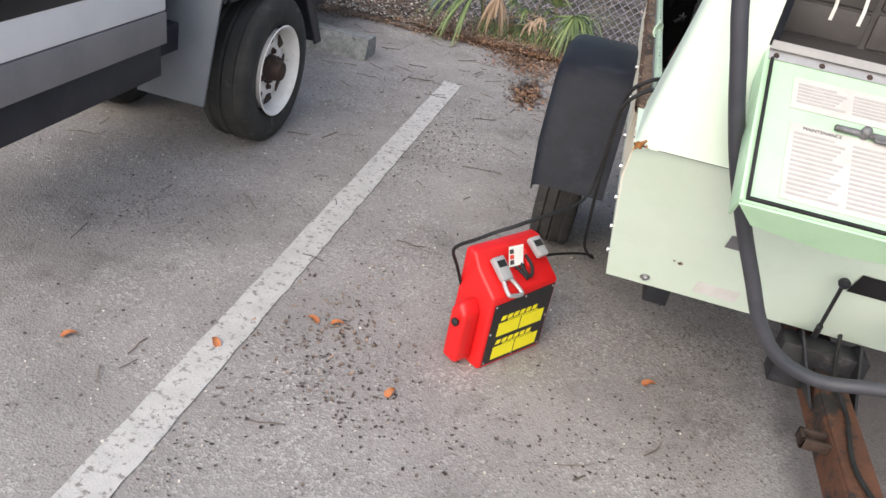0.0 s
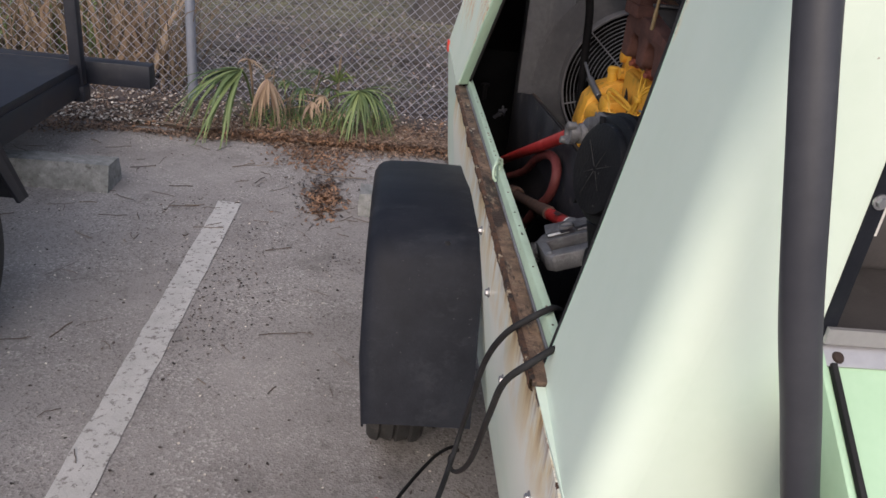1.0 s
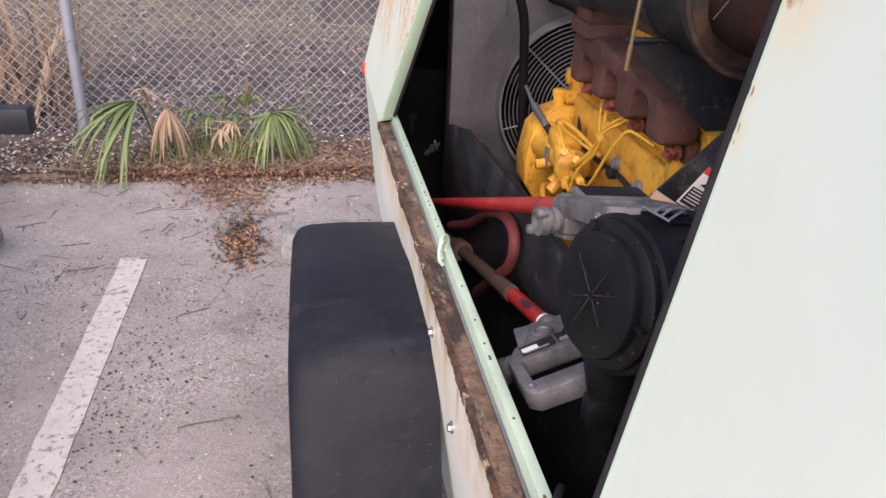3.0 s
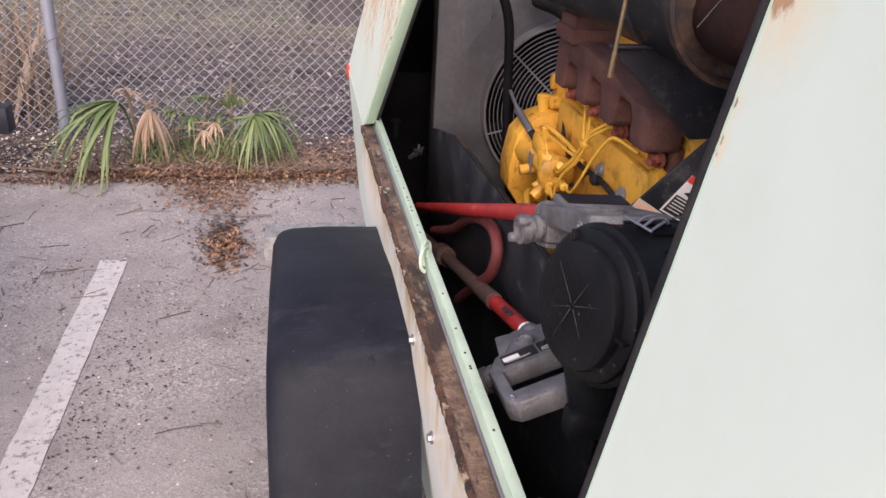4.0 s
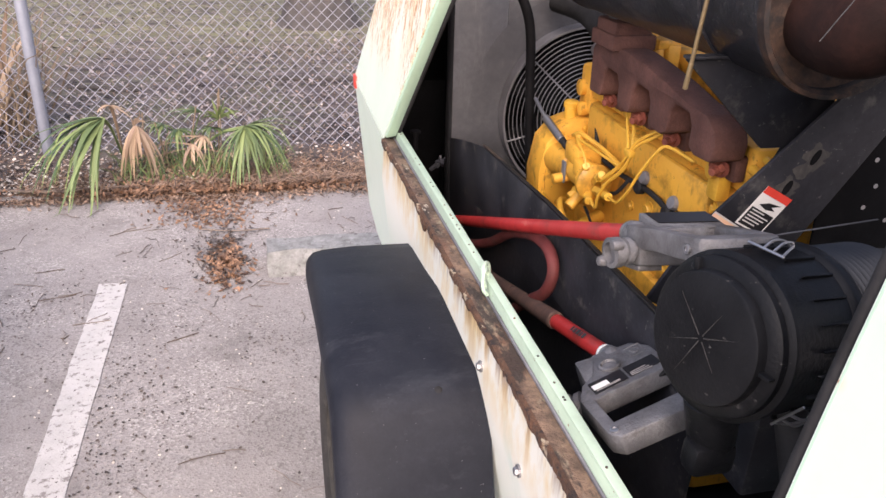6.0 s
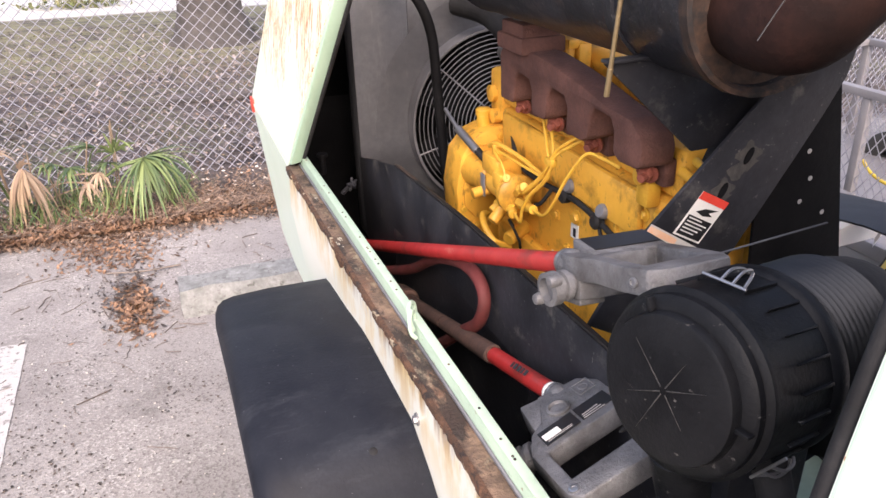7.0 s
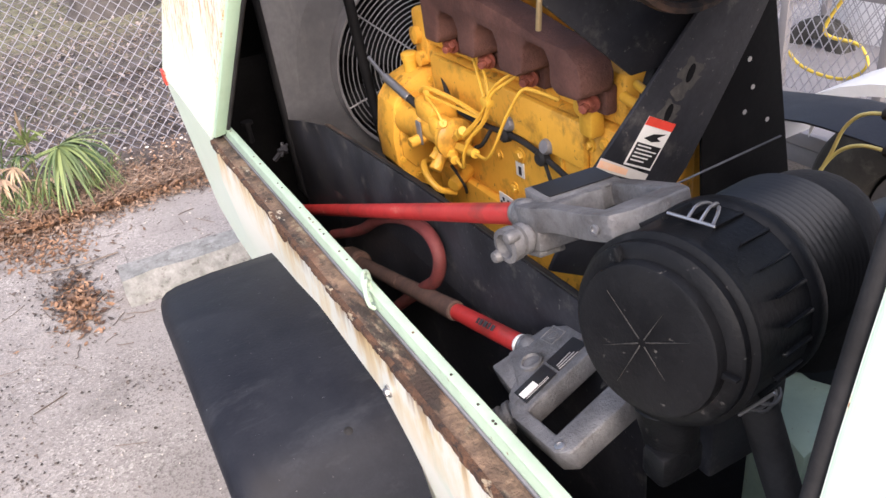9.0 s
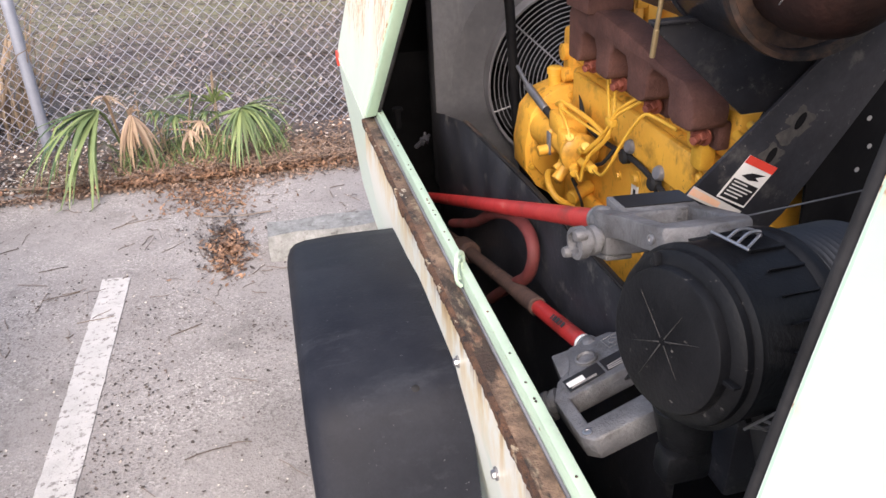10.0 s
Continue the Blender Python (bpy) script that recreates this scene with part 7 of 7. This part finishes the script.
part("grip_sleeve", join(rod(m_sh, m_sh + dl * 0.20, 0.0135, 16, 0.0115), rod(m_sh + dl * 0.40, m_sh + dl * 0.46, 0.021, 16), rod(m_sh + dl * 0.46, m_sh + dl * 0.50, 0.021, 16, 0.013), rod(m_sh + dl * 0.2, m_sh + dl * 0.72, 0.0115, 14)), M_BROWN, lower, "grimy brown sleeve on the barrel")
sh = Vector((0.114, 0.412, 0.912))
up_n = Vector((-0.55, -0.25, 0.80)).normalized()
up_n = (up_n - dl * up_n.dot(dl)).normalized()
sd = dl.cross(up_n)
for k, (a, w) in enumerate(((0.062, 0.006), (0.072, 0.004), (0.080, 0.007), (0.091, 0.006), (0.101, 0.004))):
    c = sh + dl * a + up_n * 0.0124
    part("painted_mark", slab([c + sd * 0.0045, c + dl * w + sd * 0.0045, c + dl * w - sd * 0.003, c - sd * 0.003], up_n * 0.0006), M_BLACKLABEL, lower, "smudged black hand-painted mark")
part("shaft_tape", turned([(0.0116, 0), (0.0119, 0.0006), (0.0119, 0.0045), (0.0116, 0.005)], sh + dl * 0.012, dl, 20), M_WHITELABEL, lower, "white tape ring on the barrel")
part("hose_loop", tube([(0.110, 1.10, 0.74), (0.125, 0.975, 0.80), (0.128, 0.86, 0.872), (0.130, 0.76, 0.915), (0.132, 0.69, 0.925), (0.130, 0.655, 0.905), (0.125, 0.665, 0.862), (0.118, 0.72, 0.815), (0.112, 0.82, 0.73)], 0.0095, 12, 7), M_REDHOSE, lower, "faded red rubber hose in a loop")

# ---- the hose over the nose ----
SITE = Matrix.Identity(4)
single("air_hose", tube([(0.060, -0.335, 1.60), (0.074, -0.375, 1.42), (0.096, -0.398, 1.29), (0.120, -0.408, 1.185), (0.146, -0.408, 1.106), (0.177, -0.406, 1.012), (0.215, -0.402, 0.914), (0.263, -0.400, 0.813), (0.315, -0.400, 0.715), (0.366, -0.400, 0.622), (0.425, -0.400, 0.562), (0.51, -0.400, 0.536), (0.605, -0.40, 0.553), (0.80, -0.385, 0.59), (1.02, -0.34, 0.72)], 0.0143, 20, 8), M_HOSE, "thick grey-black rubber air hose draped over the nose", "hose")


# ---- red jump starter on the ground with its leads ----
def jump_starter():
    o = Vector((-0.216, 0.179, 0))
    u, n = Vector((0.59, 0.81, 0)).normalized(), Vector((-0.81, 0.59, 0)).normalized()
    root = thing("jump_starter", o + u * 0.117 + n * 0.065, "red plastic jump starter box with clamps parked in its top", "jump starter")

    def P(a, b, z):
        return o + u * a + n * b + Vector((0, 0, z))

    def ext(profile, a0, a1, bevel):
        return slab([P(a0, b, z) for b, z in profile], u * (a1 - a0), bevel, 3)

    W, D = 0.233, 0.128
    body = part("case", join(ext([(0.0, 0.0), (0.0, 0.222), (0.070, 0.272), (0.092, 0.305), (D, 0.305), (D, 0.0)], 0.0, W, 0.009)), M_REDPLASTIC, root, "glossy red moulded case")
    part("side_holster", slab([P(-0.058, 0.030, 0.018), P(-0.058, 0.082, 0.018), P(-0.058, 0.084, 0.168), P(-0.050, 0.058, 0.200), P(-0.058, 0.030, 0.168)], u * 0.060, 0.014, 3), M_REDPLASTIC, body)
    part("cable_plug", join(turned([(0.010, 0), (0.011, 0.006), (0.006, 0.010), (0, 0.011)], P(-0.059, 0.052, 0.142), -u, 14)), M_RUBBER, body, "black rubber plug")
    part("cradle_wall", ext([(0.012, 0.22), (0.012, 0.245), (0.075, 0.283), (0.075, 0.25)], 0.078, 0.092, 0.005), M_REDPLASTIC, body)
    part("cradle_wall", ext([(0.040, 0.24), (0.040, 0.262), (0.078, 0.290), (0.078, 0.25)], 0.150, 0.168, 0.006), M_REDPLASTIC, body)
    sheet = part("front_label", slab([P(0.012, -0.0006, 0.012), P(W - 0.010, -0.0006, 0.012), P(W - 0.010, -0.0006, 0.212), P(0.012, -0.0006, 0.200)], -n * 0.001), M_BLACKLABEL, body, "black front label with yellow fields")
    for z0, z1 in ((0.022, 0.062), (0.096, 0.138)):
        for a0, a1 in ((0.040, 0.118), (0.122, 0.205)):
            part("yellow_field", slab([P(a0, -0.0017, z0), P(a1, -0.0017, z0), P(a1, -0.0017, z1), P(a0, -0.0017, z1)], -n * 0.0005), M_YELLOWLABEL, sheet)
    for z0 in (0.070, 0.146):
        part("logo_bar", join(*[slab([P(0.044 + 0.022 * k, -0.0017, z0), P(0.044 + 0.022 * k + 0.016, -0.0017, z0), P(0.048 + 0.022 * k + 0.016, -0.0017, z0 + 0.013), P(0.048 + 0.022 * k, -0.0017, z0 + 0.013)], -n * 0.0005) for k in range(6)], slab([P(0.07, -0.0017, z0 - 0.006), P(0.18, -0.0017, z0 - 0.006), P(0.18, -0.0017, z0 - 0.003), P(0.07, -0.0017, z0 - 0.003)], -n * 0.0005)), M_YELLOWLABEL, sheet, "yellow lettering-like bars")
    for a, z in ((0.018, 0.018), (W - 0.016, 0.018), (0.018, 0.11), (W - 0.016, 0.11), (0.018, 0.194), (W - 0.016, 0.204), (0.117, 0.018), (0.117, 0.2)):
        part("screw", turned([(0.0035, 0), (0.003, 0.0015), (0, 0.002)], P(a, -0.0016, z), -n, 10), M_GALV, sheet)
    M_CLAMP = surface("pale_grey_clamp_plastic", (0.40, 0.40, 0.41), (0.32, 0.32, 0.33), 30, 0.4, 0.1, 0.05)
    def clamp(a, b0, b1, z0, z1, ring):
        ca, cb = P(a, b0, z0), P(a, b1, z1)
        d = (ca - cb).normalized()
        s = u
        up = d.cross(s) * -1
        up = up if up.z > 0 else -up
        bm = slab([cb - s * 0.019, cb + s * 0.019, ca + s * 0.017 - d * 0.02, ca - s * 0.017 - d * 0.02], up * 0.018, 0.004)
        g = part("clamp", bm, M_CLAMP, root, "pale grey battery clamp")
        part("grip_label", slab([cb + d * 0.012 - s * 0.013 + up * 0.0185, cb + d * 0.012 + s * 0.013 + up * 0.0185, cb + d * 0.030 + s * 0.013 + up * 0.0185, cb + d * 0.030 - s * 0.013 + up * 0.0185], up * 0.0006), M_BLACKLABEL, g)
        if ring:
            c = ca + up * 0.008
            pts = [(-0.012, -0.022), (-0.016, 0.012), (-0.008, 0.020), (0.018, 0.024), (0.027, 0.017), (0.012, -0.022)]
            part("jaw", tube([c + s * x + d * y for x, y in pts] + [c + s * pts[0][0] + d * pts[0][1]], 0.0055, 8, 4), M_ALU, g)
        return g

    clamp(0.052, 0.006, 0.074, 0.236, 0.284, True)
    clamp(0.190, 0.022, 0.088, 0.262, 0.300, False)
    tag = part("paper_tag", slab([P(0.080, 0.045, 0.268), P(0.125, 0.040, 0.270), P(0.128, 0.058, 0.318), P(0.084, 0.064, 0.316)], n * 0.0006), M_WHITELABEL, root, "white paper tag with small red prints")
    for k in range(3):
        part("tag_print", slab([P(0.084, 0.0462 + 0.005 * k, 0.274 + 0.013 * k), P(0.096, 0.0447 + 0.005 * k, 0.2745 + 0.013 * k), P(0.096, 0.0487 + 0.005 * k, 0.2845 + 0.013 * k), P(0.084, 0.0502 + 0.005 * k, 0.284 + 0.013 * k)], -n * 0.0006), M_REDLABEL if k % 2 else M_PANELBLACK, tag)
    part("clamp_lead", tube([P(0.125, 0.07, 0.285), P(0.120, 0.03, 0.262), P(0.135, 0.015, 0.245), P(0.150, 0.03, 0.262), P(0.150, 0.06, 0.28)], 0.0045, 10, 6), M_RUBBER, root)
    part("clamp_lead", tube([P(0.10, 0.06, 0.272), P(0.118, 0.02, 0.250), P(0.128, 0.02, 0.240), P(0.135, 0.05, 0.262)], 0.0045, 10, 6), M_RUBBER, root)


SITE = BOX
jump_starter()
SITE = Matrix.Identity(4)
LEADS = thing("battery_leads", (-0.1, 0.5, 0), "black battery leads running from the bay down to concrete", "cable")


def led(points):
    """A lead from the sill down to the box: its top is drawn with the shell, its foot with the box."""
    return [(SHELL @ Vector(p)).lerp(BOX @ Vector(p), max(0.0, 1 - p[2] / 0.88)) for p in points]


part("lead", tube(led([(0.06, 0.16, 0.90), (0.034, 0.115, 0.927), (0.004, 0.105, 0.915), (-0.020, 0.115, 0.885), (-0.030, 0.19, 0.79), (-0.034, 0.27, 0.66), (-0.042, 0.31, 0.565), (-0.058, 0.282, 0.525), (-0.089, 0.172, 0.542), (-0.126, 0.065, 0.566), (-0.158, 0.0, 0.575), (-0.190, -0.04, 0.570), (-0.225, -0.05, 0.550), (-0.265, -0.025, 0.505), (-0.308, 0.040, 0.440), (-0.329, 0.110, 0.375), (-0.322, 0.185, 0.29), (-0.305, 0.235, 0.20), (-0.30, 0.26, 0.17)]), 0.0047, 10, 7), M_RUBBER, LEADS)
part("lead", tube(led([(0.05, 0.06, 0.89), (0.025, 0.03, 0.925), (-0.005, 0.015, 0.915), (-0.030, 0.03, 0.875), (-0.034, 0.09, 0.78), (-0.034, 0.22, 0.59), (-0.030, 0.38, 0.42), (-0.024, 0.56, 0.26), (-0.012, 0.73, 0.14), (0.010, 0.85, 0.055), (0.024, 0.89, 0.030), (0.010, 0.895, 0.034), (-0.041, 0.811, 0.07), (-0.122, 0.597, 0.155), (-0.155, 0.50, 0.17), (-0.18, 0.44, 0.16)]), 0.0047, 10, 7), M_RUBBER, LEADS)


# ---- the trailer parked beside ----
def parked_trailer():
    X = -1.41
    root = thing("box_trailer", (-2.2, 1.2, 0), "white box trailer with grey skirt on a dark chassis", "trailer")
    part("body", join(block((-2.15, -0.4, 0.674), (X - 0.03, 0.56, 0.91), 0.006), block((-2.15, 0.5605, 0.674), (X - 0.12, 1.86, 0.91), 0.006)), M_WHITE, root, "glossy white sheet body")
    part("skirt", block((-2.14, -0.4, 0.570), (X - 0.028, 0.56, 0.671), 0.003), M_GREYPAINT, root, "dull grey lower skirt")
    part("window", block((X - 0.034, -0.38, 0.772), (X - 0.027, 0.40, 0.90), 0.003), M_BLACKLABEL, root, "dark side panel")
    part("chassis_rail", join(block((-2.12, -0.4, 0.455), (X - 0.05, 0.56, 0.567), 0.004), block((-2.12, 0.5605, 0.47), (X - 0.13, 1.86, 0.567), 0.004)), M_NAVY, root)
    part("chassis_rail", block((-2.05, -0.4, 0.41), (X - 0.30, 0.75, 0.468), 0.004), M_NAVY, root)
    part("deck", join(block((-2.75, 1.865, 0.372), (-1.782, 3.37, 0.410), 0.003), block((-1.80, 1.865, 0.25), (-1.778, 3.37, 0.3715), 0.003)), M_NAVY, root, "flat dark steel deck with a deep side rail")
    part("end_post", join(block((-1.822, 3.275, 0.22), (-1.764, 3.335, 1.25), 0.004), block((-1.830, 3.262, 0.22), (-1.756, 3.348, 0.30), 0.003)), M_NAVY, root)
    part("end_beam", block((-2.8, 3.40, 0.282), (-1.462, 3.50, 0.405), 0.005), M_NAVY, root, "blue-black steel end beam")
    part("tongue_beam", block((-2.4, 1.87, 0.27), (-2.2, 3.395, 0.3695), 0.004), M_NAVY, root)
    part("mud_flap", slab([(-1.70, 0.775, 0.285), (-1.432, 0.775, 0.285), (-1.375, 0.81, 0.76), (-1.66, 0.81, 0.76)], (0, 0.012, 0), 0.002), M_FLAP, root, "grey rubber mud flap")
    part("flap_screw", hexbolt((-1.43, 0.808, 0.56), (0, -1, 0), 0.004, 0.003), M_GALV, root)
    part("fender", join(slab([(X - 0.26, 0.86, 0.66), (X - 0.26, 0.90, 0.70), (X - 0.26, 1.60, 0.70), (X - 0.26, 1.83, 0.30), (X - 0.26, 1.80, 0.30), (X - 0.26, 1.58, 0.675), (X - 0.26, 0.92, 0.675), (X - 0.26, 0.88, 0.64)], (0.26, 0, 0), 0.002), slab([(X - 0.012, 1.60, 0.70), (X - 0.012, 1.83, 0.30), (X - 0.012, 1.76, 0.30), (X - 0.012, 1.54, 0.64), (X - 0.012, 0.92, 0.64), (X - 0.012, 0.90, 0.70)], (0.012, 0, 0), 0.002)), M_NAVY, root, "angular dark steel fender")
    C = Vector((-1.470, 1.268, 0.308))
    F = C + Vector((0.014, -0.006, 0.004))
    wheel = part("wheel", join(turned([(0.184, 0.094), (0.189, 0.098), (0.185, 0.101), (0.176, 0.094), (0.170, 0.070), (0.167, 0.020), (0.163, 0.012), (0.146, 0.030), (0.128, 0.046), (0.094, 0.052), (0.070, 0.050), (0.060, 0.046), (0.0, 0.046)], F, (1, 0, 0), 48, bare=True)), M_RIM, root, "white steel spoke wheel with rusty hub")
    part("tyre", tyre_mesh(C, 0.308, 0.205, 0.182, 40), M_TYRE, wheel, "worn black trailer tyre")
    hub = part("hub", turned([(0.062, 0.046), (0.060, 0.060), (0.045, 0.066), (0.042, 0.10), (0.036, 0.108), (0.0, 0.110)], F, (1, 0, 0), 24), M_HUB, wheel, "greasy rusted hub")
    for k in range(6):
        a = 2 * math.pi * k / 6 + 0.3
        part("wheel_nut", hexbolt(F + Vector((0.052, math.cos(a) * 0.074, math.sin(a) * 0.074)), (1, 0, 0), 0.010, 0.014), M_HUB, wheel)
    for k in range(8):
        a = 2 * math.pi * k / 8
        c = F + Vector((0.0, math.cos(a) * 0.128, math.sin(a) * 0.133))
        t, r = Vector((0, -math.sin(a), math.cos(a))), Vector((0, math.cos(a), math.sin(a)))
        part("vent", slab([c + Vector((0.046, 0, 0)) - t * 0.014 - r * 0.024, c + Vector((0.050, 0, 0)) + t * 0.014 - r * 0.024, c + Vector((0.046, 0, 0)) + t * 0.032 + r * 0.008, c + Vector((0.040, 0, 0)) + t * 0.022 + r * 0.020, c + Vector((0.040, 0, 0)) - t * 0.022 + r * 0.020, c + Vector((0.046, 0, 0)) - t * 0.032 + r * 0.008], (0.006, 0, 0), 0.002), M_HUB, wheel, "dark vent opening")
    part("wheel", tyre_mesh((-2.12, 1.268, 0.308), 0.308, 0.205, 0.10, 30), M_TYRE, root)
    part("axle", rod((-2.12, 1.268, 0.308), (-1.50, 1.268, 0.308), 0.025, 12), M_NAVY, root)


SITE = placed(1, (0.02, -0.15, 0))
parked_trailer()


# ---- what shows past the far side ----
M_SHED = surface("pale_grey_sheet_cladding", (0.40, 0.41, 0.43), (0.33, 0.345, 0.35), 4, 0.6, 0.1, 0.05)


def far_side():
    cage = thing("mesh_cart", (2.5, 1.8, 0), "grey steel cart with expanded-metal sides parked alongside", "cart")
    part("top_rail", block((2.18, 0.9, 0.655), (2.22, 2.6, 0.685), 0.003), M_GREYPAINT, cage)
    part("top_rail", block((2.95, 0.9, 0.655), (2.99, 2.6, 0.685), 0.003), M_GREYPAINT, cage)
    part("end_rail", block((2.18, 2.56, 0.655), (2.99, 2.60, 0.685), 0.003), M_GREYPAINT, cage)
    for y in (1.0, 1.42, 1.84, 2.26, 2.56):
        for x in (2.185, 2.955):
            part("upright", block((x, y, 0.20), (x + 0.03, y + 0.035, 0.66), 0.003), M_GREYPAINT, cage)
    part("cart_floor", block((2.18, 0.9, 0.18), (2.99, 2.6, 0.21), 0.003), M_GREYPAINT, cage)
    for x in (2.3, 2.85):
        part("tyre", tyre_mesh((x, 1.3, 0.17), 0.17, 0.10, 0.08, 20), M_TYRE, cage)
        part("tyre", tyre_mesh((x, 2.2, 0.17), 0.17, 0.10, 0.08, 20), M_TYRE, cage)
    bm = bmesh.new()

    def lattice(p0, e1, e2, n1, n2):
        for i in range(n1):
            for s in (1, -1):
                a = [p0 + e1 * ((i + 0.5 * (k if s == 1 else n2 - k) / 1) / n1) + e2 * (k / n2) for k in range(n2 + 1)]
                for p, q in zip(a, a[1:]):
                    d = (q - p).normalized()
                    w = d.cross(e1.cross(e2).normalized()) * 0.0024
                    bm.faces.new([bm.verts.new(v) for v in (p - w, p + w, q + w, q - w)])

    lattice(Vector((2.19, 0.6, 0.21)), Vector((0, 1.9, 0)), Vector((0, 0, 0.45)), 46, 14)
    lattice(Vector((2.96, 0.6, 0.21)), Vector((0, 1.9, 0)), Vector((0, 0, 0.45)), 46, 14)
    tagged(part("mesh_panel", bm, M_WIRE, cage, "grey expanded-metal sheet", 0), kind="stuff")
    yellow = surface("yellow_rubber_hose", (0.72, 0.52, 0.06), (0.62, 0.44, 0.05), 30, 0.5, 0, 0.05)
    single("yellow_hose", tube([(2.30, 1.83, 0.62), (2.28, 1.74, 0.80), (2.27, 1.64, 0.86), (2.26, 1.60, 0.78), (2.27, 1.66, 0.66), (2.26, 1.73, 0.50), (2.28, 1.60, 0.47), (2.27, 1.55, 0.40), (2.28, 1.66, 0.33), (2.30, 1.86, 0.34), (2.35, 2.0, 0.42)], 0.0068, 10, 7), yellow, "yellow rubber hose hung in loops over the cart", "hose")
    single("white_tank", turned([(0.66, 0.0), (0.72, 0.03), (0.73, 0.32), (0.70, 0.52), (0.60, 0.74), (0.42, 0.90), (0.20, 0.98), (0.0, 1.0)], (3.72, 1.98, 0.0), (0, 0, 1), 48), M_WHITE, "large white domed tank standing behind the cart", "tank")
    shed = thing("metal_shed", (8.6, 3.2, 0), "pale grey ribbed metal shed beyond the cart", "shed")
    part("wall", block((7.6, 0.6, -0.12), (9.6, 6.4, 2.6), 0.01), M_SHED, shed)
    part("roof", slab([(7.4, 0.4, 2.6), (9.8, 0.4, 2.6), (9.8, 3.5, 3.2), (7.4, 3.5, 3.2)], (0, 0, 0.05)), M_SHED, shed)
    part("roof", slab([(7.4, 3.5, 3.2), (9.8, 3.5, 3.2), (9.8, 6.6, 2.6), (7.4, 6.6, 2.6)], (0, 0, 0.05)), M_SHED, shed)
    for k in range(14):
        part("rib", block((7.57, 0.8 + 0.4 * k, 0.0), (7.6, 0.86 + 0.4 * k, 2.58), 0.008), M_SHED, shed)
    tr = thing("car_trailer", (1.62, 0.7, 0), "low trailer with white curved fender over black tyre", "trailer")
    bm = bmesh.new()
    rows = []
    for k in range(17):
        a = radians(12 + 156 * k / 16)
        y, z = 0.84 + 0.50 * math.cos(a), 0.32 + 0.385 * math.sin(a)
        rows.append([bm.verts.new(p) for p in ((1.49, y, z - 0.03), (1.495, y, z), (1.72, y, z + 0.004), (1.725, y, z - 0.03))])
    for a, b in zip(rows, rows[1:]):
        for k in range(3):
            bm.faces.new((a[k], a[k + 1], b[k + 1], b[k]))
    bmesh.ops.recalc_face_normals(bm, faces=bm.faces)
    bmesh.ops.solidify(bm, geom=bm.faces[:], thickness=0.005)
    part("fender", bm, M_WHITE, tr, "white painted curved fender")
    w = part("wheel", turned([(0.16, 0.05), (0.15, 0.0), (0.06, -0.01), (0.0, -0.012)], (1.56, 0.84, 0.325), (1, 0, 0), 30), M_SHROUD, tr)
    part("tyre", tyre_mesh((1.60, 0.84, 0.325), 0.325, 0.19, 0.16, 36), M_TYRE, w)
    part("bed", block((1.74, -0.4, 0.26), (2.12, 2.2, 0.32), 0.004), M_GREYPAINT, tr)
    part("bed_rail", block((1.735, -0.4, 0.322), (1.76, 2.2, 0.37), 0.004), M_GREYPAINT, tr)


SITE = placed(1.06, (0.042, -0.0654, -0.0377), TURN)
far_side()
SITE = BAY
pale = surface("pale_yellow_hose", (0.62, 0.55, 0.22), (0.52, 0.46, 0.18), 30, 0.5, 0, 0.03)
part("control_line", tube([(0.89, 0.675, 0.74), (0.90, 0.655, 0.805), (0.90, 0.640, 0.852), (0.90, 0.620, 0.881), (0.90, 0.598, 0.895), (0.90, 0.570, 0.902)], 0.0034, 8, 7), pale, comp, "pale yellow control line")
part("control_line", tube([(0.89, 0.68, 0.74), (0.90, 0.655, 0.795), (0.90, 0.630, 0.823), (0.90, 0.598, 0.838), (0.90, 0.555, 0.842)], 0.0034, 8, 7), pale, comp)
part("line_fitting", join(rod((0.90, 0.572, 0.902), (0.90, 0.545, 0.905), 0.010, 12), rod((0.90, 0.548, 0.905), (0.90, 0.515, 0.906), 0.0125, 6), rod((0.90, 0.52, 0.906), (0.89, 0.44, 0.89), 0.009, 12), rod((0.90, 0.56, 0.842), (0.90, 0.50, 0.846), 0.010, 10)), M_RUBBER, comp)
